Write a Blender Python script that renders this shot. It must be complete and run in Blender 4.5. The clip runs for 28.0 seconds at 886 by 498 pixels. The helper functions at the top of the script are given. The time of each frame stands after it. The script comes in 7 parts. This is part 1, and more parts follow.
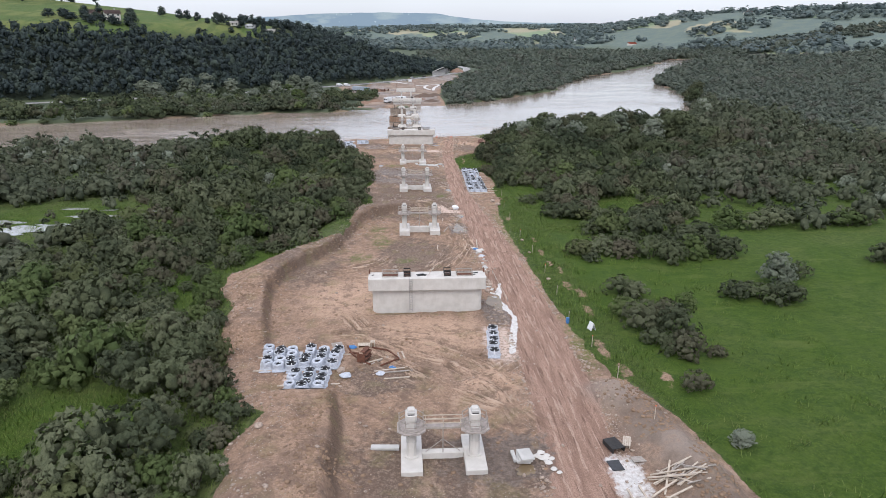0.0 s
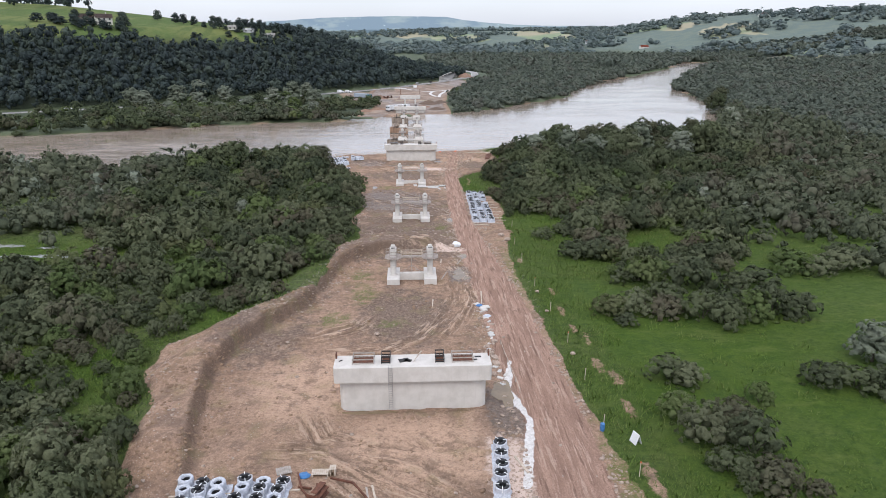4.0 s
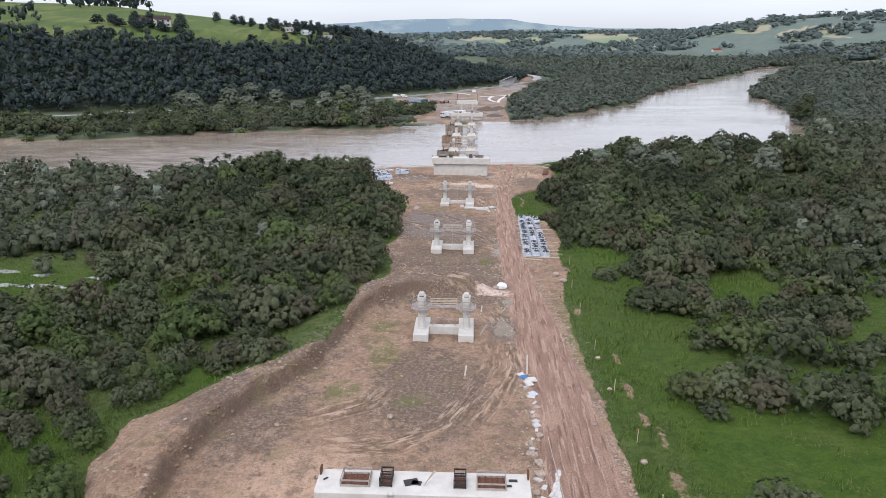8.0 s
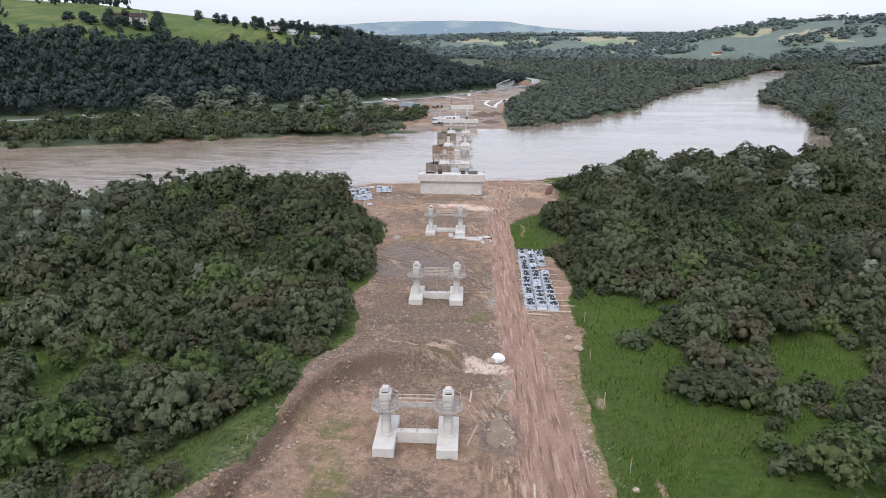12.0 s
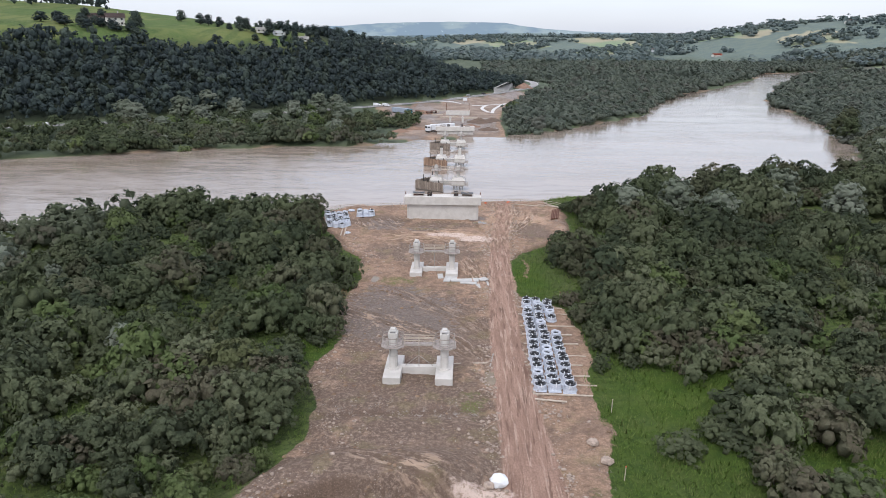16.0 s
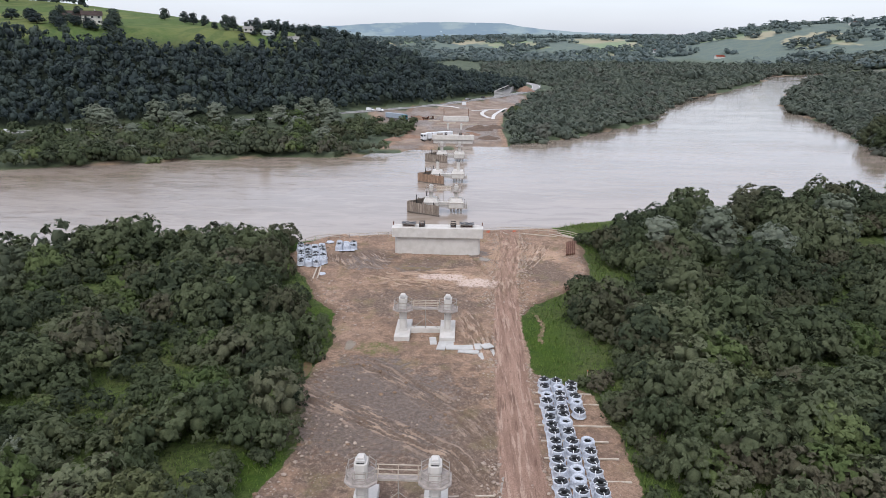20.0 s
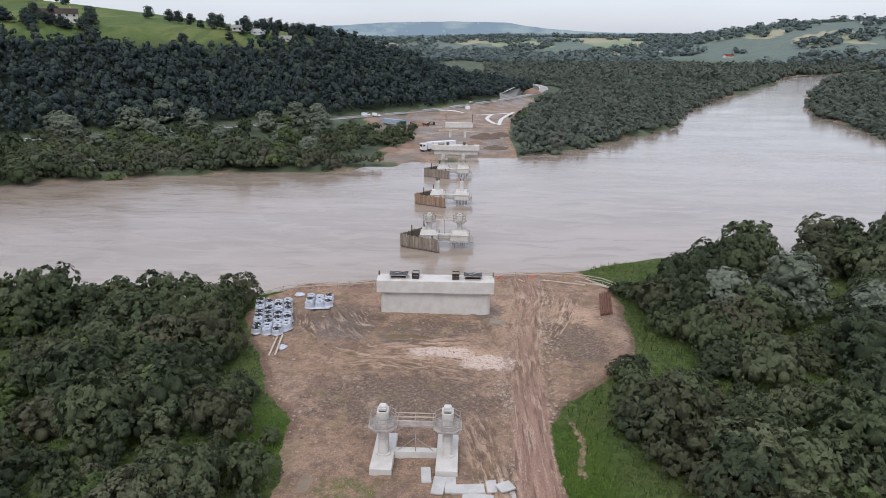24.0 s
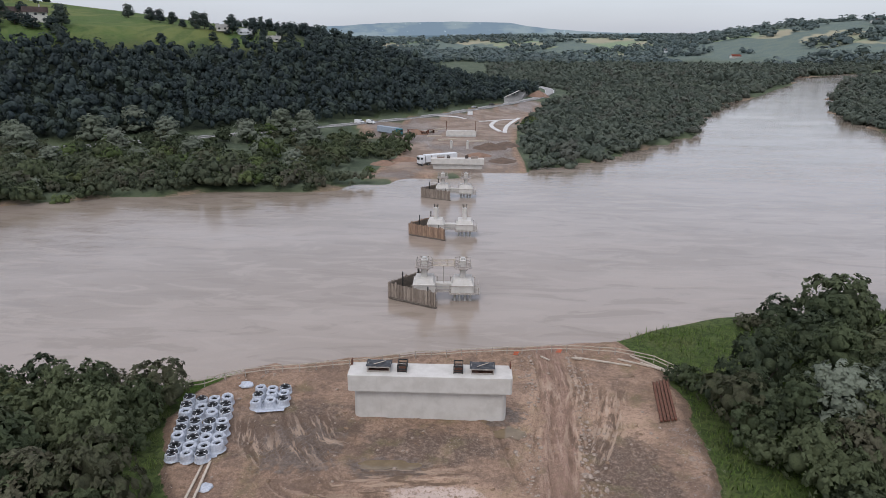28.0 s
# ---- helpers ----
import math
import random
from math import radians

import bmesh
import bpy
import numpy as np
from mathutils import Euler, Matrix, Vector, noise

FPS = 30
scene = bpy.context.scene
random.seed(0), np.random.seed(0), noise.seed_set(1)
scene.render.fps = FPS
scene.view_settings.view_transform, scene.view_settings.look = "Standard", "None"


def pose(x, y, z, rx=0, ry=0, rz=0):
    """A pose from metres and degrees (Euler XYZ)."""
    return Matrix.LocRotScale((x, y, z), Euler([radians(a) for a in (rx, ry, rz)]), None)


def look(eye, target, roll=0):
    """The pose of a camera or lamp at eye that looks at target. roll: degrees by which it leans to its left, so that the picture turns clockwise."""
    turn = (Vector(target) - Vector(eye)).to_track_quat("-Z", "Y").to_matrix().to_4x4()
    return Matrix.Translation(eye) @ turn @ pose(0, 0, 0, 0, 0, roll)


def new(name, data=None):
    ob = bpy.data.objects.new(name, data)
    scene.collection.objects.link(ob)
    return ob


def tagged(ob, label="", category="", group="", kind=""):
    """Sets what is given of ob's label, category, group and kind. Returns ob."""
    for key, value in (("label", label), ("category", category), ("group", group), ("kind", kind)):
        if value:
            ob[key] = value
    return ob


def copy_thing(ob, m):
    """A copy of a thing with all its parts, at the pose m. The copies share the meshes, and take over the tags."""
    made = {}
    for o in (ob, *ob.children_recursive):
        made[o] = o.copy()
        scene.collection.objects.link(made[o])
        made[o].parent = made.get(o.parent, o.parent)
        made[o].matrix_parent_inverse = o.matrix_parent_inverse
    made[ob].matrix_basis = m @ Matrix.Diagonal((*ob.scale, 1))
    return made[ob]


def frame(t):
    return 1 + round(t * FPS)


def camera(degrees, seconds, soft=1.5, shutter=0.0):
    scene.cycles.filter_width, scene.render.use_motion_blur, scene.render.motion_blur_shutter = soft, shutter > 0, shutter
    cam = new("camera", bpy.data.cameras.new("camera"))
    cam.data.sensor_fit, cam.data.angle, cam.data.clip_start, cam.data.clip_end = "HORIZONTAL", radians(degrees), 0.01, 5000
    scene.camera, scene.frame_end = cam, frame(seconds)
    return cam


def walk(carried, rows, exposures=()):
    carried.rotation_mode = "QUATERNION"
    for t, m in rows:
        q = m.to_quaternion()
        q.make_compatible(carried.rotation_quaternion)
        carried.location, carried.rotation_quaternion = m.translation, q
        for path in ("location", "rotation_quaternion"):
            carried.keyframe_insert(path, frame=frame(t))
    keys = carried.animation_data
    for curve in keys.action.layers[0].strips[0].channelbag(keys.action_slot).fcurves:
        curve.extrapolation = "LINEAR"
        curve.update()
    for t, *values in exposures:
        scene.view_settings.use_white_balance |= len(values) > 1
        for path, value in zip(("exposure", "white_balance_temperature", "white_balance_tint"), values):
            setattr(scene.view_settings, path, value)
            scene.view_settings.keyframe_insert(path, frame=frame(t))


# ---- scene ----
cam = camera(65.3, 28.0, 0.62)
PATH = [
    (0, (-4.296, -107.67, 44.485), (-4.179, -105.765, 43.886), 0.2),
    (1, (-3.578, -100.661, 44.337), (-3.455, -98.756, 43.74), 0.2),
    (2, (-2.583, -92.736, 44.241), (-2.455, -90.83, 43.649), 0.2),
    (2.5, (-2.121, -89.228, 44.52), (-1.999, -87.322, 43.927), 0.1),
    (3, (-1.337, -85.355, 44.668), (-1.233, -83.448, 44.074), -0.0),
    (3.5, (-0.768, -81.259, 44.569), (-0.663, -79.351, 43.977), -0.0),
    (5.5, (1.714, -67.617, 44.571), (1.705, -65.705, 43.983), -0.1),
    (6, (2.128, -64.648, 44.617), (2.103, -62.736, 44.03), -0.1),
    (6.5, (2.658, -61.695, 44.809), (2.586, -59.784, 44.221), -0.2),
    (7, (2.96, -59.128, 44.986), (2.876, -57.219, 44.398), -0.1),
    (7.5, (3.513, -56.112, 44.745), (3.43, -54.201, 44.159), -0.0),
    (8, (3.776, -52.863, 44.608), (3.696, -50.952, 44.024), 0.1),
    (9, (4.416, -45.535, 44.303), (4.339, -43.624, 43.72), 0.1),
    (10, (4.603, -37.42, 43.692), (4.532, -35.507, 43.113), 0.4),
    (11, (4.722, -28.611, 43.102), (4.652, -26.696, 42.528), 0.6),
    (12, (5.017, -20.759, 43.425), (4.947, -18.846, 42.847), 0.4),
    (12.5, (5.028, -17.035, 43.461), (4.961, -15.122, 42.884), 0.5),
    (14.5, (5.509, -3.541, 43.694), (5.446, -1.626, 43.118), 0.5),
    (15, (5.583, -0.178, 43.818), (5.521, 1.736, 43.243), 0.5),
    (16, (5.735, 7.237, 43.604), (5.673, 9.152, 43.029), 0.4),
    (17, (5.88, 15.198, 43.186), (5.819, 17.113, 42.613), 0.5),
    (18, (5.824, 23.127, 43.161), (5.764, 25.043, 42.589), 0.5),
    (19, (5.498, 29.391, 43.612), (5.44, 31.307, 43.038), 0.6),
    (20, (5.462, 36.702, 43.895), (5.405, 38.617, 43.321), 0.6),
    (21, (5.532, 44.787, 43.768), (5.471, 46.702, 43.194), 0.6),
    (21.5, (5.508, 48.96, 43.905), (5.446, 50.874, 43.329), 0.6),
    (23.5, (4.938, 66.621, 43.871), (4.874, 68.535, 43.296), 0.6),
    (24, (4.932, 71.133, 43.768), (4.866, 73.047, 43.193), 0.5),
    (25, (4.463, 78.499, 43.909), (4.398, 80.413, 43.334), 0.6),
    (26, (4.389, 87.188, 43.722), (4.323, 89.103, 43.148), 0.6),
    (27, (4.177, 96.104, 43.834), (4.11, 98.018, 43.259), 0.5),
    (28, (4.157, 105.047, 43.648), (4.087, 106.961, 43.074), 0.4),
]
walk(cam, [(t, look(e, g, r)) for t, e, g, r in PATH], [(0, 0.2), (10, 0.22), (17, 0.18), (24, -0.03), (28, -0.26)])

# ---- light ----
world = bpy.data.worlds.new("overcast_sky")
scene.world = world
world.use_nodes = True
wn = world.node_tree
wn.nodes.clear()
w_out = wn.nodes.new("ShaderNodeOutputWorld")
w_sky = wn.nodes.new("ShaderNodeTexSky")
w_sky.sky_type, w_sky.sun_disc = "NISHITA", False
w_sky.sun_elevation, w_sky.sun_rotation = radians(52), radians(196)
w_sky.air_density, w_sky.dust_density = 1.0, 2.0
w_bg = wn.nodes.new("ShaderNodeBackground")
w_bg.inputs["Strength"].default_value = 0.06
w_cloud = wn.nodes.new("ShaderNodeBackground")
w_co = wn.nodes.new("ShaderNodeTexCoord")
w_sep = wn.nodes.new("ShaderNodeSeparateXYZ")
w_grad = wn.nodes.new("ShaderNodeValToRGB")
w_grad.color_ramp.elements[0].position, w_grad.color_ramp.elements[0].color = 0.0, (0.53, 0.560, 0.665, 1)
w_grad.color_ramp.elements[1].position, w_grad.color_ramp.elements[1].color = 0.55, (0.97, 0.99, 1.12, 1)
w_map = wn.nodes.new("ShaderNodeMapping")
w_map.inputs["Scale"].default_value = (2.0, 2.0, 9.0)
w_noise = wn.nodes.new("ShaderNodeTexNoise")
w_noise.inputs["Scale"].default_value, w_noise.inputs["Detail"].default_value = 1.6, 4.0
w_rng = wn.nodes.new("ShaderNodeMapRange")
w_rng.inputs["From Min"].default_value, w_rng.inputs["From Max"].default_value = 0.3, 0.7
w_rng.inputs["To Min"].default_value, w_rng.inputs["To Max"].default_value = 0.93, 1.06
w_mul = wn.nodes.new("ShaderNodeMix")
w_mul.data_type, w_mul.blend_type = "RGBA", "MULTIPLY"
w_mul.inputs[0].default_value = 1.0
w_add = wn.nodes.new("ShaderNodeAddShader")
for a, b in ((w_co.outputs["Generated"], w_sep.inputs[0]), (w_sep.outputs["Z"], w_grad.inputs[0]), (w_co.outputs["Generated"], w_map.inputs[0]),
             (w_map.outputs[0], w_noise.inputs["Vector"]), (w_noise.outputs[0], w_rng.inputs[0]), (w_grad.outputs[0], w_mul.inputs[6]),
             (w_rng.outputs[0], w_mul.inputs[7]), (w_mul.outputs[2], w_cloud.inputs["Color"]), (w_sky.outputs[0], w_bg.inputs["Color"]),
             (w_bg.outputs[0], w_add.inputs[0]), (w_cloud.outputs[0], w_add.inputs[1]), (w_add.outputs[0], w_out.inputs[0])):
    wn.links.new(a, b)
w_cloud.inputs["Strength"].default_value = 0.95

sun = new("sun", bpy.data.lights.new("sun", "SUN"))
sun.data.energy, sun.data.angle, sun.data.color = 1.15, radians(24), (1.0, 0.98, 0.955)
sun.matrix_world = look((0, 0, 100), (13, 46, 38))


# ---- materials ----
class Mat:
    """A short way to write a procedural material."""

    def __init__(self, name, rough=0.8, metal=0.0, spec=0.3):
        self.m = bpy.data.materials.new(name)
        self.m.use_nodes = True
        self.t = self.m.node_tree
        self.b = self.t.nodes["Principled BSDF"]
        self.b.inputs["Roughness"].default_value = rough
        self.b.inputs["Metallic"].default_value = metal
        self.b.inputs["Specular IOR Level"].default_value = spec
        self.pos = self.t.nodes.new("ShaderNodeNewGeometry")

    def put(self, sock, value):
        if isinstance(value, bpy.types.NodeSocket):
            self.t.links.new(value, sock)
        elif isinstance(value, tuple) and len(value) == 3 and sock.type == "RGBA":
            sock.default_value = (*value, 1)
        else:
            sock.default_value = value

    def noise(self, scale, detail=4.0, rough=0.55, vec=None, stretch=None):
        n = self.t.nodes.new("ShaderNodeTexNoise")
        n.inputs["Scale"].default_value, n.inputs["Detail"].default_value, n.inputs["Roughness"].default_value = scale, detail, rough
        v = vec or self.pos.outputs["Position"]
        if stretch:
            mp = self.t.nodes.new("ShaderNodeMapping")
            mp.inputs["Scale"].default_value = stretch
            self.t.links.new(v, mp.inputs[0])
            v = mp.outputs[0]
        self.t.links.new(v, n.inputs["Vector"])
        return n.outputs[0]

    def cells(self, scale, out="Distance"):
        n = self.t.nodes.new("ShaderNodeTexVoronoi")
        n.inputs["Scale"].default_value = scale
        self.t.links.new(self.pos.outputs["Position"], n.inputs["Vector"])
        return n.outputs[out]

    def step(self, v, lo, hi, a=0.0, b=1.0):
        n = self.t.nodes.new("ShaderNodeMapRange")
        n.interpolation_type = "SMOOTHSTEP"
        for key, value in (("Value", v), ("From Min", lo), ("From Max", hi), ("To Min", a), ("To Max", b)):
            self.put(n.inputs[key], value)
        return n.outputs[0]

    def math(self, op, a, b=0.0):
        n = self.t.nodes.new("ShaderNodeMath")
        n.operation = op
        self.put(n.inputs[0], a)
        self.put(n.inputs[1], b)
        return n.outputs[0]

    def mix(self, fac, a, b, blend="MIX"):
        n = self.t.nodes.new("ShaderNodeMix")
        n.data_type, n.blend_type = "RGBA", blend
        self.put(n.inputs[0], fac)
        self.put(n.inputs[6], a)
        self.put(n.inputs[7], b)
        return n.outputs[2]

    def attr(self, name):
        n = self.t.nodes.new("ShaderNodeAttribute")
        n.attribute_name = name
        return n.outputs["Fac"]

    def island(self):
        return self.pos.outputs["Random Per Island"]

    def rand(self):
        return self.t.nodes.new("ShaderNodeObjectInfo").outputs["Random"]

    def color(self, c):
        self.put(self.b.inputs["Base Color"], c)
        return self

    def rough(self, r):
        self.put(self.b.inputs["Roughness"], r)
        return self

    def bump(self, h, strength=0.3, dist=0.05):
        n = self.t.nodes.new("ShaderNodeBump")
        n.inputs["Strength"].default_value, n.inputs["Distance"].default_value = strength, dist
        self.put(n.inputs["Height"], h)
        self.t.links.new(n.outputs[0], self.b.inputs["Normal"])
        return self


def plain(name, c1, c2, scale=3.0, rough=0.8, metal=0.0, bump=0.2, fine=25.0, spec=0.3):
    """Two tones by a broad noise, a fine grain and a light relief."""
    k = Mat(name, rough, metal, spec)
    c = k.mix(k.step(k.noise(scale), 0.35, 0.65), c1, c2)
    g = k.noise(fine, 3.0)
    c = k.mix(k.step(g, 0.3, 0.75, 0.0, 0.35), c, tuple(v * 0.6 for v in c1))
    k.color(c).bump(g, bump, 0.02)
    return k.m


def concrete(name, c1, c2, stain, rusty=0.0):
    k = Mat(name, 0.85, 0.0, 0.25)
    c = k.mix(k.step(k.noise(0.7, 5.0), 0.35, 0.68), c1, c2)
    c = k.mix(k.step(k.noise(1.2, 5.0, 0.6, None, (2.5, 2.5, 0.25)), 0.54, 0.78, 0.0, 0.22), c, stain)
    if rusty:
        c = k.mix(k.step(k.noise(0.9, 4.0, 0.6, None, (3, 3, 0.4)), 0.6, 0.75, 0.0, rusty), c, (0.42, 0.28, 0.18))
    g = k.noise(30.0, 3.0)
    c = k.mix(k.step(g, 0.35, 0.8, 0.0, 0.25), c, stain)
    k.color(c).bump(g, 0.15, 0.01)
    return k.m


M_CONC = concrete("pale_concrete", (0.58, 0.555, 0.52), (0.50, 0.475, 0.44), (0.34, 0.315, 0.28))
M_CONC_OLD = concrete("weathered_concrete", (0.50, 0.49, 0.47), (0.42, 0.41, 0.39), (0.27, 0.26, 0.24), 0.2)
M_TIMBER = plain("raw_timber", (0.54, 0.47, 0.39), (0.43, 0.36, 0.29), 2.0, 0.85)
M_TIMBER_GREY = plain("grey_timber", (0.40, 0.36, 0.32), (0.29, 0.26, 0.23), 2.0, 0.9)
M_RUST = plain("rusty_steel", (0.16, 0.07, 0.045), (0.10, 0.045, 0.03), 2.5, 0.85)
M_DECK = plain("bleached_deck_boards", (0.42, 0.375, 0.345), (0.31, 0.275, 0.25), 2.0, 0.85)
M_STEEL = plain("galvanised_steel", (0.38, 0.38, 0.38), (0.28, 0.28, 0.28), 2.0, 0.5, 0.6)
M_DARK = plain("dark_steel", (0.045, 0.042, 0.04), (0.03, 0.03, 0.03), 3.0, 0.6, 0.2)
M_BLACK = plain("black_polyethylene", (0.018, 0.019, 0.022), (0.03, 0.032, 0.036), 3.0, 0.45, 0.0, 0.1, 20.0, 0.5)
M_WRAP = plain("white_plastic_wrap", (0.54, 0.565, 0.615), (0.38, 0.415, 0.475), 5.0, 0.32, 0.0, 0.5, 14.0, 0.5)
M_WHITE = plain("white_sheet_metal", (0.74, 0.75, 0.76), (0.66, 0.67, 0.68), 1.0, 0.4, 0.0, 0.02)
M_BLUE = plain("blue_plastic", (0.06, 0.19, 0.42), (0.05, 0.15, 0.33), 3.0, 0.5)
M_GREYBLUE = plain("grey_tarpaulin", (0.34, 0.40, 0.46), (0.27, 0.32, 0.38), 1.5, 0.6)
M_TEAL = plain("teal_cab_paint", (0.02, 0.18, 0.22), (0.02, 0.15, 0.19), 1.0, 0.35)
M_GLASS = plain("dark_glass", (0.02, 0.025, 0.03), (0.025, 0.03, 0.035), 1.0, 0.08, 0.0, 0.0, 5.0, 0.6)
M_RUBBER = plain("tyre_rubber", (0.02, 0.02, 0.02), (0.03, 0.03, 0.03), 3.0, 0.9)
M_ORANGE = plain("orange_plastic", (0.75, 0.13, 0.04), (0.62, 0.11, 0.04), 3.0, 0.5)
M_STONE = plain("pale_rubble", (0.43, 0.345, 0.28), (0.27, 0.212, 0.172), 3.0, 0.9)
M_BARK = plain("grey_bark", (0.10, 0.085, 0.07), (0.065, 0.055, 0.045), 3.0, 0.95)
M_ROOF = plain("brown_roof_tiles", (0.13, 0.09, 0.08), (0.09, 0.07, 0.065), 2.0, 0.8)
M_PLASTER = plain("cream_plaster", (0.70, 0.68, 0.62), (0.62, 0.60, 0.55), 1.0, 0.9)
M_REDROOF = plain("red_roof_tiles", (0.35, 0.09, 0.05), (0.28, 0.07, 0.045), 2.0, 0.8)
M_ASPHALT = plain("pale_asphalt", (0.34, 0.33, 0.315), (0.28, 0.27, 0.26), 0.3, 0.9)


def foliage(name, tones, thin=0.34, broad=0.02, grain=5.5, vary=0.1):
    """Leaves: each plant has its own tone, leaf sprays differ a little, and some light passes through."""
    k = Mat(name, 0.75, 0.0, 0.12)
    tone = k.math("FRACT", k.math("ADD", k.attr("tone"), k.rand()))
    c = k.mix(k.step(tone, 0.18, 0.34), tones[0], tones[1])
    c = k.mix(k.step(tone, 0.50, 0.66), c, tones[2])
    c = k.mix(k.step(tone, 0.78, 0.88), c, tones[3])
    c = k.mix(k.step(k.noise(broad, 2.0), 0.42, 0.62, 0.0, 0.35), c, tones[0])
    c = k.mix(k.step(k.noise(0.5, 3.0, 0.6), 0.4, 0.65, 0.0, 0.35), c, tones[2])
    r = k.island()
    c = k.mix(k.step(r, 0.0, 0.5, vary, 0.0), c, tuple(v * 0.5 for v in tones[0]))
    c = k.mix(k.step(r, 0.5, 1.0, 0.0, vary), c, tuple(min(1, v * 1.4) for v in tones[2]))
    fine = k.noise(grain, 3.0, 0.65)
    c = k.mix(k.step(fine, 0.36, 0.5, 0.38, 0.0), c, tuple(v * 0.4 for v in tones[0]))
    c = k.mix(k.step(fine, 0.55, 0.72, 0.0, 0.3), c, tuple(min(1, v * 1.4) for v in tones[2]))
    k.color(c)
    tr = k.t.nodes.new("ShaderNodeBsdfTranslucent")
    k.t.links.new(c, tr.inputs["Color"])
    ms = k.t.nodes.new("ShaderNodeMixShader")
    ms.inputs[0].default_value = thin
    out = k.t.nodes["Material Output"]
    k.t.links.new(k.b.outputs[0], ms.inputs[1])
    k.t.links.new(tr.outputs[0], ms.inputs[2])
    k.t.links.new(ms.outputs[0], out.inputs["Surface"])
    return k.m


M_WILLOW = foliage("willow_leaves", ((0.066, 0.082, 0.047), (0.106, 0.126, 0.068), (0.160, 0.178, 0.104), (0.124, 0.108, 0.076)))
# the willow tones made paler for the outer thicket, in place of haze
M_OUTER = foliage("outer_willow_leaves", ((0.088, 0.106, 0.068), (0.116, 0.134, 0.084), (0.155, 0.172, 0.112), (0.128, 0.116, 0.088)), 0.4)
M_SILVER = foliage("silver_willow_leaves", ((0.185, 0.212, 0.160), (0.215, 0.242, 0.184), (0.258, 0.284, 0.222), (0.170, 0.198, 0.142)))
M_BRIGHT = foliage("bright_green_leaves", ((0.084, 0.122, 0.044), (0.108, 0.146, 0.054), (0.148, 0.182, 0.078), (0.122, 0.128, 0.066)))
# darker, greener copy of the willow tones; dimmer light painted into the leaves
M_WILLOW_DARK = foliage("dark_willow_leaves", ((0.050, 0.066, 0.040), (0.078, 0.100, 0.052), (0.126, 0.148, 0.078), (0.094, 0.092, 0.058)))
# bluer than nearer leaves: some distance haze is painted into these tones
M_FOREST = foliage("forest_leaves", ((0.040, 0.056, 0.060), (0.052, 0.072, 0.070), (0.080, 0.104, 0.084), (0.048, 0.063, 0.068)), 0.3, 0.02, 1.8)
M_GRASS = foliage("tall_grass", ((0.080, 0.140, 0.026), (0.106, 0.172, 0.034), (0.150, 0.200, 0.056), (0.152, 0.168, 0.066)))
# tones lifted towards pale blue-grey, the plain's haze painted into them
M_PLAIN = foliage("hazed_floodplain_leaves", ((0.105, 0.128, 0.105), (0.125, 0.148, 0.118), (0.155, 0.178, 0.138), (0.132, 0.136, 0.114)), 0.4, 0.006, 1.6)
# distance haze painted into the leaf tones: paler and bluer than near leaves
M_FARWOOD = foliage("hazed_far_wood_leaves", ((0.125, 0.165, 0.168), (0.142, 0.182, 0.176), (0.170, 0.208, 0.184), (0.136, 0.166, 0.164)), 0.3, 0.004, 0.4)

# ---- plan: banks, site edges, highway ----
NEAR_BANK = np.array([(-900, 120), (-250, 168), (-171, 178), (-124, 172), (-100, 170), (-75, 178), (-55, 186), (-41, 187), (-24, 194), (-13, 198), (11, 203), (27, 206), (34, 211), (46, 217),
                      (60, 219), (90, 224), (120, 232), (145, 248), (165, 285), (185, 335), (205, 385), (233, 491), (240, 548), (268, 626), (308, 706), (375, 815), (430, 930),
                      (520, 1050), (700, 1180), (1300, 1300)], float)
FAR_BANK = np.array([(-900, 170), (-250, 250), (-169, 270), (-111, 299), (-79, 310), (-37, 319), (-9, 336), (25, 351), (63, 392), (106, 447), (122, 470),
                     (143, 538), (223, 696), (376, 958), (420, 1060), (480, 1150), (680, 1330), (1300, 1450)], float)
RIVER = np.vstack((NEAR_BANK, FAR_BANK[::-1]))
LEFT = np.array([(-130, -30), (-60, -24), (-49, -23), (-41, -24), (-35, -21), (-30, -26), (-19, -30), (-2, -32), (12, -37.5), (20, -37), (28, -27), (38, -19),
                 (50, -16.5), (62, -15), (76, -12), (84, -12.5), (92, -16), (99, -14), (104, -12), (119, -15.5), (132, -14), (146, -16), (151, -21),
                 (162, -24), (171, -30), (178, -32), (184, -31), (190, -26), (198, -14)], float)
RIGHT = np.array([(-130, 34), (-51, 31), (-36, 29), (-28, 25), (-20, 23), (-4, 21.5), (26, 20.5), (63, 20), (75, 22), (83, 22.5), (103, 24), (118, 23),
                  (124, 16), (142, 15), (150, 18), (158, 26), (165, 30), (175, 31), (184, 32), (195, 31), (206, 26)], float)
ROAD = np.array([(-130, 13), (-50, 14.5), (-29, 16), (-5, 16.5), (30, 15.5), (60, 13.8), (80, 12.8), (104, 12.2), (136, 12.8), (165, 14), (178, 15.5), (200, 16.5)], float)
ROADW = np.array([(-130, 5), (-30, 8), (0, 8), (40, 7.5), (60, 6.5), (80, 5.0), (104, 4.2), (136, 4), (200, 4.5)], float)
HIGHWAY = np.array([(-600, 120), (-400, 215), (-243, 315), (-172, 357), (-123, 394), (-80, 435), (-41, 476), (-13, 512), (11, 556), (31, 592), (58, 650), (72, 705),
                    (76, 757), (66, 806), (40, 850), (-40, 930)], float)
WATER_Z = -1.66


def edge_x(table, y):
    return np.interp(y, table[:, 0], table[:, 1])


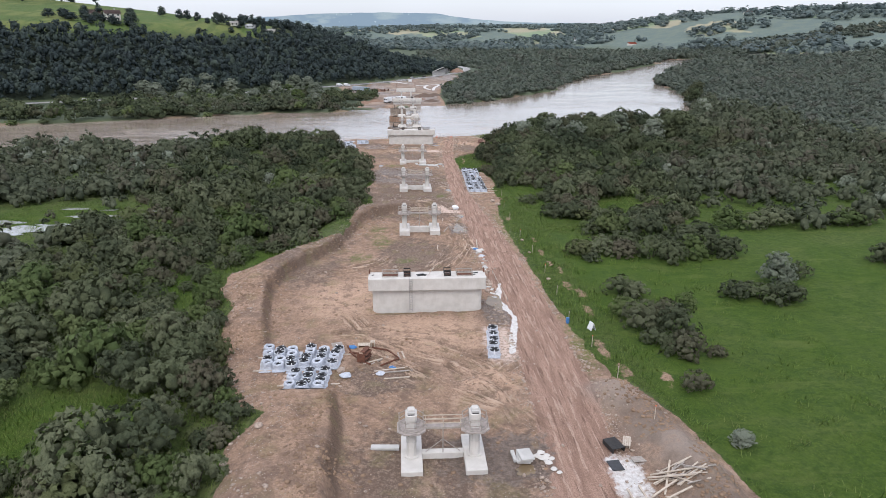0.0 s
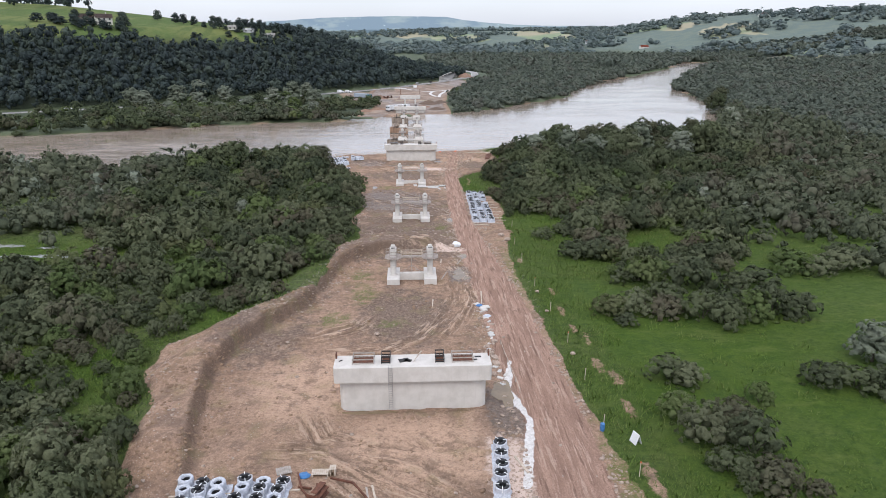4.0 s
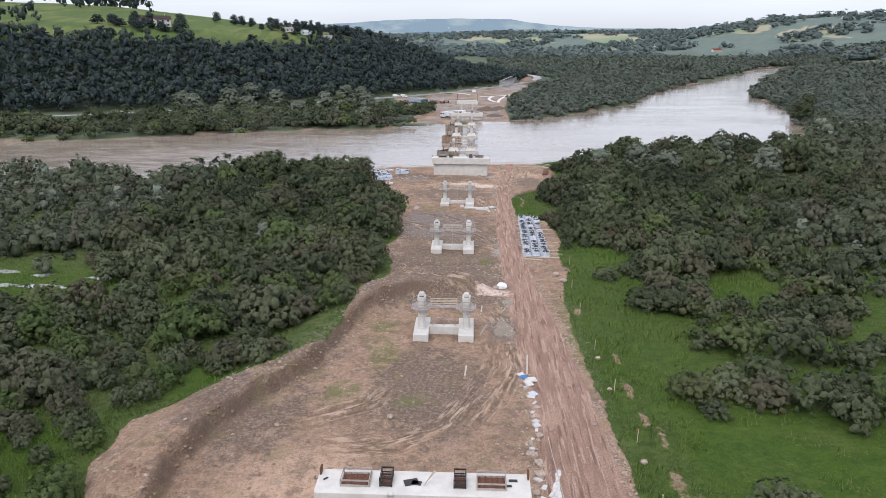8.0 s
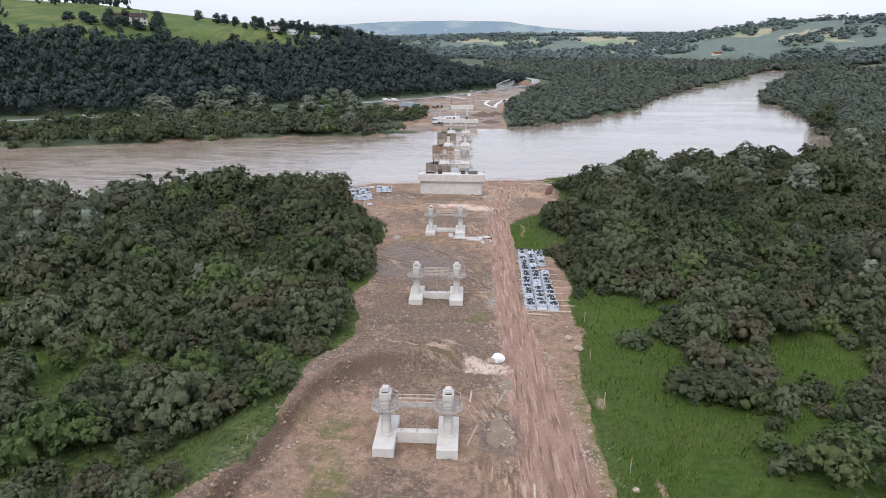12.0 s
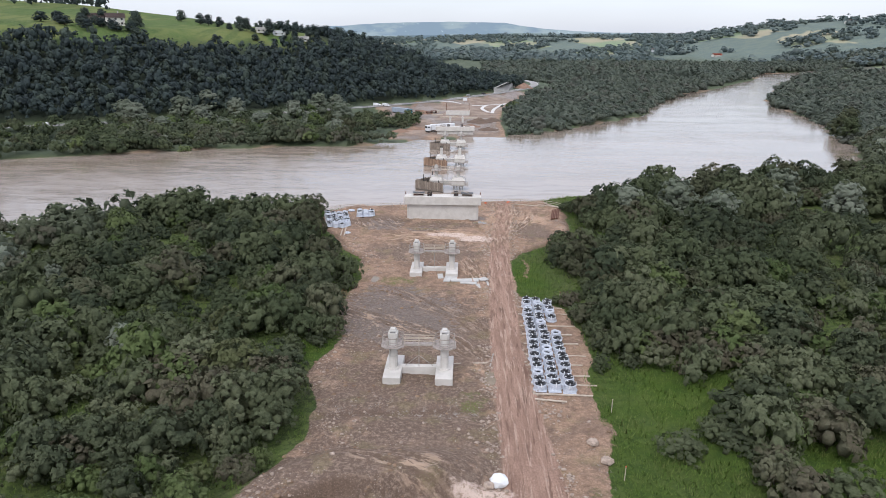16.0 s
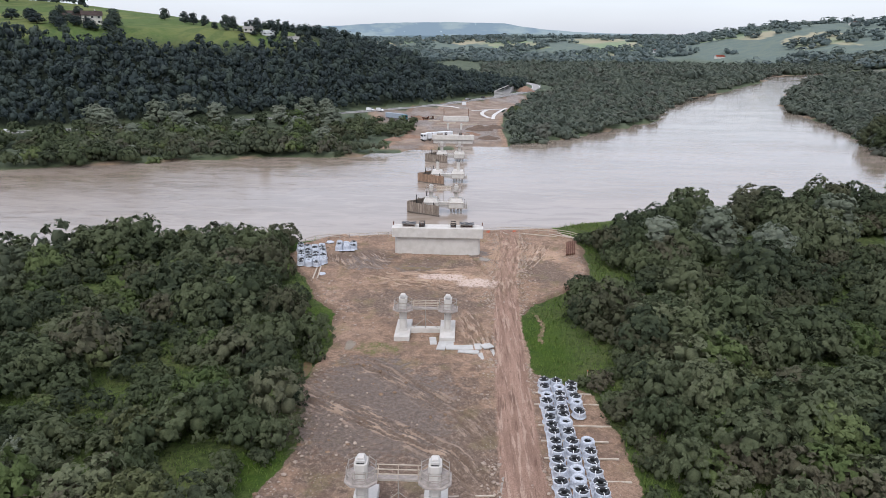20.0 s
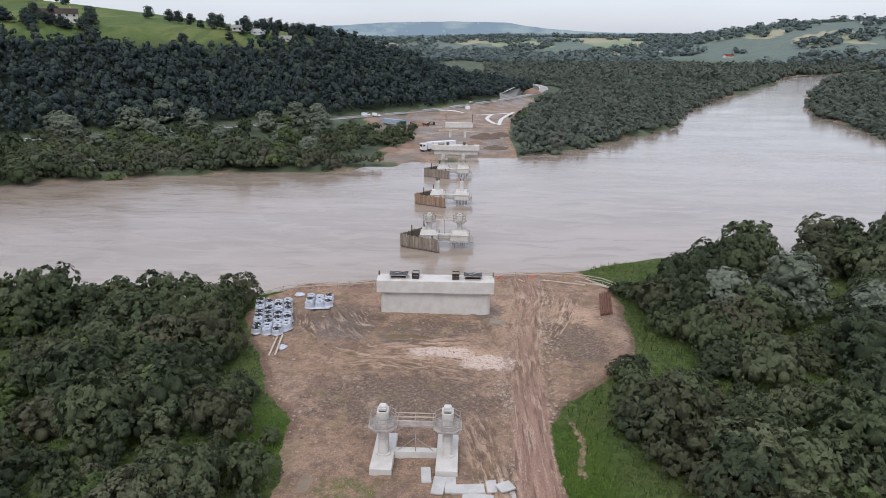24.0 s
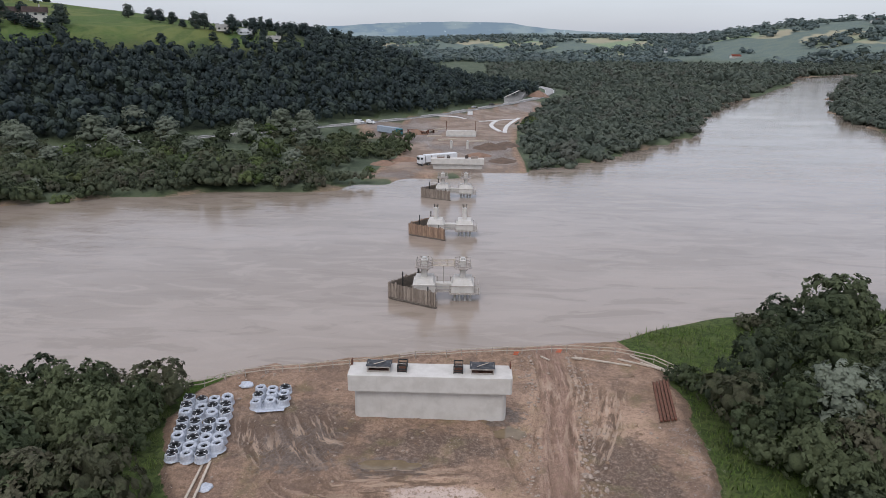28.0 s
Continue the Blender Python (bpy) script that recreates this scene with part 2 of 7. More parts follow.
def smooth(lo, hi, v):
    k = np.clip((v - lo) / (hi - lo), 0, 1)
    return k * k * (3 - 2 * k)


def line_distance(x, y, line, side=False):
    """Distance to a polyline; with side, also its sign (plus to the left of its direction)."""
    best, sign = np.full(np.shape(x), 1e9), np.ones(np.shape(x))
    for (ax, ay), (bx, by) in zip(line[:-1], line[1:]):
        dx, dy = bx - ax, by - ay
        k = np.clip(((x - ax) * dx + (y - ay) * dy) / (dx * dx + dy * dy), 0, 1)
        d = np.hypot(x - ax - k * dx, y - ay - k * dy)
        near = d < best
        best = np.where(near, d, best)
        sign = np.where(near, np.sign(dx * (y - ay) - dy * (x - ax) + 1e-9), sign)
    return (best, sign) if side else best


def inside(x, y, poly):
    hit = np.zeros(np.shape(x), bool)
    for (ax, ay), (bx, by) in zip(poly, np.roll(poly, -1, 0)):
        cross = ((ay > y) != (by > y)) & (x < (bx - ax) * (y - ay) / (by - ay + 1e-12) + ax)
        hit ^= cross
    return hit


def vnoise(x, y, size, seed=0):
    """Value noise on a lattice of that size, 0 to 1."""
    x, y = np.asarray(x, float) / size, np.asarray(y, float) / size
    ix, iy = np.floor(x).astype(np.int64), np.floor(y).astype(np.int64)
    fx, fy = x - ix, y - iy
    fx, fy = fx * fx * (3 - 2 * fx), fy * fy * (3 - 2 * fy)

    def lattice(i, j):
        h = (i * 374761393 + j * 668265263 + seed * 2147483647) & 0x7FFFFFFF
        h = ((h ^ (h >> 13)) * 1274126177) & 0x7FFFFFFF
        return ((h ^ (h >> 16)) & 0xFFFF) / 65535.0

    a = lattice(ix, iy) * (1 - fx) + lattice(ix + 1, iy) * fx
    b = lattice(ix, iy + 1) * (1 - fx) + lattice(ix + 1, iy + 1) * fx
    return a * (1 - fy) + b * fy


def fbm(x, y, size, seed=0, octaves=4):
    total, amp, norm = 0.0, 1.0, 0.0
    for o in range(octaves):
        total, norm = total + amp * vnoise(x, y, size / 2 ** o, seed + o), norm + amp
        amp *= 0.5
    return total / norm


BERM = np.array([(-24, -14), (-26.6, -1.5), (-27.9, 10), (-26.5, 19), (-18.5, 34), (-16, 46), (-14.2, 56), (-11, 62), (-6, 65.5), (8, 66.5)], float)
TRACKS = [np.array(t, float) for t in (
    ((8, 48), (8, 36), (5, 28), (1, 20), (-5, 16), (-16, 15)), ((9.6, 47), (9.4, 36), (6.8, 27), (2.6, 18.6)), ((-24, 17), (-17, 20), (-9, 25), (-6, 31)),
    ((-18, -9), (-11, -10), (-4, -15), (2, -19), (8, -28), (10, -37)), ((-12, -12), (-6, -19), (1, -26), (9, -32), (13, -40)), ((-14, 0), (-11, -7), (-6, -9), (3, -11), (11, -9)),
    ((-9, -9), (0, -13), (7, -20), (12, -30)), ((-3, -29), (2, -26), (7, -24), (13, -18)),
    ((-22, 181), (-19, 172), (-14, 165), (-10, 163), (-3, 163), (8, 160)), ((-18, 182), (-14, 173), (-9, 166), (-2, 167), (7, 168)), ((-20, 177), (-16, 168), (-14, 166), (-9, 169)),
    ((-15, 181), (-12, 174), (-6, 171)), ((15, 199), (15, 187), (13, 174), (12, 164), (12, 150)), ((19, 198), (19, 187), (17, 174), (16, 164), (15, 150)), ((24, 190), (21, 178), (17, 168)),
    ((8, 180), (10, 172), (12, 164)), ((-14, 158), (-8, 160), (0, 158), (9, 155)), ((6, 60), (9, 52), (11, 44)), ((-2, -6), (2, -12), (8, -15)), ((-20, 120), (-8, 112), (4, 104), (9, 96)),
    ((-10, 128), (-2, 120), (6, 112), (10, 104)), ((-9, 73), (0, 69), (8, 66)), ((6, 148), (8, 138), (10, 126)))]
PUDDLES = ((-6.4, -1.0, 3.4, 0.75), (11.6, 3.2, 1.3, 3.6), (-3.8, 169.6, 3.6, 1.0), (9.2, 50, 1.6, 3.4), (9.0, -44.2, 1.4, 1.0), (-16.2, 123.6, 0.9, 2.6), (-11.3, 132.2, 0.8, 1.9), (9.6, 176.5, 2.0, 1.2),
           (10.5, 62, 1.4, 1.6), (9.4, 92, 0.9, 2.2))


def track_frame(x, y):
    """The nearest wheel track: distance across it, with a sign, the way along it, how far from its end, and how clear of the next."""
    best, along, end = np.full(np.shape(x), 99.0), np.zeros(np.shape(x)), np.zeros(np.shape(x))
    second = np.full(np.shape(x), 99.0)
    for k, line in enumerate(TRACKS):
        way = 40.0 * k
        start, whole = way, np.sum(np.hypot(*np.diff(line, axis=0).T))
        own, own_along, own_end = np.full(np.shape(x), 99.0), np.zeros(np.shape(x)), np.zeros(np.shape(x))
        for (ax, ay), (bx, by) in zip(line[:-1], line[1:]):
            dx, dy = bx - ax, by - ay
            size = math.hypot(dx, dy)
            q = ((x - ax) * dx + (y - ay) * dy) / size
            c = ((y - ay) * dx - (x - ax) * dy) / size
            d = np.hypot(c, np.maximum(np.maximum(-q, q - size), 0))
            near = d < np.abs(own)
            own = np.where(near, np.where(c > 0, d, -d), own)
            own_along = np.where(near, way + np.clip(q, 0, size), own_along)
            run = way + q - start
            own_end = np.where(near, np.minimum(run, whole - run), own_end)
            way += size
        near = np.abs(own) < np.abs(best)
        second = np.where(near, np.abs(best), np.minimum(second, np.abs(own)))
        best, along, end = np.where(near, own, best), np.where(near, own_along, along), np.where(near, own_end, end)
    return best, along, end, second - np.abs(best)


def tracks(x, y):
    """Wheel ruts: depth, 0 to 1."""
    best, _, end, clear = track_frame(x, y)
    d = np.abs(np.abs(best + 0.5 * (fbm(x, y, 5, 15, 2) - 0.5)) - 0.95)
    return (np.exp(-(d / 0.32) ** 2) - 0.5 * np.exp(-((d - 0.6) / 0.28) ** 2)) * smooth(-0.5, 4, end) * smooth(0.0, 0.8, clear)


VERGE_HEAPS = ((24.8, 30.4, 1.1, 2.4), (25.2, 22.6, 1.0, 1.8), (26.3, 19.0, 1.1, 2.2), (25.6, 9.8, 1.5, 2.6), (25.1, 39.7, 0.9, 2.0), (22.0, 57.0, 1.2, 2.2), (22.9, 79.2, 1.6, 2.4), (27.2, 5.5, 1.4, 2.4), (26.6, -2.0, 1.3, 2.6), (31.0, -26.0, 1.4, 2.0), (24.6, -16.7, 1.6, 3.4), (26.0, -24.0, 1.4, 2.6))
HEAP = np.array([(26, -58), (26, -48), (24.5, -38), (22.5, -30)], float)


YARD = np.array([(-34, 336), (-25, 372), (-24, 408), (-34, 430), (-66, 452), (-46, 468), (-17, 502), (7, 548), (27, 586), (52, 640), (58, 612), (46, 560), (38, 515), (30, 470), (26, 430), (25, 349)], float)


def site_mask(x, y):
    """Metres inside the earthworks, negative outside."""
    w = 1.6 * (fbm(x, y, 9, 3) - 0.5) * 2
    d = np.minimum(x - edge_x(LEFT, y), edge_x(RIGHT, y) - x) + w
    d = np.minimum(d, 200.5 + 0.22 * (x + 14) * (x < 40) - y)
    far = y > 300
    yard = np.full(np.shape(x), -99.0)
    fx_, fy_ = x[far], y[far]
    e = line_distance(fx_, fy_, np.vstack((YARD, YARD[:1])))
    yard[far] = np.where(inside(fx_, fy_, YARD), e, -e) + w[far]
    return np.maximum(d, np.where(y > 300, yard, -99))


def river_depth(x, y):
    d = line_distance(x, y, RIVER)
    return np.where(inside(x, y, RIVER), d, -d)


def hill_height(x, y):
    d, s = line_distance(x, y, HIGHWAY, True)
    up = np.where(s > 0, d, 0) - 6
    fade = 1 - smooth(520, 880, y + 0.35 * x)
    h = np.where(up > 0, 0.40 * np.clip(up, 0, 128) + 0.12 * np.clip(up - 128, 0, 230), 0)
    return h * fade * smooth(0, 25, up + 12) * (1 - 0.03 * smooth(380, 500, y + 0.35 * x))


FOOT = np.array([(-40, 2600), (0, 2500), (10, 2050), (17, 1700), (28, 1330), (40, 1250), (90, 1250)], float)
RIDGE = np.array([(-60, 40), (-6, 48), (0, 58), (7, 60), (12, 60), (17, 64), (20, 84), (24, 103), (28, 106), (33, 104), (60, 110)], float)


def far_hills(x, y):
    """The wooded slopes beyond the river plain."""
    dist, az = np.hypot(x, y - 100), np.degrees(np.arctan2(x, np.maximum(y - 100, 1e-3)))
    foot = np.interp(az, FOOT[:, 0], FOOT[:, 1])
    k = smooth(0, 900, dist - foot)
    top = np.interp(az, RIDGE[:, 0], RIDGE[:, 1]) + 26 * (fbm(x, y, 500, 11) - 0.5)
    return np.where((y > 200) & (dist < 4400), k * top, 0)


def ground_height(x, y):
    x, y = np.asarray(x, float), np.asarray(y, float)
    site, river = site_mask(x, y), river_depth(x, y)
    wild = 0.5 * (fbm(x, y, 14, 5) - 0.5) - 0.15
    z = wild + (0 - wild) * smooth(-1.5, 1.0, site)
    near = (y < 215) & (np.abs(x) < 70)
    bd, bs = line_distance(x, y, BERM, True)
    out = np.where(bs > 0, bd, -bd)
    bank = 2.4 * smooth(-0.7, 0.9, out + 0.8 * (fbm(x, y, 3, 24, 2) - 0.5)) * smooth(10.0, 3.5, out) * smooth(-17, -8, y) * smooth(10, 3, x) * (y < 75)
    bank = bank + 2.3 * smooth(-11.4, -13.6, x + 0.08 * (y + 38) + 1.4 * (fbm(x, y, 5, 23, 2) - 0.5)) * smooth(-26, -31, y) * smooth(-28, -19, x) * (y > -75)
    z = z + np.where(near, bank + 2.3 * np.exp(-(line_distance(x, y, HEAP) / 3.0) ** 2) * (0.4 + 1.1 * fbm(x, y, 4, 17)), 0)
    for cx, cy, rx, ry in VERGE_HEAPS:
        z = z + np.where(near, 0.55 * np.exp(-((x - cx) / rx) ** 2 - ((y - cy) / ry) ** 2), 0)
    rim = np.exp(-((site - 1.6) / 1.3) ** 2) * smooth(140, 150, y) * (y < 192)
    z = z + np.where(near, 0.45 * rim * (0.5 + fbm(x, y, 3, 19)), 0)
    pud = np.zeros(np.shape(x))
    for cx, cy, rx, ry in PUDDLES:
        pud = np.maximum(pud, np.exp(-((x - cx) / (rx * 1.15)) ** 4 - ((y - cy) / (ry * 1.15)) ** 4))
    rut = np.zeros(np.shape(x))
    some = near & (site > -0.5)
    if np.any(some):
        rut[some] = tracks(x[some], y[some])
    z = z - np.where(near, 0.7 * np.exp(-((x - 0.5) / 11) ** 4 - ((y + 44) / 9) ** 4), 0)
    inpit = np.exp(-((x) / 9.8) ** 8 - ((y - 1.2) / 2.4) ** 8)
    z = z - 0.42 * inpit
    z = z - np.where(near, 0.35 * np.exp(-((y - 83 - 0.1 * x) / 1.6) ** 2) * (x > -12) * (x < 9), 0)
    z = z + np.where(near, (0.34 * (fbm(x, y, 2.2, 21, 3) - 0.5) * (1 - pud) + 0.16 * (vnoise(x, y, 0.8, 25) - 0.5) * (1 - pud) - 0.30 * rut * (1 - pud) - 0.20 * pud) * smooth(-1, 1, site) + 0.5 * (fbm(x, y, 6, 8, 3) - 0.5) * smooth(-2, 1.5, site) * smooth(-16, -22, x), 0)
    off = x - edge_x(ROAD, y)
    half = edge_x(ROADW, y) / 2
    onroad = smooth(half + 0.6, half - 0.3, np.abs(off)) * near
    ruts = np.sin((off + 0.35 * (fbm(x, y, 14, 33, 2) - 0.5) * 4) * 3.1) * (0.4 + 0.6 * vnoise(x, y, 6, 35))
    z = z + onroad * (0.06 * ruts + 0.12 - 0.04 * np.abs(off))
    z = np.where(river > -5, z + (-3.2 - z) * smooth(-3.5, 3.0, river), z)
    z = z - np.where((y > 330) & (y < 380) & (np.abs(x) < 40), 1.15 * (1 - smooth(358, 380, y)), 0)
    d, s = line_distance(x, y, HIGHWAY, True)
    z = np.where(river < -3, z + (3.0 - z) * smooth(24, 7, d) * (y > 60), z)
    z = z + hill_height(x, y) + far_hills(x, y)
    return z


def axis(dense_lo, dense_hi, step, lo, hi, grow):
    mid = list(np.arange(dense_lo, dense_hi + 1e-6, step))
    up, down, s = [], [], step
    v = mid[-1]
    while v < hi:
        s = min(s * grow, 160)
        v += s
        up.append(v)
    s, v = step, mid[0]
    while v > lo:
        s = min(s * grow, 160)
        v -= s
        down.append(v)
    return np.array(down[::-1] + mid + up)


def grid_mesh(name, xs, ys, height):
    gx, gy = np.meshgrid(xs, ys)
    gz = height(gx, gy)
    nx, ny = len(xs), len(ys)
    verts = np.stack((gx, gy, gz), -1).reshape(-1, 3)
    i = np.arange(nx * ny).reshape(ny, nx)
    quads = np.stack((i[:-1, :-1], i[:-1, 1:], i[1:, 1:], i[1:, :-1]), -1).reshape(-1, 4)
    return mesh_arrays(name, verts, quads), gx.ravel(), gy.ravel()


def mesh_arrays(name, verts, quads):
    me = bpy.data.meshes.new(name)
    me.vertices.add(len(verts))
    me.vertices.foreach_set("co", np.asarray(verts, np.float32).ravel())
    k = quads.shape[1]
    me.loops.add(quads.size)
    me.loops.foreach_set("vertex_index", np.asarray(quads, np.int32).ravel())
    me.polygons.add(len(quads))
    me.polygons.foreach_set("loop_start", np.arange(0, quads.size, k, dtype=np.int32))
    me.update(calc_edges=True)
    return me


def ground_material():
    k = Mat("earth_and_grass", 0.95, 0.0, 0.15)
    fine, mid, wide = k.noise(5.0, 5.0, 0.65), k.noise(0.6, 5.0, 0.6), k.noise(0.09, 4.0)
    grass = k.mix(k.step(mid, 0.35, 0.65), (0.062, 0.092, 0.026), (0.098, 0.130, 0.042))
    grass = k.mix(k.step(wide, 0.45, 0.65, 0.0, 0.6), grass, (0.130, 0.138, 0.058))
    grass = k.mix(k.step(fine, 0.55, 0.8, 0.0, 0.6), grass, (0.035, 0.055, 0.016))
    lush = k.mix(k.step(mid, 0.3, 0.7), (0.036, 0.073, 0.007), (0.052, 0.094, 0.011))
    lush = k.mix(k.step(wide, 0.4, 0.7, 0.0, 0.55), lush, (0.068, 0.100, 0.022))
    tuft = k.noise(1.4, 5.0, 0.7)
    lush = k.mix(k.step(tuft, 0.34, 0.56, 0.6, 0.0), lush, (0.024, 0.055, 0.010))
    lush = k.mix(k.step(k.noise(0.33, 5.0, 0.65), 0.42, 0.6, 0.0, 0.6), lush, (0.064, 0.104, 0.014))
    lush = k.mix(k.step(k.noise(0.5, 5.0, 0.7, None, (0.6, 1.5, 1.0)), 0.46, 0.36, 0.0, 0.7), lush, (0.026, 0.062, 0.010))
    lush = k.mix(k.step(fine, 0.52, 0.7, 0.0, 0.35), lush, (0.028, 0.064, 0.010))
    blade = k.noise(4.5, 5.0, 0.75, None, (1.0, 0.55, 1.0))
    lush = k.mix(k.step(blade, 0.52, 0.66, 0.0, 0.55), lush, (0.105, 0.150, 0.024))
    lush = k.mix(k.step(blade, 0.46, 0.36, 0.0, 0.6), lush, (0.018, 0.046, 0.007))
    lush = k.mix(k.step(k.noise(0.14, 5.0, 0.7, None, (0.5, 1.6, 1.0)), 0.54, 0.66, 0.0, 0.5), lush, (0.098, 0.128, 0.030))
    grass = k.mix(k.step(tuft, 0.40, 0.56, 0.7, 0.0), grass, (0.026, 0.040, 0.014))
    grass = k.mix(k.attr("lush"), grass, lush)
    lump, grit = k.noise(2.0, 6.0, 0.75), k.noise(6.5, 4.0, 0.75)
    earth = k.mix(k.step(mid, 0.35, 0.65), (0.372, 0.250, 0.174), (0.255, 0.168, 0.118))
    earth = k.mix(k.step(wide, 0.42, 0.62, 0.0, 0.75), earth, (0.385, 0.262, 0.190))
    earth = k.mix(k.step(k.noise(0.16, 5.0, 0.6), 0.52, 0.64, 0.0, 0.6), earth, (0.205, 0.141, 0.108))
    earth = k.mix(k.step(k.math("ADD", k.attr("tan"), k.math("MULTIPLY", k.math("SUBTRACT", mid, 0.5), 1.3)), 0.25, 0.75, 0.0, 0.85), earth, (0.54, 0.368, 0.262))
    earth = k.mix(k.step(k.math("ADD", k.attr("wet"), k.math("MULTIPLY", k.math("SUBTRACT", k.noise(0.45, 5.0, 0.65), 0.5), 1.6)), 0.3, 0.62, 0.0, 0.85), earth, k.mix(k.step(lump, 0.48, 0.58), (0.122, 0.090, 0.071), (0.215, 0.166, 0.134)))
    earth = k.mix(k.step(k.noise(0.3, 6.0, 0.7), 0.50, 0.60, 0.0, 0.65), earth, (0.185, 0.128, 0.096))
    earth = k.mix(k.step(k.noise(0.21, 6.0, 0.7, None, (1.0, 0.6, 1.0)), 0.56, 0.66, 0.0, 0.6), earth, (0.46, 0.325, 0.235))
    earth = k.mix(k.step(lump, 0.40, 0.53, 0.42, 0.0), earth, (0.130, 0.088, 0.063))
    earth = k.mix(k.step(lump, 0.54, 0.66, 0.0, 0.42), earth, (0.45, 0.315, 0.235))
    earth = k.mix(k.step(grit, 0.40, 0.50, 0.36, 0.0), earth, (0.115, 0.078, 0.058))
    earth = k.mix(k.step(grit, 0.58, 0.66, 0.0, 0.36), earth, (0.53, 0.395, 0.31))
    earth = k.mix(k.step(k.math("ADD", k.attr("dark_earth"), k.math("MULTIPLY", k.math("SUBTRACT", lump, 0.5), 1.8)), 0.40, 0.75, 0.0, 0.8), earth, k.mix(k.step(grit, 0.4, 0.6), (0.100, 0.069, 0.050), (0.175, 0.121, 0.087)))
    earth = k.mix(k.math("MULTIPLY", k.step(k.noise(0.25, 4.0), 0.52, 0.66, 0.0, 0.45), k.step(fine, 0.3, 0.6)), earth, (0.19, 0.165, 0.075))
    earth = k.mix(k.math("MULTIPLY", k.step(k.math("ADD", k.attr("moss"), k.math("MULTIPLY", k.math("SUBTRACT", mid, 0.5), 1.2)), 0.35, 0.7), k.step(fine, 0.62, 0.42)), earth, (0.125, 0.145, 0.045))
    peb = k.math("MULTIPLY", k.step(k.cells(2.6), 0.20, 0.08), k.math("ADD", k.step(k.noise(0.5, 3.0), 0.44, 0.64, 0.0, 0.9), k.attr("rim")))
    earth = k.mix(peb, earth, (0.47, 0.415, 0.36))
    earth = k.mix(k.step(k.cells(5.0), 0.14, 0.06, 0.0, 0.8), earth, (0.45, 0.38, 0.32))
    road = k.mix(k.step(k.noise(0.5, 5.0, 0.6, None, (1.6, 0.22, 1.0)), 0.35, 0.65), (0.395, 0.258, 0.196), (0.260, 0.164, 0.124))
    road = k.mix(k.step(k.noise(1.3, 4.0, 0.6, None, (1.5, 0.10, 1.0)), 0.53, 0.63, 0.0, 0.9), road, (0.47, 0.335, 0.262))
    road = k.mix(k.step(k.noise(1.6, 4.0, 0.6, None, (1.4, 0.09, 1.0)), 0.44, 0.36, 0.0, 0.75), road, (0.150, 0.092, 0.068))
    road = k.mix(k.step(grit, 0.40, 0.55, 0.5, 0.0), road, (0.145, 0.090, 0.068))
    road = k.mix(k.step(grit, 0.57, 0.7, 0.0, 0.5), road, (0.48, 0.36, 0.285))
    road = k.mix(k.math("MULTIPLY", k.step(k.cells(3.1), 0.2, 0.08), k.attr("rim")), road, (0.49, 0.37, 0.30))
    mud = k.mix(k.step(lump, 0.40, 0.6), (0.122, 0.094, 0.077), (0.232, 0.182, 0.150))
    mud = k.mix(k.step(grit, 0.42, 0.58, 0.45, 0.0), mud, (0.105, 0.073, 0.055))
    lay = k.t.nodes.new("ShaderNodeCombineXYZ")
    k.put(lay.inputs[0], k.attr("across"))
    k.put(lay.inputs[1], k.attr("along"))
    streak = k.noise(1.9, 4.0, 0.6, lay.outputs[0], (1.0, 0.14, 1.0))
    worn = k.attr("worn")
    jag = k.math("MULTIPLY", k.math("SUBTRACT", k.noise(0.9, 5.0, 0.65), 0.5), 0.9)
    c = k.mix(k.step(k.math("ADD", k.attr("dirt"), jag), 0.42, 0.58), grass, earth)
    c = k.mix(k.step(k.math("ADD", k.attr("road"), jag), 0.35, 0.7), c, road)
    mudf = k.step(k.math("ADD", k.attr("mud"), jag), 0.4, 0.65)
    c = k.mix(mudf, c, mud)
    c = k.mix(k.math("MULTIPLY", worn, k.step(streak, 0.47, 0.39, 0.0, 0.9)), c, (0.155, 0.107, 0.076))
    c = k.mix(k.math("MULTIPLY", worn, k.step(streak, 0.51, 0.59, 0.0, 0.85)), c, (0.48, 0.350, 0.255))
    c = k.mix(k.step(k.math("ADD", k.attr("pale"), jag), 0.32, 0.6), c, k.mix(k.step(lump, 0.40, 0.5), (0.34, 0.25, 0.19), (0.60, 0.475, 0.405)))
    c = k.mix(k.math("MULTIPLY", k.attr("rut"), k.step(grit, 0.3, 0.6, 1.0, 0.4)), c, (0.175, 0.121, 0.086))
    c = k.mix(k.step(k.math("ADD", k.attr("white"), k.math("MULTIPLY", jag, 0.8)), 0.42, 0.62), c, k.mix(k.step(lump, 0.4, 0.6), (0.55, 0.525, 0.50), (0.70, 0.68, 0.66)))
    field = k.mix(k.step(k.noise(0.02, 3.0), 0.45, 0.55), (0.070, 0.112, 0.031), (0.124, 0.146, 0.047))
    field = k.mix(k.step(k.noise(0.11, 3.0, 0.5, None, (1.0, 0.2, 1.0)), 0.5, 0.62, 0.0, 0.6), field, (0.05, 0.085, 0.026))
    rows = k.noise(0.5, 2.0, 0.5, None, (1.0, -0.75, 0.0))
    field = k.mix(k.step(rows, 0.45, 0.6, 0.0, 0.35), field, (0.13, 0.15, 0.06))
    # ground under the hillside forest painted near black, for the trees' shade
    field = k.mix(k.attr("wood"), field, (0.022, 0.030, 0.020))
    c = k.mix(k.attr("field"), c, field)
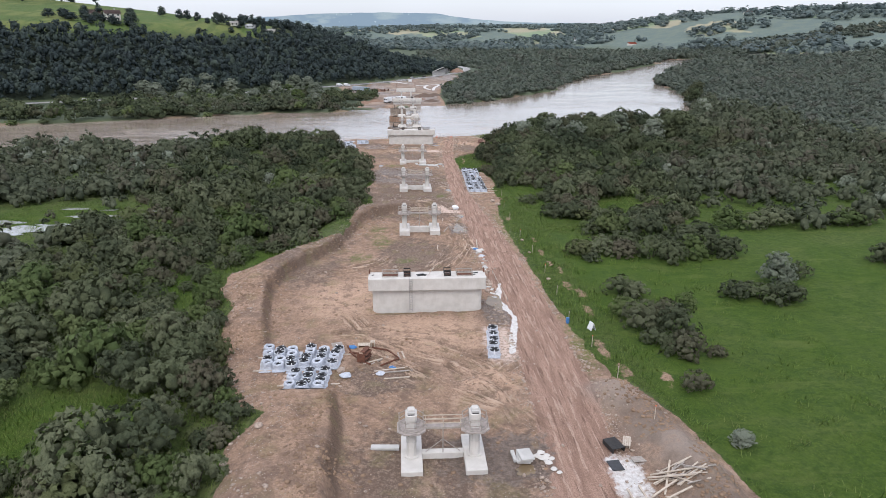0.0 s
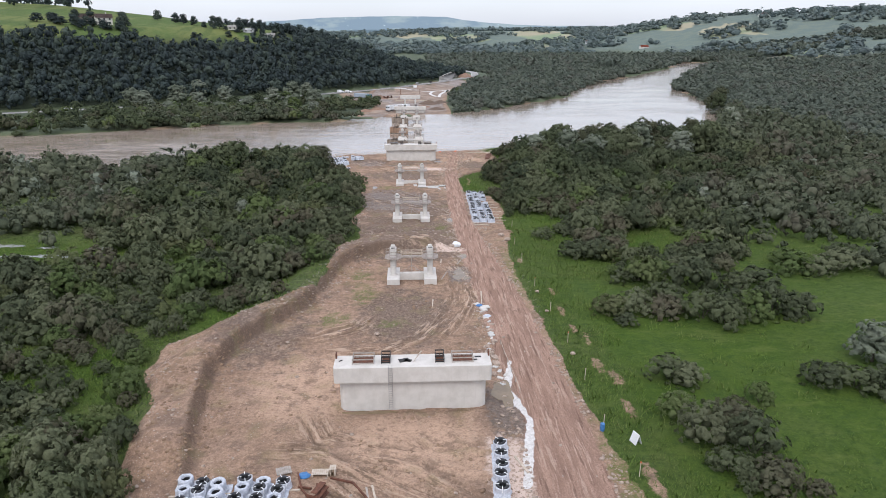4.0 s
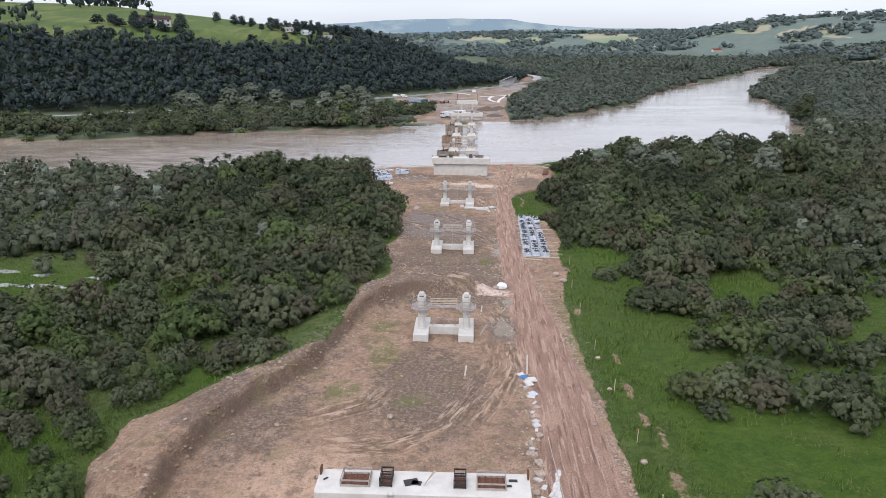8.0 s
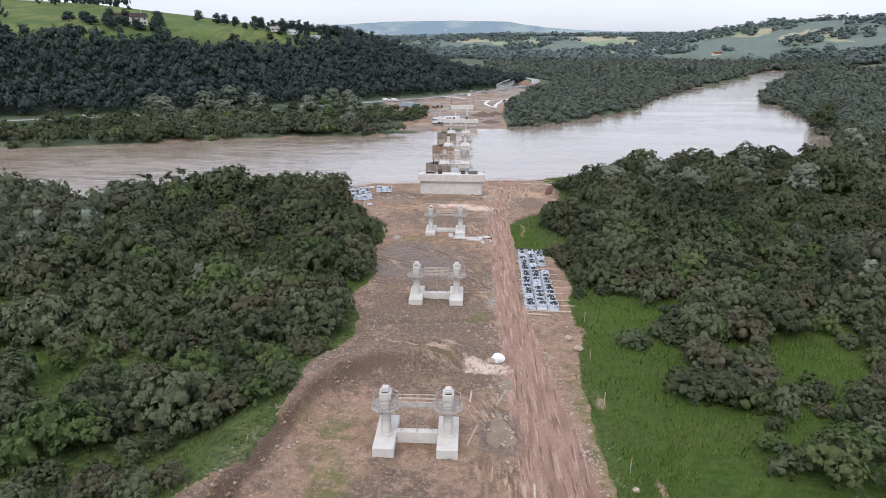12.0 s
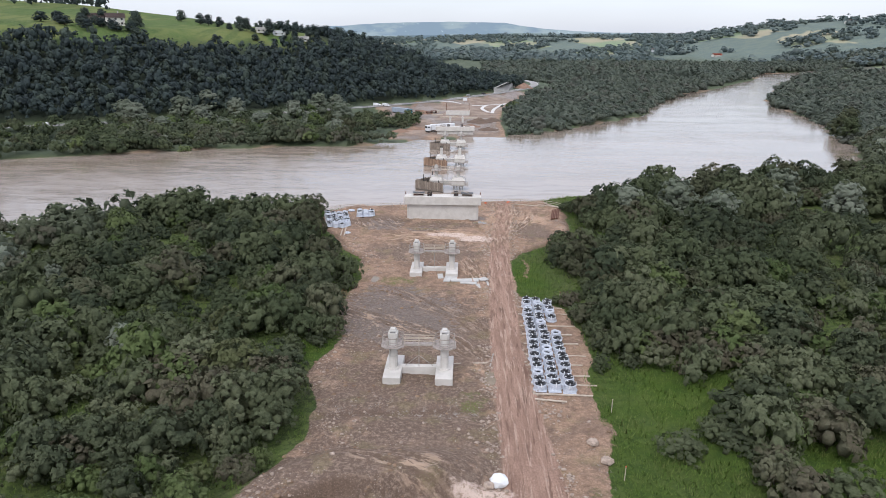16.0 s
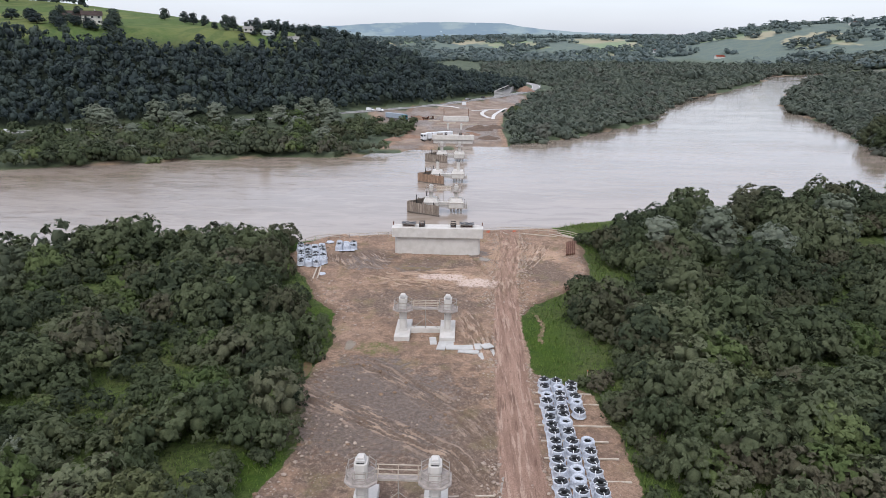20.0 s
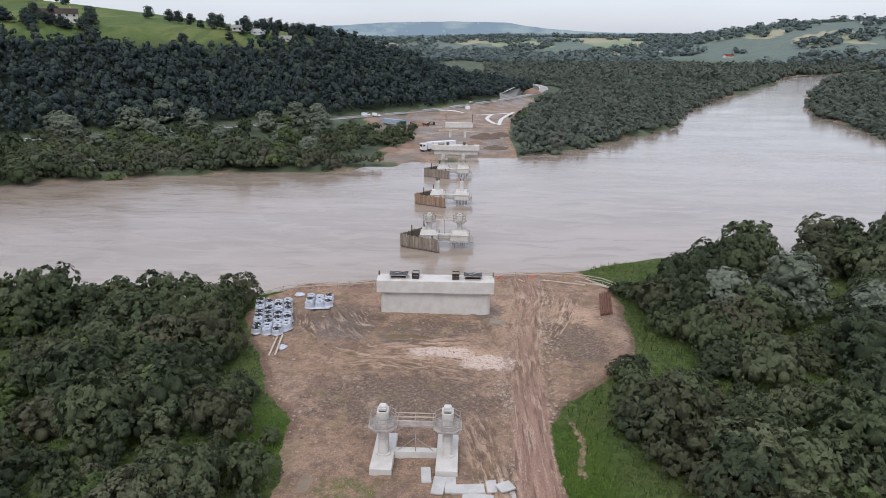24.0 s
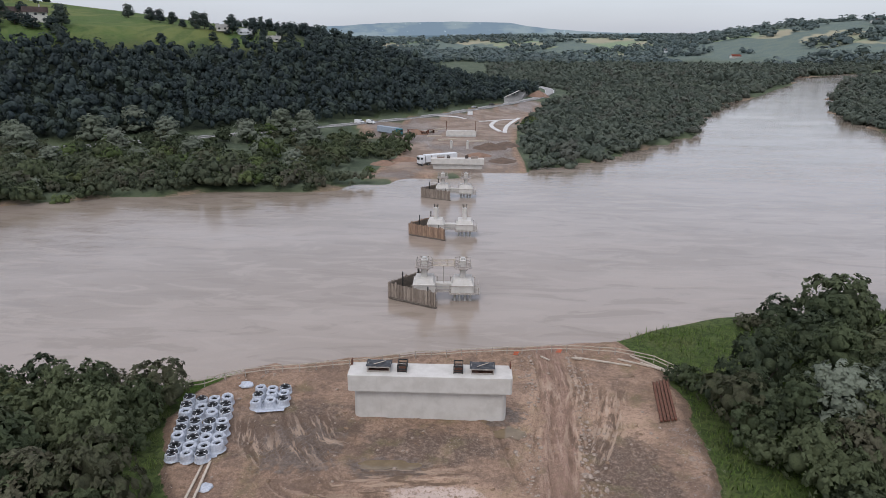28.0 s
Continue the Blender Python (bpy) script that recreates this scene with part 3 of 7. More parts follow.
    # far slopes: woods and meadows paled and blued, haze painted into their colour
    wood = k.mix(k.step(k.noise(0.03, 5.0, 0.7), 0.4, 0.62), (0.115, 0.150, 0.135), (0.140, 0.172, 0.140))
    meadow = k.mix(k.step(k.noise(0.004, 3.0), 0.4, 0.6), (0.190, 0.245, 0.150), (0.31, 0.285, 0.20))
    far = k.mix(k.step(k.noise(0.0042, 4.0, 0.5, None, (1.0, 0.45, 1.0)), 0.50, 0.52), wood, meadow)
    scrub = k.mix(k.step(k.noise(0.05, 5.0, 0.7), 0.4, 0.6), (0.060, 0.078, 0.050), (0.105, 0.125, 0.082))
    c = k.mix(k.math("MULTIPLY", k.attr("scrub"), k.math("SUBTRACT", 1.0, k.attr("dirt"))), c, scrub)
    c = k.mix(k.math("MULTIPLY", k.attr("yard"), k.step(mid, 0.2, 0.5)), c, k.mix(k.step(wide, 0.42, 0.6), (0.185, 0.150, 0.125), (0.29, 0.245, 0.21)))
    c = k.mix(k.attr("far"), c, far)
    k.color(c)
    h = k.math("ADD", k.math("ADD", k.math("MULTIPLY", grit, 0.35), k.math("MULTIPLY", lump, 0.8)), k.math("MULTIPLY", k.math("MULTIPLY", streak, worn), 0.8))
    k.rough(k.step(k.math("ADD", k.math("ADD", mudf, k.math("MULTIPLY", k.attr("wet"), 0.7)), k.math("MULTIPLY", worn, k.step(streak, 0.45, 0.6))), 0.3, 1.2, 0.95, 0.38))
    return k.bump(h, 1.0, 0.3).m


def ellipse_mask(x, y, cx, cy, rx, ry):
    return np.exp(-((x - cx) / rx) ** 4 - ((y - cy) / ry) ** 4)


def build_ground():
    xs = axis(-38, 34, 0.42, -4300, 4300, 1.12)
    ys = axis(-62, 204, 0.45, -1500, 4600, 1.09)
    me, x, y = grid_mesh("ground", xs, ys, ground_height)
    site, river = site_mask(x, y), river_depth(x, y)
    masks = {"dirt": smooth(-1.0, 1.0, site)}
    bank = smooth(-3.2, -1.2, river) * 0.75
    masks["dirt"] = np.maximum(masks["dirt"], bank)
    masks["dirt"] = np.maximum(masks["dirt"], 0.8 * np.exp(-(line_distance(x, y, HEAP) / 4) ** 4))
    for cx, cy, rx, ry in VERGE_HEAPS:
        masks["dirt"] = np.maximum(masks["dirt"], 0.62 * np.exp(-((x - cx) / rx) ** 2 - ((y - cy) / (1.7 * ry)) ** 2))
    masks["dirt"] = np.maximum(masks["dirt"], 0.6 * np.exp(-((x - 18.2 - 0.5 * np.sin(y * 0.5)) / 0.9) ** 2 - ((y - 140) / 9.0) ** 4))
    off = np.abs(x - edge_x(ROAD, y))
    masks["road"] = (1 - 0.4 * smooth(138, 160, y)) * smooth(1.2, -0.6, off - edge_x(ROADW, y) / 2) * (y < 203) * (y > -200)
    mud = np.zeros(len(x))
    for cx, cy, rx, ry in ((-5, 113, 13, 14), (-7, 116, 8, 16), (6, -42, 8, 6), (11, -2, 3, 9), (9, 50, 3, 7), (-4, 169, 6, 2.5), (9, 180, 3, 3), (-14, 172, 6, 6)):
        mud = np.maximum(mud, 0.66 * np.exp(-((x - cx) / rx) ** 4 - ((y - cy) / ry) ** 4))
    close = (np.abs(x) < 42) & (y < 205) & (y > -70)
    rut, across, along, end = np.zeros(len(x)), np.full(len(x), 20.0), np.zeros(len(x)), np.zeros(len(x))
    rut[close] = np.clip(tracks(x[close], y[close]), 0, 1)
    across[close], along[close], end[close], apart = track_frame(x[close], y[close])
    end[close] = np.minimum(end[close], 7.0 * apart)
    masks["across"], masks["along"] = np.clip(across, -20, 20), along
    masks["worn"] = smooth(3.0, 1.2, np.abs(across) + 1.6 * (fbm(x, y, 3, 43, 2) - 0.5)) * (0.35 + 0.65 * smooth(0.3, 0.6, fbm(x, y, 6, 27, 2))) * smooth(0, 6, end)
    yard = 0.75 * smooth(0, 4, site) * (y > 300) * smooth(0.35, 0.6, fbm(x, y, 22, 37))
    masks["mud"] = np.maximum(mud, yard)
    masks["yard"] = 0.75 * np.exp(-(line_distance(x, y, HEAP) / 3.6) ** 4) + 0.85 * smooth(1, 5, site) * (y > 335) * smooth(334, 350, y) * (0.6 + 0.4 * fbm(x, y, 15, 47, 2))
    masks["rut"] = 0.65 * rut
    masks["rim"] = np.exp(-((off - edge_x(ROADW, y) / 2 - 0.9) / 0.9) ** 2) * (y < 200) * (y > -90) + np.exp(-((site - 2.0) / 2.2) ** 2) * (x < 0) * (y < 80) * (y > -70)
    pale = np.zeros(len(x))
    for cx, cy, rx, ry in ((1.5, 164, 6, 2.2), (8, 161, 5, 3), (10, -14, 3, 8), (8, 66, 4, 2), (-18, -25, 3, 6)):
        pale = np.maximum(pale, 0.62 * np.exp(-((x - cx) / rx) ** 4 - ((y - cy) / ry) ** 4))
    masks["pale"] = pale
    bd, bs = line_distance(x, y, BERM, True)
    out = np.where(bs > 0, bd, -bd)
    # darker earth along bank faces, the scarp and parts of the site edge
    dark_earth = (0.5 + 0.6 * fbm(x, y, 4, 29)) * np.exp(-((out - 0.1) / 0.95) ** 2) * (y < 75) * (y > -16) * smooth(2, -8, x)
    dark_earth = np.maximum(dark_earth, 0.7 * np.exp(-((y - 83 - 0.1 * x) / 1.2) ** 2) * (np.abs(x) < 12))
    dark_earth = np.maximum(dark_earth, 0.75 * np.exp(-((site - 0.3) / 1.2) ** 2) * (y > 140) * (y < 200))
    dark_earth = np.maximum(dark_earth, 0.6 * np.exp(-((y - 176) / 4.0) ** 2) * (x < -8) * (x > -26))
    dark_earth = np.maximum(dark_earth, 0.55 * np.exp(-((x - 26) / 4.0) ** 4 - ((y - 160) / 5.0) ** 4))
    dark_earth = np.maximum(dark_earth, (0.45 + 0.6 * fbm(x, y, 4, 31, 2)) * np.exp(-((x + 0.08 * (y + 38) + 12.4 + 1.4 * (fbm(x, y, 5, 23, 2) - 0.5)) / 1.1) ** 2) * (y < -27) * (y > -75))
    tan, wet = np.zeros(len(x)), np.zeros(len(x))
    for cx, cy, rx, ry in ((0, -10, 13, 9), (-14, 6, 9, 12), (7, -26, 6, 6), (3, 74, 9, 4), (2, 164, 11, 4), (14, 180, 6, 14), (22, 178, 6, 8), (4, 96, 8, 4)):
        tan = np.maximum(tan, 0.95 * np.exp(-((x - cx) / rx) ** 2 - ((y - cy) / ry) ** 2))
    for cx, cy, rx, ry in ((0, -44, 15, 9), (0, 76, 16, 12), (-5, 115, 16, 15), (-5, 110, 14, 12), (-24, 24, 9, 14), (-22, 42, 7, 16), (-5, 86, 18, 14), (0, 66, 16, 9), (-12, 66, 8, 9), (0, 104, 16, 16), (-2, 30, 9, 14), (-16, 176, 9, 8), (0, 173, 9, 4), (-2, 150, 14, 9), (2, 102, 12, 8), (22, 168, 5, 10), (-10, 84, 8, 4), (-8, -24, 7, 5), (11.5, 1, 2, 4)):
        wet = np.maximum(wet, 0.95 * np.exp(-((x - cx) / rx) ** 2 - ((y - cy) / ry) ** 2))
    masks["tan"], masks["wet"] = tan, wet
    masks["dark_earth"] = dark_earth
    moss = np.zeros(len(x))
    for cx, cy, rx, ry in ((-9, 40, 4, 9), (-13, 28, 4, 5), (-4, 26, 4, 3), (-7, 131, 7, 3), (-10, 50, 4, 6), (7, 85, 3, 5), (20, 50, 2, 30), (22, -15, 3, 14), (19, 132, 4, 9)):
        moss = np.maximum(moss, 0.62 * np.exp(-((x - cx) / rx) ** 2 - ((y - cy) / ry) ** 2))
    masks["moss"] = moss
    white = np.zeros(len(x))
    strip = np.array([(13.6, 12), (12.2, 4), (13.8, -4), (12.4, -12), (11.4, -17)], float)
    white = 0.85 * np.exp(-(line_distance(x, y, strip) / (0.15 + 0.75 * fbm(x, y, 4, 39, 2))) ** 4)
    white = np.maximum(white, 0.62 * ellipse_mask(x, y, 19, -47, 2.6, 5.5))
    masks["white"] = white
    lush = 0.9 * smooth(24, 30, x) * smooth(60, 25, y) * (x < 260)
    lush = np.maximum(lush, smooth(18, 24, x) * smooth(115, 90, y) * 0.7)
    for cx, cy, rx, ry in ((-82, 63, 30, 15), (-28, 30, 10, 6), (18, 134, 4, 12), (36, 88, 10, 10), (54, 72, 12, 9), (-17, 140, 5, 8), (-16, 100, 3, 4), (-50, 10, 12, 10), (-44, -34, 12, 10), (-34, 186, 12, 5), (-16, 191, 8, 3)):
        lush = np.maximum(lush, np.exp(-((x - cx) / rx) ** 4 - ((y - cy) / ry) ** 4))
    masks["lush"] = np.clip(lush * (0.75 + 0.4 * fbm(x, y, 12, 41)), 0, 1) * (y < 260)
    d, s = line_distance(x, y, HIGHWAY, True)
    masks["field"] = np.where(s > 0, smooth(6, 14, d), 0) * (y < 900) * (y > 150)
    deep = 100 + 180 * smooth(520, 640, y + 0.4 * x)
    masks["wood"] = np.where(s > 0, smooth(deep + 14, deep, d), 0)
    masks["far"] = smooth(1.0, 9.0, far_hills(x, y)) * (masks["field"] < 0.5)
    masks["scrub"] = smooth(215, 260, y) * (masks["field"] < 0.5)
    for name, values in masks.items():
        at = me.attributes.new(name, "FLOAT", "POINT")
        at.data.foreach_set("value", np.asarray(values, np.float32))
    me.polygons.foreach_set("use_smooth", np.ones(len(me.polygons), bool))
    me.materials.append(ground_material())
    return tagged(new("ground", me), "muddy building site, grassy floodplain and wooded hills", "ground", kind="structure")


ground = build_ground()


def level(x, y):
    return float(ground_height(np.array([x]), np.array([y]))[0])


def water_material():
    """Brown water: smooth sheets between swirls of ripples that the current draws out."""
    k = Mat("silty_river_water", 0.12, 0.0, 0.5)
    swirl = k.noise(0.16, 5.0, 0.6, None, (0.42, 1.25, 1.0))
    swirl.node.inputs["Distortion"].default_value = 0.7
    broad = k.noise(0.02, 4.0, 0.6, None, (0.5, 1.2, 1.0))
    c = k.mix(k.step(k.noise(0.035, 4.0, 0.55, None, (0.35, 1.0, 1.0)), 0.4, 0.62), (0.248, 0.200, 0.158), (0.298, 0.245, 0.202))
    c = k.mix(k.step(swirl, 0.50, 0.62, 0.0, 0.55), c, (0.330, 0.275, 0.228))
    c = k.mix(k.step(swirl, 0.46, 0.36, 0.0, 0.5), c, (0.205, 0.162, 0.122))
    k.color(c)
    k.rough(k.math("ADD", k.step(swirl, 0.42, 0.62, 0.05, 0.13), k.step(broad, 0.4, 0.6, 0.0, 0.05)))
    ripple = k.noise(0.45, 5.0, 0.65, None, (0.7, 1.0, 1.0))
    rough = k.step(broad, 0.35, 0.6, 0.35, 1.0)
    h = k.math("ADD", k.math("MULTIPLY", k.math("ADD", ripple, k.math("MULTIPLY", swirl, 1.2)), rough), k.math("MULTIPLY", k.noise(1.7, 3.0), 0.14))
    return k.bump(h, 0.22, 0.35).m


M_WATER = water_material()
wxs, wys = np.linspace(-900, 1300, 12), np.linspace(60, 1500, 12)
wme, _, _ = grid_mesh("water", wxs, wys, lambda x, y: np.full(np.shape(x), WATER_Z))
wme.materials.append(M_WATER)
tagged(new("water", wme), "wide silty brown river with a smooth surface", "river", kind="structure")


def puddle(cx, cy, rx, ry):
    bm = bmesh.new()
    ring = []
    for i in range(56):
        a = 2 * math.pi * i / 56
        r = 1.05 + 0.2 * math.sin(3 * a + cx) + 0.14 * math.sin(5 * a + cy) + 0.09 * math.sin(9 * a + cx * 2)
        ring.append(bm.verts.new((cx + rx * r * math.cos(a), cy + ry * r * math.sin(a), 0)))
    bm.faces.new(ring)
    me = bpy.data.meshes.new("puddle")
    bm.to_mesh(me)
    bm.free()
    me.materials.append(M_PUDDLE)
    ob = new("puddle", me)
    ob.location.z = level(cx, cy) + 0.07
    return tagged(ob, "shallow brown puddle on muddy ground", "puddle", "puddles", "structure")


M_PUDDLE = plain("puddle_water", (0.20, 0.145, 0.085), (0.15, 0.108, 0.062), 0.6, 0.06, 0.0, 0.02, 4.0, 0.5)
for spot in PUDDLES:
    puddle(*spot)


# ---- hazy mountains on the horizon ----
def mountains(name, radius, profile, c1, c2, seed):
    bm = bmesh.new()
    prev = None
    for i in range(161):
        az = -42 + 90 * i / 160
        h = np.interp(az, [p[0] for p in profile], [p[1] for p in profile]) + 9 * (float(fbm(np.array([az * 10.0]), np.array([seed * 7.0]), 14, seed, 4)[0]) - 0.5)
        x, y = radius * math.sin(radians(az)), 100 + radius * math.cos(radians(az))
        col = [bm.verts.new((x, y, z)) for z in (-30, h * 0.5, h)]
        if prev:
            for j in range(2):
                bm.faces.new((prev[j], col[j], col[j + 1], prev[j + 1]))
        prev = col
    me = bpy.data.meshes.new(name)
    bm.to_mesh(me)
    bm.free()
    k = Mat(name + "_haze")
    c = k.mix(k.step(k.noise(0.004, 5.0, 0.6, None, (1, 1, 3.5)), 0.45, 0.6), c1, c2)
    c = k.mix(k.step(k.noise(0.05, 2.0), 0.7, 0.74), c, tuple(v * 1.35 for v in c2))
    # distance haze painted as an even blue glow; the ridges take no light
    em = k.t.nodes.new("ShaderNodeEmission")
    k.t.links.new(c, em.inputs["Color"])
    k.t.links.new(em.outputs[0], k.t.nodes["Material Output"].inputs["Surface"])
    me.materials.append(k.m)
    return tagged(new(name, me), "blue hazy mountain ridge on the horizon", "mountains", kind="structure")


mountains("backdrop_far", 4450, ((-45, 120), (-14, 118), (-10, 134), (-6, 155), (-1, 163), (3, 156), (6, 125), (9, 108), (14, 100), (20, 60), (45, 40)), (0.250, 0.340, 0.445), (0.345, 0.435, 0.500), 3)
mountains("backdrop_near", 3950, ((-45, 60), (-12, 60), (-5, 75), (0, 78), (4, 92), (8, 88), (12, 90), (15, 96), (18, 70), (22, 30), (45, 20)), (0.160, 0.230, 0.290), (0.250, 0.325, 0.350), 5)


# ---- building blocks ----
def thing(name, label, category, m=None, group="", kind=""):
    ob = new(name)
    ob.empty_display_size = 0.3
    if m is not None:
        ob.matrix_world = m
    return tagged(ob, label, category, group, kind)


def part(name, bm, material, parent, label=""):
    me = bpy.data.meshes.new(name)
    bm.to_mesh(me)
    bm.free()
    me.materials.append(material)
    ob = new(name, me)
    ob.parent = parent
    return tagged(ob, label)


def shared(name, me, parent, m=None):
    """One more object on a mesh that exists."""
    ob = new(name, me)
    ob.parent = parent
    if m is not None:
        ob.matrix_local = m
    return ob


def box(bm, c, s, bevel=0.0, m=None):
    made = bmesh.ops.create_cube(bm, size=1.0)["verts"]
    mat = (m or Matrix()) @ Matrix.Translation(c) @ Matrix.Diagonal((*s, 1))
    bmesh.ops.transform(bm, matrix=mat, verts=made)
    if bevel:
        edges = list({e for v in made for e in v.link_edges})
        bmesh.ops.bevel(bm, geom=edges, offset=bevel, segments=1, affect="EDGES", profile=0.5)
    return bm


def boxed(c, s, bevel=0.0, m=None):
    return box(bmesh.new(), c, s, bevel, m)


def rod(bm, a, b, r=0.03, sides=5):
    a, b = Vector(a), Vector(b)
    d = b - a
    made = bmesh.ops.create_cone(bm, cap_ends=True, segments=sides, radius1=r, radius2=r, depth=d.length)["verts"]
    bmesh.ops.transform(bm, matrix=Matrix.Translation((a + b) / 2) @ d.to_track_quat("Z", "Y").to_matrix().to_4x4(), verts=made)
    return bm


def plank(bm, a, b, w=0.2, h=0.05):
    a, b = Vector(a), Vector(b)
    d = b - a
    made = bmesh.ops.create_cube(bm, size=1.0)["verts"]
    bmesh.ops.transform(bm, matrix=Matrix.Translation((a + b) / 2) @ d.to_track_quat("X", "Z").to_matrix().to_4x4() @ Matrix.Diagonal((d.length, w, h, 1)), verts=made)
    return bm


def prism(bm, outline, z0, z1, bevel=0.0):
    """An upright body over an outline of (x, y)."""
    low = [bm.verts.new((x, y, z0)) for x, y in outline]
    top = [bm.verts.new((x, y, z1)) for x, y in outline]
    n = len(outline)
    faces = [bm.faces.new(low[::-1]), bm.faces.new(top)]
    for i in range(n):
        faces.append(bm.faces.new((low[i], low[(i + 1) % n], top[(i + 1) % n], top[i])))
    if bevel:
        bmesh.ops.bevel(bm, geom=list(faces[1].edges), offset=bevel, segments=1, affect="EDGES", profile=0.5)
    return bm


def lathe(bm, profile, sides=14, m=None):
    rings = []
    for r, z in profile:
        rings.append([bm.verts.new((m or Matrix()) @ Vector((r * math.cos(2 * math.pi * i / sides), r * math.sin(2 * math.pi * i / sides), z))) for i in range(sides)])
    for lo, hi in zip(rings[:-1], rings[1:]):
        for i in range(sides):
            bm.faces.new((lo[i], lo[(i + 1) % sides], hi[(i + 1) % sides], hi[i]))
    return bm


# ---- plants ----
def icosahedron():
    g = (1 + 5 ** 0.5) / 2
    v = np.array([(-1, g, 0), (1, g, 0), (-1, -g, 0), (1, -g, 0), (0, -1, g), (0, 1, g), (0, -1, -g), (0, 1, -g), (g, 0, -1), (g, 0, 1), (-g, 0, -1), (-g, 0, 1)], float)
    v /= np.linalg.norm(v[0])
    d = np.linalg.norm(v[:, None] - v[None], axis=2)
    tri = []
    for i in range(12):
        for j in range(i + 1, 12):
            for k in range(j + 1, 12):
                if max(d[i, j], d[j, k], d[i, k]) < 1.2:
                    out = np.dot(np.cross(v[j] - v[i], v[k] - v[i]), v[i]) > 0
                    tri.append((i, j, k) if out else (i, k, j))
    return v, np.array(tri)


ICO = icosahedron()


def crown(rng, top, lobes, puffs, leaves, puff, leaf, base=0.05, spread=0.68, flat=0.95, core=0.74, skirt=0.0):
    """A crown one metre in radius: lobes that carry many small puffs of leaf sprays over a rough core.
    Returns vertices, triangles and the leaves' soft normals."""
    cv, cq = ICO
    centres, radii = [], []
    for i in range(lobes):
        a, q = 2.4 * i + rng.uniform(-0.6, 0.6), math.sqrt((i + 0.3) / lobes) * spread
        r = rng.uniform(0.29, 0.44) * (1.15 if i == 0 else 1.0)
        z = max(base + r * 0.45, (top - r * flat) * (1 - rng.uniform(0.2, 0.85) * (q / spread) ** 1.5))
        if i >= lobes * (1 - skirt):
            z = max(base + r * 0.25, rng.uniform(0.1, 0.5) * top)
            q = rng.uniform(0.75, 1.0) * spread
        centres.append((q * math.cos(a), q * math.sin(a), z))
        radii.append(r)
    centres, radii = np.array(centres), np.array(radii)
    squash = np.array((1, 1, flat))
    verts, tris, norms, n = [], [], [], 0
    for c, r in zip(centres, radii):
        v = cv * (r * core) * rng.uniform(0.8, 1.1, (len(cv), 1)) * squash + c
        verts.append(v)
        norms.append(cv)
        tris.append(cq + n)
        n += len(v)
    # puffs sit where a lobe shows, not where it runs into another
    tries = puffs * 6
    pick = rng.choice(lobes, tries, p=radii ** 2 / np.sum(radii ** 2))
    d = rng.normal(size=(tries, 3))
    d[:, 2] = np.where(d[:, 2] < -0.7, -d[:, 2], d[:, 2])
    d /= np.linalg.norm(d, axis=1, keepdims=True)
    p = centres[pick] + d * radii[pick, None] * rng.uniform(0.82, 1.15, (tries, 1)) * squash
    deep = np.min(np.linalg.norm((p[:, None] - centres[None]) / squash, axis=2) / radii[None], axis=1)
    good = np.argsort(deep < 0.84, kind="stable")[:puffs]
    p, d = p[good], d[good]
    rp = puff * rng.uniform(0.6, 1.35, (puffs, 1))
    # leaf sprays over each puff
    m = puffs * leaves
    pp, dd, rr = np.repeat(p, leaves, 0), np.repeat(d, leaves, 0), np.repeat(rp, leaves, 0)
    e = dd * 0.9 + rng.normal(size=(m, 3)) * 0.7 + np.array((0, 0, 0.25))
    e /= np.linalg.norm(e, axis=1, keepdims=True)
    at = pp + e * rr * rng.uniform(0.6, 1.1, (m, 1)) * np.array((1, 1, 0.85))
    soft = e * 0.5 + dd * 0.8 + np.array((0, 0, 0.15)) + rng.normal(size=(m, 3)) * 0.1
    soft /= np.linalg.norm(soft, axis=1, keepdims=True)
    nrm = soft + rng.normal(size=(m, 3)) * 0.3
    nrm /= np.linalg.norm(nrm, axis=1, keepdims=True)
    t = np.cross(nrm, rng.normal(size=(m, 3)))
    t /= np.linalg.norm(t, axis=1, keepdims=True) + 1e-9
    b = np.cross(nrm, t)
    s = leaf * rng.uniform(0.6, 1.3, (m, 1))
    corners = np.stack((at + t * s, at + (b * 0.75 - t * 0.5) * s * rng.uniform(0.7, 1.1, (m, 1)), at - (b * 0.75 + t * 0.5) * s * rng.uniform(0.7, 1.1, (m, 1))), 1)
    verts.append(corners.reshape(-1, 3))
    norms.append(np.repeat(soft, 3, 0))
    tris.append(np.arange(m * 3).reshape(-1, 3) + n)
    v = np.vstack(verts)
    v[:, 2] = np.maximum(v[:, 2], 0.04)
    return v, np.vstack(tris), np.vstack(norms)


def soften(me, normals):
    """Shade the leaves by the crown's soft normals, not by each leaf's own face."""
    at = me.attributes.new("custom_normal", "FLOAT_VECTOR", "POINT")
    at.data.foreach_set("vector", np.asarray(normals, np.float32).ravel())


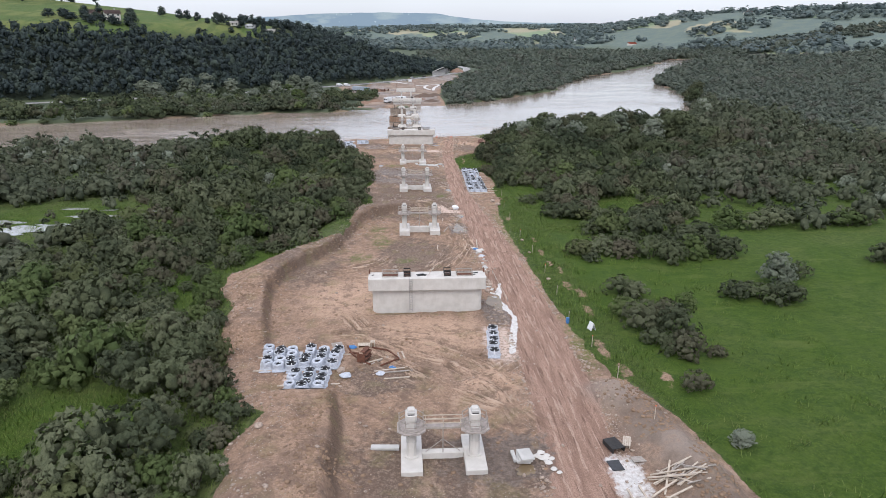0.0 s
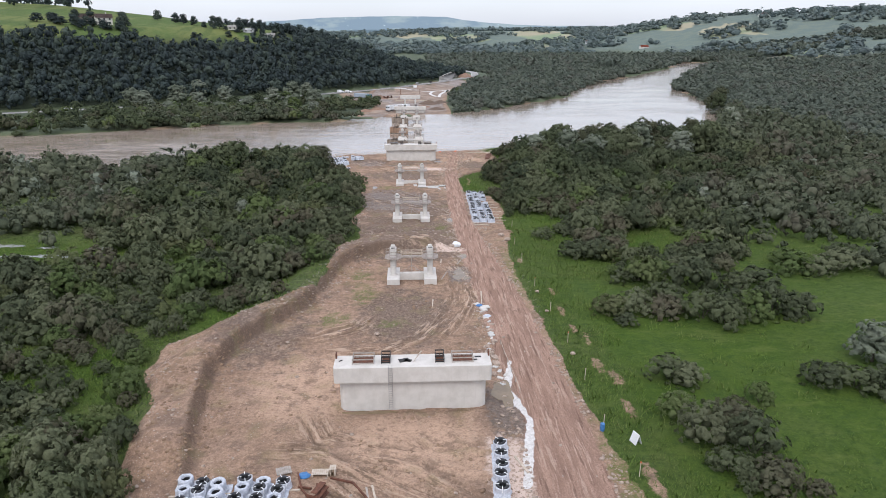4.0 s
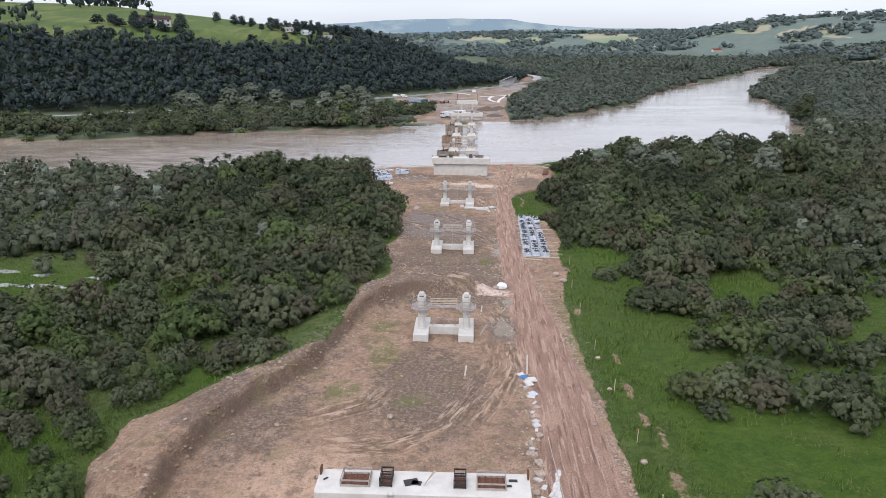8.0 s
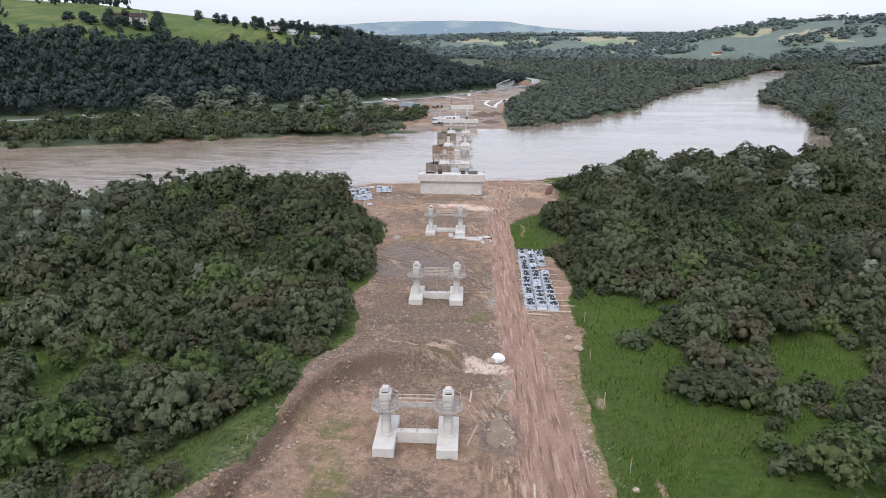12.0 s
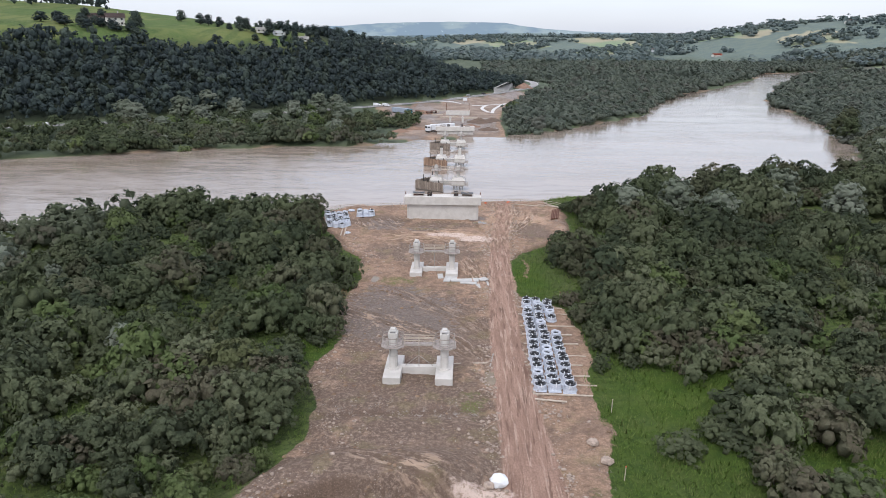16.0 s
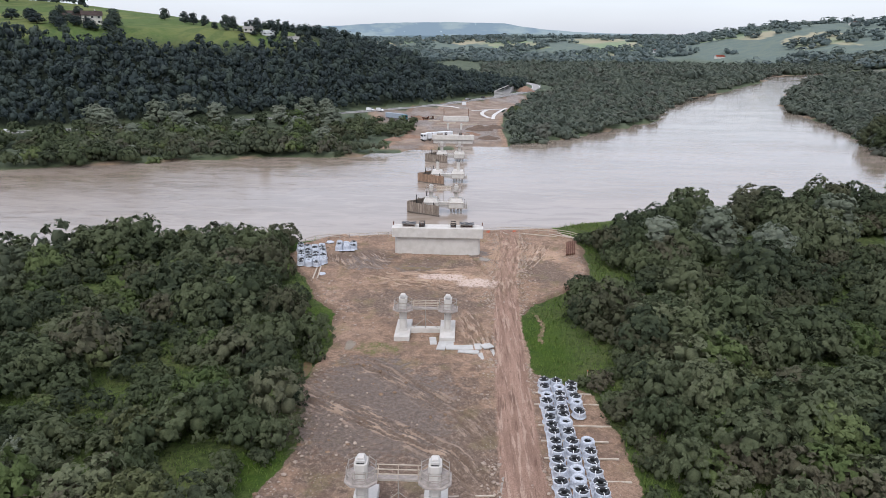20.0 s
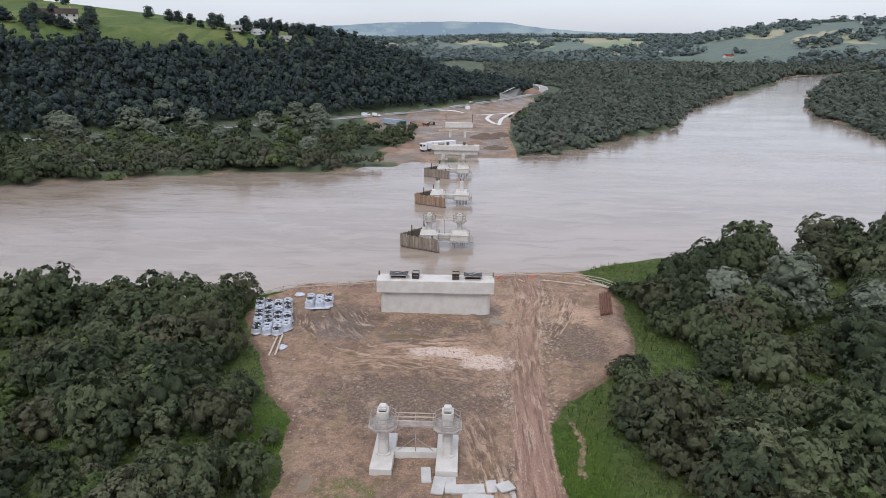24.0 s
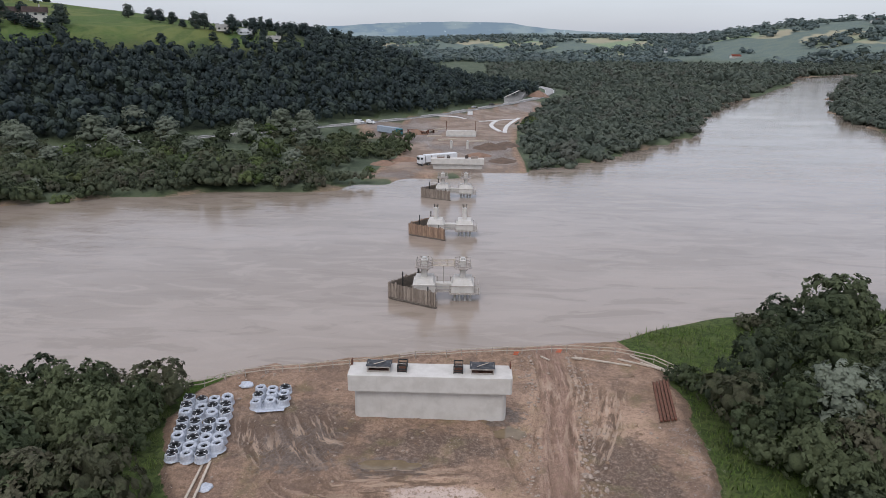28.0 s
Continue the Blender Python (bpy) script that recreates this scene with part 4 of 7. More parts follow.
def scatter_mesh(name, shapes, places, material):
    """Many plants in one mesh: places hold x, y, z, turn, width, height and the shape's number."""
    vs, qs, ns, tones, n = [], [], [], [], 0
    for x, y, z, turn, w, h, kind in places:
        v, q, *soft = shapes[int(kind)]
        ca, sa = math.cos(turn), math.sin(turn)
        c, s = ca * w, sa * w
        vs.append(np.stack((v[:, 0] * c - v[:, 1] * s + x, v[:, 0] * s + v[:, 1] * c + y, v[:, 2] * h + z), 1))
        qs.append(q + n)
        if soft:
            m = soft[0]
            ns.append(np.stack((m[:, 0] * ca - m[:, 1] * sa, m[:, 0] * sa + m[:, 1] * ca, m[:, 2]), 1))
            tones.append(np.full(len(v), (turn * 7.31) % 1.0))
        n += len(v)
    me = mesh_arrays(name, np.vstack(vs), np.vstack(qs))
    me.polygons.foreach_set("use_smooth", np.ones(len(me.polygons), bool))
    if ns:
        soften(me, np.vstack(ns))
        at = me.attributes.new("tone", "FLOAT", "POINT")
        at.data.foreach_set("value", np.concatenate(tones).astype(np.float32))
    me.materials.append(material)
    return me


def stuff(name, label, category, shapes, places, material):
    return tagged(new(name, scatter_mesh(name, shapes, places, material)), label, category, kind="stuff")


rng = np.random.default_rng(7)
NEAR_SHAPES = [crown(rng, rng.uniform(0.9, 1.3), 9, 115, 20, 0.12, 0.058, core=0.55, skirt=0.34) for _ in range(8)]
MID_SHAPES = [crown(rng, rng.uniform(0.9, 1.3), 8, 76, 15, 0.14, 0.081, core=0.58, skirt=0.34) for _ in range(10)]
BIG_SHAPES = [crown(rng, rng.uniform(1.0, 1.45), 11, 125, 18, 0.12, 0.064, 0.05, 0.72, core=0.55, skirt=0.3) for _ in range(8)]
FAR_SHAPES = [crown(rng, rng.uniform(0.85, 1.2), 4, 19, 7, 0.17, 0.14, core=0.74, skirt=0.25) for _ in range(10)]
PLAIN_SHAPES = [crown(rng, rng.uniform(0.75, 1.05), 3, 11, 4, 0.2, 0.26, core=0.92) for _ in range(8)]
STRIP_SHAPES = [crown(rng, rng.uniform(0.9, 1.25), 5, 26, 10, 0.17, 0.12, core=0.7) for _ in range(8)]
TREE_SHAPES = [crown(rng, rng.uniform(2.2, 2.6), 20, 190, 16, 0.135, 0.072, 0.1, 0.62, 1.05, 0.66, 0.5) for _ in range(6)]
WOOD_SHAPES = [crown(rng, rng.uniform(2.0, 2.7), 3, 13, 4, 0.24, 0.21, 0.2, 0.45, 1.25, 0.9, 0.3) for _ in range(8)]
HILL_SHAPES = [crown(rng, rng.uniform(0.75, 1.1), 2, 7, 4, 0.3, 0.3, core=0.95, spread=0.5) for _ in range(6)]


def jitter_grid(x0, x1, y0, y1, step):
    gx, gy = np.meshgrid(np.arange(x0, x1, step), np.arange(y0, y1, step))
    gx, gy = gx.ravel(), gy.ravel()
    return gx + rng.uniform(-0.5, 0.5, len(gx)) * step, gy + rng.uniform(-0.5, 0.5, len(gx)) * step


def ellipse(x, y, cx, cy, rx, ry):
    return np.exp(-((x - cx) / rx) ** 4 - ((y - cy) / ry) ** 4)


CLEARINGS = ((-31, -9, 5, 3), (-53, 2, 8, 2.5), (-40, -17, 7, 2.5), (30, 203, 6, 6), (24, 153, 3, 6), (-84, 68, 31, 16), (-112, 58, 26, 17), (-96, 50, 20, 10), (-46, -34, 13, 13), (-30, 28, 7, 4.5), (34, 88, 7, 9), (54, 70, 12, 8), (22, 136, 6, 12), (30, 62, 6, 26), (-17.5, 138, 3, 7), (-33, 186, 7, 4), (32, 198, 5, 5), (31, 166, 2, 9), (19, 138, 5, 15), (33, 206, 6, 7), (-29, 172, 3.5, 9), (-26, 160, 4, 6), (-26, 188, 10, 5), (40, 207, 7, 4), (75, 95, 10, 6), (95, 60, 20, 9))
MEADOW_BUSHES = ((33.8, -29.0, 2.2, 2.4), (34.6, 6.0, 3.0, 3.0), (37.0, 5.0, 2.8, 2.8), (32.4, -3.6, 2.6, 3.0), (33.2, -8.7, 3.4, 4.2), (37.5, -7.0, 3.0, 3.6), (37.8, -11.6, 3.3, 4.0), (33.6, -15.0, 2.6, 2.2),
                 (36.7, -18.8, 3.0, 3.4), (34.8, -18.0, 2.0, 2.2), (44.0, -0.6, 1.8, 2.4), (40.9, -19.5, 1.5, 1.9), (55.0, 3.6, 3.0, 2.8), (58.4, 2.6, 3.0, 2.8), (61.7, 0.8, 3.2, 3.0), (64.4, 2.2, 2.4, 2.4), (71.0, 12.2, 2.2, 3.0),
                 (33.2, 29.0, 3.2, 3.0), (37.0, 30.2, 3.6, 3.8), (41.8, 28.4, 3.6, 3.8), (43.7, 33.0, 3.6, 3.6), (47.6, 26.4, 3.4, 4.2), (50.4, 23.0, 3.0, 3.8), (52.0, 27.6, 3.4, 4.2), (56.0, 25.6, 3.6, 4.2), (60.0, 27.6, 4.0, 4.6),
                 (64.6, 27.0, 3.6, 4.2), (34.6, 25.0, 2.2, 2.0), (34.0, 60.6, 3.4, 3.4), (38.6, 59.2, 3.8, 4.0), (42.8, 61.0, 3.6, 3.6), (48.0, 47.0, 4.0, 3.0), (52.0, 49.0, 3.6, 3.0), (44.6, 46.0, 2.6, 2.4), (93.5, 19.3, 3.6, 4.4), (98.0, 22.0, 3.4, 3.8),
                 (60.1, 39.5, 3.5, 3.0), (65.0, 42.0, 3.4, 3.0), (74.5, 48.5, 4.4, 4.0), (80.0, 47.0, 3.6, 3.4), (85.7, 49.8, 4.2, 3.8), (28.8, 100.0, 3.2, 4.6), (30.0, 75.6, 2.8, 2.4), (37.0, 77.6, 3.0, 2.2), (90.0, 56.0, 4.0, 3.4), (104.0, 48.0, 4.2, 3.6), (110.0, 52.0, 4.2, 3.6))


def thicket(x, y):
    """How thickly shrubs stand, 0 to 1."""
    d = np.where(x < 0, 0.92, 0.92 * smooth(38, 62, y + 0.10 * (60 - x)))
    d = np.where((x > 0) & (y < 95), d * smooth(24, 36, x), d)
    open_east = (x > 0) * smooth(128, 100, y)
    d = d * (1 - open_east * (0.05 + 0.7 * smooth(0.49, 0.62, fbm(x, y, 16, 53, 3))))
    for c in CLEARINGS:
        d = d * (1 - 0.96 * ellipse(x, y, *c))
    d = d * (0.72 + 0.6 * smooth(0.3, 0.55, fbm(x, y, 20, 51, 3)))
    d = d * ~((x > 14) & (x < 22) & (y > 122) & (y < 158))
    return d * (site_mask(x, y) < -1.0) * (river_depth(x, y) < -1.5)


def plant_places(x, y, size, tall, kinds, thin=0.25):
    z = ground_height(x, y) - 0.05
    n = len(x)
    w = size * rng.uniform(1 - thin, 1 + thin * 1.4, n)
    return np.stack((x, y, z, rng.uniform(0, 6.28, n), w, w * tall * rng.uniform(0.8, 1.25, n), rng.integers(0, kinds, n)), 1)


def in_view(x, y):
    return (np.abs(x) < 0.69 * (y + 118) + 12) & (y > -78)


def bank_size(x, y):
    base = bank_height(x, y)
    return base * (0.7 + 0.75 * smooth(0.30, 0.70, fbm(x, y, 9, 63, 2)))


def bank_height(x, y):
    """Shrubs grow taller towards the river."""
    return 2.55 + 0.5 * smooth(90, 175, y) + 0.6 * smooth(130, 175, y) * (x > 30) + 0.5 * (fbm(x, y, 30, 61, 2) - 0.5)


px, py = jitter_grid(-150, 190, -78, 330, 3.8)
tall_bank = smooth(125, 150, py) * smooth(28, 36, px) * (px < 135) * (py < 240)
keep = (rng.uniform(size=len(px)) < thicket(px, py) * (1 - 0.70 * tall_bank)) & in_view(px, py)
px, py = px[keep], py[keep]
plants = plant_places(px, py, bank_size(px, py), 1.12, 8, 0.3)
room = np.maximum(1.0, 0.9 - 1.0 * site_mask(px, py))
plants[:, 5] *= np.minimum(1, (room + 0.8) / plants[:, 4])
plants[:, 4] = np.minimum(plants[:, 4], room)
edge = np.minimum(np.abs(px - edge_x(LEFT, py)), np.abs(px - edge_x(RIGHT, py))) + 25 * (py > 205) + 0.02 * np.abs(py - 60)
order = np.argsort(edge)
near_i, rest = order[:240], order[240:]
tone = rng.uniform(size=len(px))
clear = np.ones(len(px), bool)
for cx, cy, r in ((46, 176, 4), (60, 182, 4.5), (66, 168, 4.5), (92, 196, 4.5), (104, 186, 4), (-43, 97, 2.6), (-67, 121, 2.6)):
    clear &= np.hypot(px - cx, py - cy) > r
rest = rest[clear[rest]]
big = smooth(125, 150, py) * smooth(28, 36, px) * (px < 135) * (py < 240) > 0.3
big_i = rest[big[rest]]
rest = rest[~big[rest]]
# bank willows split between dark and normal tones, averaging dim and bright light
stuff("bank_willows", "tall rounded willows crowding the river bank", "trees", BIG_SHAPES, plants[big_i[tone[big_i] < 0.65]], M_WILLOW_DARK)
stuff("grey_willows", "grey-green rounded willows crowding the river bank", "trees", BIG_SHAPES, plants[big_i[tone[big_i] >= 0.65]], M_WILLOW)
mid_i = rest[(np.abs(px[rest]) < 78) & (py[rest] < 215)]
far_i = rest[~((np.abs(px[rest]) < 78) & (py[rest] < 215))]
stuff("willow_thicket", "dense grey-green willow thicket covering the floodplain", "thicket", MID_SHAPES, plants[mid_i[(tone[mid_i] < 0.86 - 0.36 * (py[mid_i] < 18)) & ((py[mid_i] < 100) | (tone[mid_i] > 0.62))]], M_WILLOW)
stuff("alder_thicket", "dark green scrub between willows near the river", "thicket", MID_SHAPES, plants[mid_i[(tone[mid_i] <= 0.62) & (py[mid_i] >= 100)]], M_WILLOW_DARK)
stuff("bright_shrubs", "fresh green shrubs scattered among the willow thicket", "shrubs", MID_SHAPES, plants[mid_i[tone[mid_i] >= 0.86 - 0.36 * (py[mid_i] < 18)]], M_BRIGHT)
stuff("outer_thicket", "grey-green willow thicket further along the river bank", "thicket", FAR_SHAPES, plants[far_i[tone[far_i] < 0.95]], M_OUTER)
stuff("silver_shrubs", "silvery willow shrubs scattered through the thicket", "shrubs", FAR_SHAPES, plants[far_i[tone[far_i] >= 0.95]], M_SILVER)


# far floodplain, both banks upstream
def plain_places(x0, x1, y0, y1, step, size, test):
    x, y = jitter_grid(x0, x1, y0, y1, step)
    ok = in_view(x, y) & (river_depth(x, y) < 0.9) & test(x, y) & (site_mask(x, y) < -3) & (rng.uniform(size=len(x)) < 0.93)
    x, y = x[ok], y[ok]
    return plant_places(x, y, size * (0.8 + 0.4 * fbm(x, y, 60, 71, 2)), 0.9, 8)


def right_of_highway(x, y):
    d, s = line_distance(x, y, HIGHWAY, True)
    return (s < 0) & (d > 7 + 11 * smooth(440, 560, y))


east = [plain_places(190, 420, 120, 480, 7.0, 4.6, lambda x, y: x > 0), plain_places(190, 700, 480, 800, 9.0, 5.8, lambda x, y: x > 230),
        plain_places(280, 1100, 800, 1500, 15, 9.0, lambda x, y: x > 200)]
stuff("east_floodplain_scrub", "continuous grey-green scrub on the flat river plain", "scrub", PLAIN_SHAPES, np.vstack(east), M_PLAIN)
mid_plain = [plain_places(24, 420, 345, 620, 6.6, 4.4, lambda x, y: right_of_highway(x, y) & (x + 0.0 * y > 24)),
             plain_places(60, 520, 620, 900, 9.0, 5.8, lambda x, y: right_of_highway(x, y) & (x < 0.6 * (y - 300))),
             plain_places(40, 900, 900, 1500, 15, 9.0, lambda x, y: x < 0.75 * (y - 300))]
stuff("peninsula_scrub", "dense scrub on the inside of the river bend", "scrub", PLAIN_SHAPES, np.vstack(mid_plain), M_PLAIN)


# strip of trees between the far bank and the highway
def bank_strip(x, y):
    return right_of_highway(x, y) & (x < -22 + 0.0 * y) & (y - x * 0.28 < 470) & (river_depth(x, y) < 1.6)


sx, sy = jitter_grid(-330, -24, 200, 470, 5.0)
ok = bank_strip(sx, sy) & (rng.uniform(size=len(sx)) < 0.45 + 0.6 * smooth(0.35, 0.55, fbm(sx, sy, 22, 83, 2))) & ~((np.abs(sx + 27) < 14) & (sy < 372)) & ~((sx > -70) & (sy > 428))
sx, sy = sx[ok], sy[ok]
strip = plant_places(sx, sy, (2.7 + 1.8 * fbm(sx, sy, 25, 81, 2)) * (1 - 0.28 * smooth(-95, -60, sx) * smooth(370, 400, sy)), 1.0, 8, 0.35)
tone = rng.uniform(size=len(sx))
pale = (tone > 0.9) & (sx < -30)
bright = (tone < 0.12) & (sx < -60)
stuff("far_bank_willows", "dark green willows along the far river bank", "trees", STRIP_SHAPES, strip[~pale & ~bright], M_WILLOW_DARK)
stuff("far_bank_bright_shrubs", "yellow-green shrubs along the far river bank", "shrubs", STRIP_SHAPES, strip[bright], M_BRIGHT)


# hillside forest
fx, fy = jitter_grid(-520, 60, 150, 900, 4.9)
fd, fs = line_distance(fx, fy, HIGHWAY, True)
deep = 96 + 20 * smooth(-190, -290, fx) + 26 * (fbm(fx, fy, 60, 91, 3) - 0.5) + 180 * smooth(520, 640, fy + 0.4 * fx)
ok = (fs > 0) & (fd > 8.5) & (fd < deep) & in_view(fx, fy) & (hill_height(fx, fy) > 0.3)
fx, fy = fx[ok], fy[ok]
wood = plant_places(fx, fy, 3.5, 1.0, 8, 0.3)
wood[:, 5] = wood[:, 4] * rng.uniform(0.85, 1.25, len(fx)) * (1 - 0.2 * smooth(470, 600, fy + 0.35 * fx))
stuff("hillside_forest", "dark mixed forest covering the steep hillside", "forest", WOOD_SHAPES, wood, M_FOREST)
gx, gy = jitter_grid(-700, 60, 250, 1100, 11)
gd, gs = line_distance(gx, gy, HIGHWAY, True)
hedge = smooth(0.62, 0.70, vnoise(gx, gy, 42, 95)) + (gd > 300) * 0.7
open_land = inside(gx, gy, np.array([(-208, 466), (-122, 526), (-158, 545), (-250, 580), (-268, 520), (-250, 470)])) | inside(gx, gy, np.array([(-440, 470), (-262, 492), (-265, 545), (-460, 640)]))
ok = (gs > 0) & (gd > 112) & ~open_land & in_view(gx, gy) & (rng.uniform(size=len(gx)) < hedge) & (gd < 420) & ~((gx > -0.44 * (gy + 60)) & (gx < -0.24 * (gy + 60)) & (gd > 170))
gx, gy = gx[ok], gy[ok]
stuff("ridge_trees", "groups of dark trees among the hilltop fields", "trees", WOOD_SHAPES, plant_places(gx, gy, 4.2, 1.1, 8, 0.3), M_FOREST)


wx, wy = jitter_grid(-900, 2300, 1250, 3700, 28)
wd, wa = np.hypot(wx, wy - 100), np.degrees(np.arctan2(wx, wy - 100))
slope = wd > np.interp(wa, FOOT[:, 0], FOOT[:, 1]) + 60
flat_land = (wd > 1500) & ~slope & (wx > -700)
patchy = vnoise(wx, wy, 170, 97) * 0.62 + 0.38 * vnoise(wx, wy, 60, 98)
ok = in_view(wx, wy) & (wd < 3700) & ((slope & (patchy > 0.47)) | (flat_land & (patchy > 0.40)))
wx, wy = wx[ok], wy[ok]
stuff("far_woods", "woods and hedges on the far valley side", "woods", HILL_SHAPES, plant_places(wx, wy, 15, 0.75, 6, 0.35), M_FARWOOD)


# ---- shrubs and trees that stand by themselves ----
def shrub_base(kind, material, name, label, category, group):
    """A shrub one metre in radius: stems and a leafy crown."""
    root = thing(name, label, category, None, group)
    v, q, soft = NEAR_SHAPES[kind]
    me = mesh_arrays("crown", v, q)
    me.polygons.foreach_set("use_smooth", np.ones(len(me.polygons), bool))
    soften(me, soft)
    me.materials.append(material)
    shared("crown", me, root)
    for i in range(3):
        a = i * 2.1 + kind
        part("stem", rod(bmesh.new(), (0.04 * math.cos(a), 0.04 * math.sin(a), -0.06), (0.42 * math.cos(a), 0.42 * math.sin(a), 0.62), 0.022, 4), M_BARK, root)
    return root


BASES = []
for i in range(8):
    label = ("grey-green willow shrub with a dense rounded crown", "dark olive willow shrub with loose branches", "dense grey-green willow shrub in tall grass")[i % 3]
    BASES.append(shrub_base(i, M_WILLOW, "willow_shrub", label, "shrub", "willow shrubs beside the site"))
# willow shrubs in the darkened tones, for the dimmer light near the river
DARK_SHRUBS = [shrub_base(i, M_WILLOW_DARK, "alder_shrub", "dark green shrub on the river bank", "shrub", "alder shrubs near the river") for i in (0, 2, 5)]
GREENS = [shrub_base(i, M_BRIGHT, "green_shrub", "fresh green leafy shrub at the edge of the thicket", "shrub", "green shrubs beside the site") for i in (1, 4)]
first = {}


def place_thing(base, m):
    """The first place is kept for the base itself, which takes it once all the copies are made."""
    if base not in first:
        first[base] = m
        return base
    return copy_thing(base, m)


def settle():
    for base, m in first.items():
        base.matrix_basis = m
    first.clear()


def grow(base, x, y, w, h, turn):
    return place_thing(base, Matrix.Translation((x, y, level(x, y) - 0.02)) @ Matrix.Rotation(turn, 4, "Z") @ Matrix.Diagonal((w, w, h, 1)))


for n, i in enumerate(near_i):
    x, y, z, turn, w, h, kind = plants[i]
    grow(GREENS[n % 2] if y < 140 and (n % 5 == 1 and y < 30 or n % 9 == 4) else DARK_SHRUBS[n % 3] if y > 140 or y > 95 and n % 2 else BASES[int(kind)], x, y, w, h, turn)
for n, (x, y, w, h) in enumerate(MEADOW_BUSHES):
    grow(GREENS[n % 2] if n % 7 == 3 else BASES[n % 8], x, y, w * 1.08, h * 0.95, n * 1.3)
settle()


def tree_base(kind, material, name, label, group):
    """A tree of one metre crown radius, about two and a half high: trunk with limbs, and a crown."""
    root = thing(name, label, "tree", None, group)
    v, q, soft = TREE_SHAPES[kind]
    me = mesh_arrays("crown", v, q)
    me.polygons.foreach_set("use_smooth", np.ones(len(me.polygons), bool))
    soften(me, soft)
    me.materials.append(material)
    shared("crown", me, root)
    bm = bmesh.new()
    made = bmesh.ops.create_cone(bm, cap_ends=True, segments=7, radius1=0.075, radius2=0.03, depth=1.7)["verts"]
    bmesh.ops.translate(bm, verts=made, vec=(0, 0, 0.8))
    for i in range(5):
        a = i * 1.3 + kind
        rod(bm, (0, 0, 0.55 + 0.15 * i), (0.5 * math.cos(a), 0.5 * math.sin(a), 1.05 + 0.16 * i), 0.022, 4)
    part("trunk", bm, M_BARK, root)
    return root


SILVERS = [tree_base(i, M_SILVER, "silver_willow", "pale silvery willow tree rising from the thicket", "silver willows") for i in range(3)]
DARKS = [tree_base(i + 3, M_WILLOW_DARK, "willow_tree", "tall dark green willow tree on the river bank", "willow trees on the bank") for i in range(3)]
SILVER_SPOTS = ((-67, 121, 2.2, 2.2), (-43.5, 97, 2.2, 1.9), (-41, 98.5, 1.8, 1.6), (46, 176, 3.8, 3.4), (60, 182, 4.4, 3.8), (66, 168, 4.0, 3.6), (92, 196, 4.4, 3.8), (104, 186, 4.0, 3.4), (-160, 353, 6.0, 4.8), (-140, 338, 5.0, 4.0), (-149, 384, 6.5, 5.2), (-141, 402, 6.0, 5.0), (-82, 421, 6.0, 5.2),
                (-64, 402, 6.0, 5.0), (-74, 436, 5.0, 4.2), (-57, 345, 4.2, 3.4), (-113, 344, 4.6, 3.6), (-100, 362, 5.0, 4.2), (-148, 330, 4.4, 3.4), (-132, 368, 5.4, 4.6), (-120, 388, 5.6, 4.8), (-92, 402, 5.4, 4.6), (-76, 372, 4.6, 4.2),
                (-172, 366, 6.0, 4.8), (34, -41.4, 1.7, 0.8), (65.5, 9.6, 3.4, 2.5))
for n, (x, y, w, h) in enumerate(SILVER_SPOTS):
    grow(SILVERS[n % 3], x, y, w * (1.15 if y > 200 else 1.4 if y > 150 else 1), h * (1.3 if y < 200 and y > 150 else 1.1 if y < 200 and y > 0 else 0.8 if y < 0 else 0.95), n * 0.9)
settle()
for n, (x, y, w, h) in enumerate(((40, 184, 2.8, 1.9), (46, 194, 3.0, 2.4), (52, 188, 4.0, 3.4), (58, 202, 4.0, 3.2), (66, 190, 4.2, 3.4), (74, 205, 4.2, 3.2), (84, 212, 4.2, 3.4), (92, 200, 4.0, 3.4),
                                  (102, 216, 4.2, 3.4), (112, 205, 4.2, 3.2), (124, 225, 4.4, 3.4), (70, 178, 3.8, 3.2), (198, 372, 6.0, 4.6), (206, 380, 5.4, 4.2), (192, 352, 5.0, 4.0), (-50, 172, 2.4, 2.6),
                                  (-46, 180, 2.2, 2.4), (-56, 174, 2.2, 2.6), (-54, 180, 2.4, 2.4), (-64, 177, 2.4, 2.6), (-75, 176, 2.6, 2.6), (-88, 174, 2.6, 2.6), (-100, 178, 2.8, 2.6), (42, 176, 3.2, 2.8))):
    grow(DARKS[n % 3], x, y, w * (1.05 if x > 0 else 1.2), h * (1.25 if x > 0 else 1.0), n * 1.7)
settle()


# tall grass and weeds
def grass_shapes():
    out = []
    for _ in range(4):
        vs, qs = [], []
        for i in range(14):
            a, lean = rng.uniform(0, 6.28), rng.uniform(0.1, 0.45)
            bx, by = rng.uniform(-0.6, 0.6, 2)
            h, w = rng.uniform(0.3, 0.8), rng.uniform(0.025, 0.05)
            c, s = math.cos(a), math.sin(a)
            n = len(vs) * 3
            vs.append(np.array(((bx - s * w, by + c * w, -0.05), (bx + s * w, by - c * w, -0.05), (bx + c * lean, by + s * lean, h))))
            qs.append(np.arange(3) + n)
        up = np.tile((0.0, 0.0, 1.0), (len(vs) * 3, 1)) + rng.normal(size=(len(vs) * 3, 3)) * 0.2
        out.append((np.vstack(vs), np.array(qs), up / np.linalg.norm(up, axis=1, keepdims=True)))
    return out


GRASS_SHAPES = grass_shapes()
gx, gy = jitter_grid(-105, 100, -75, 210, 0.92)
gs = site_mask(gx, gy)
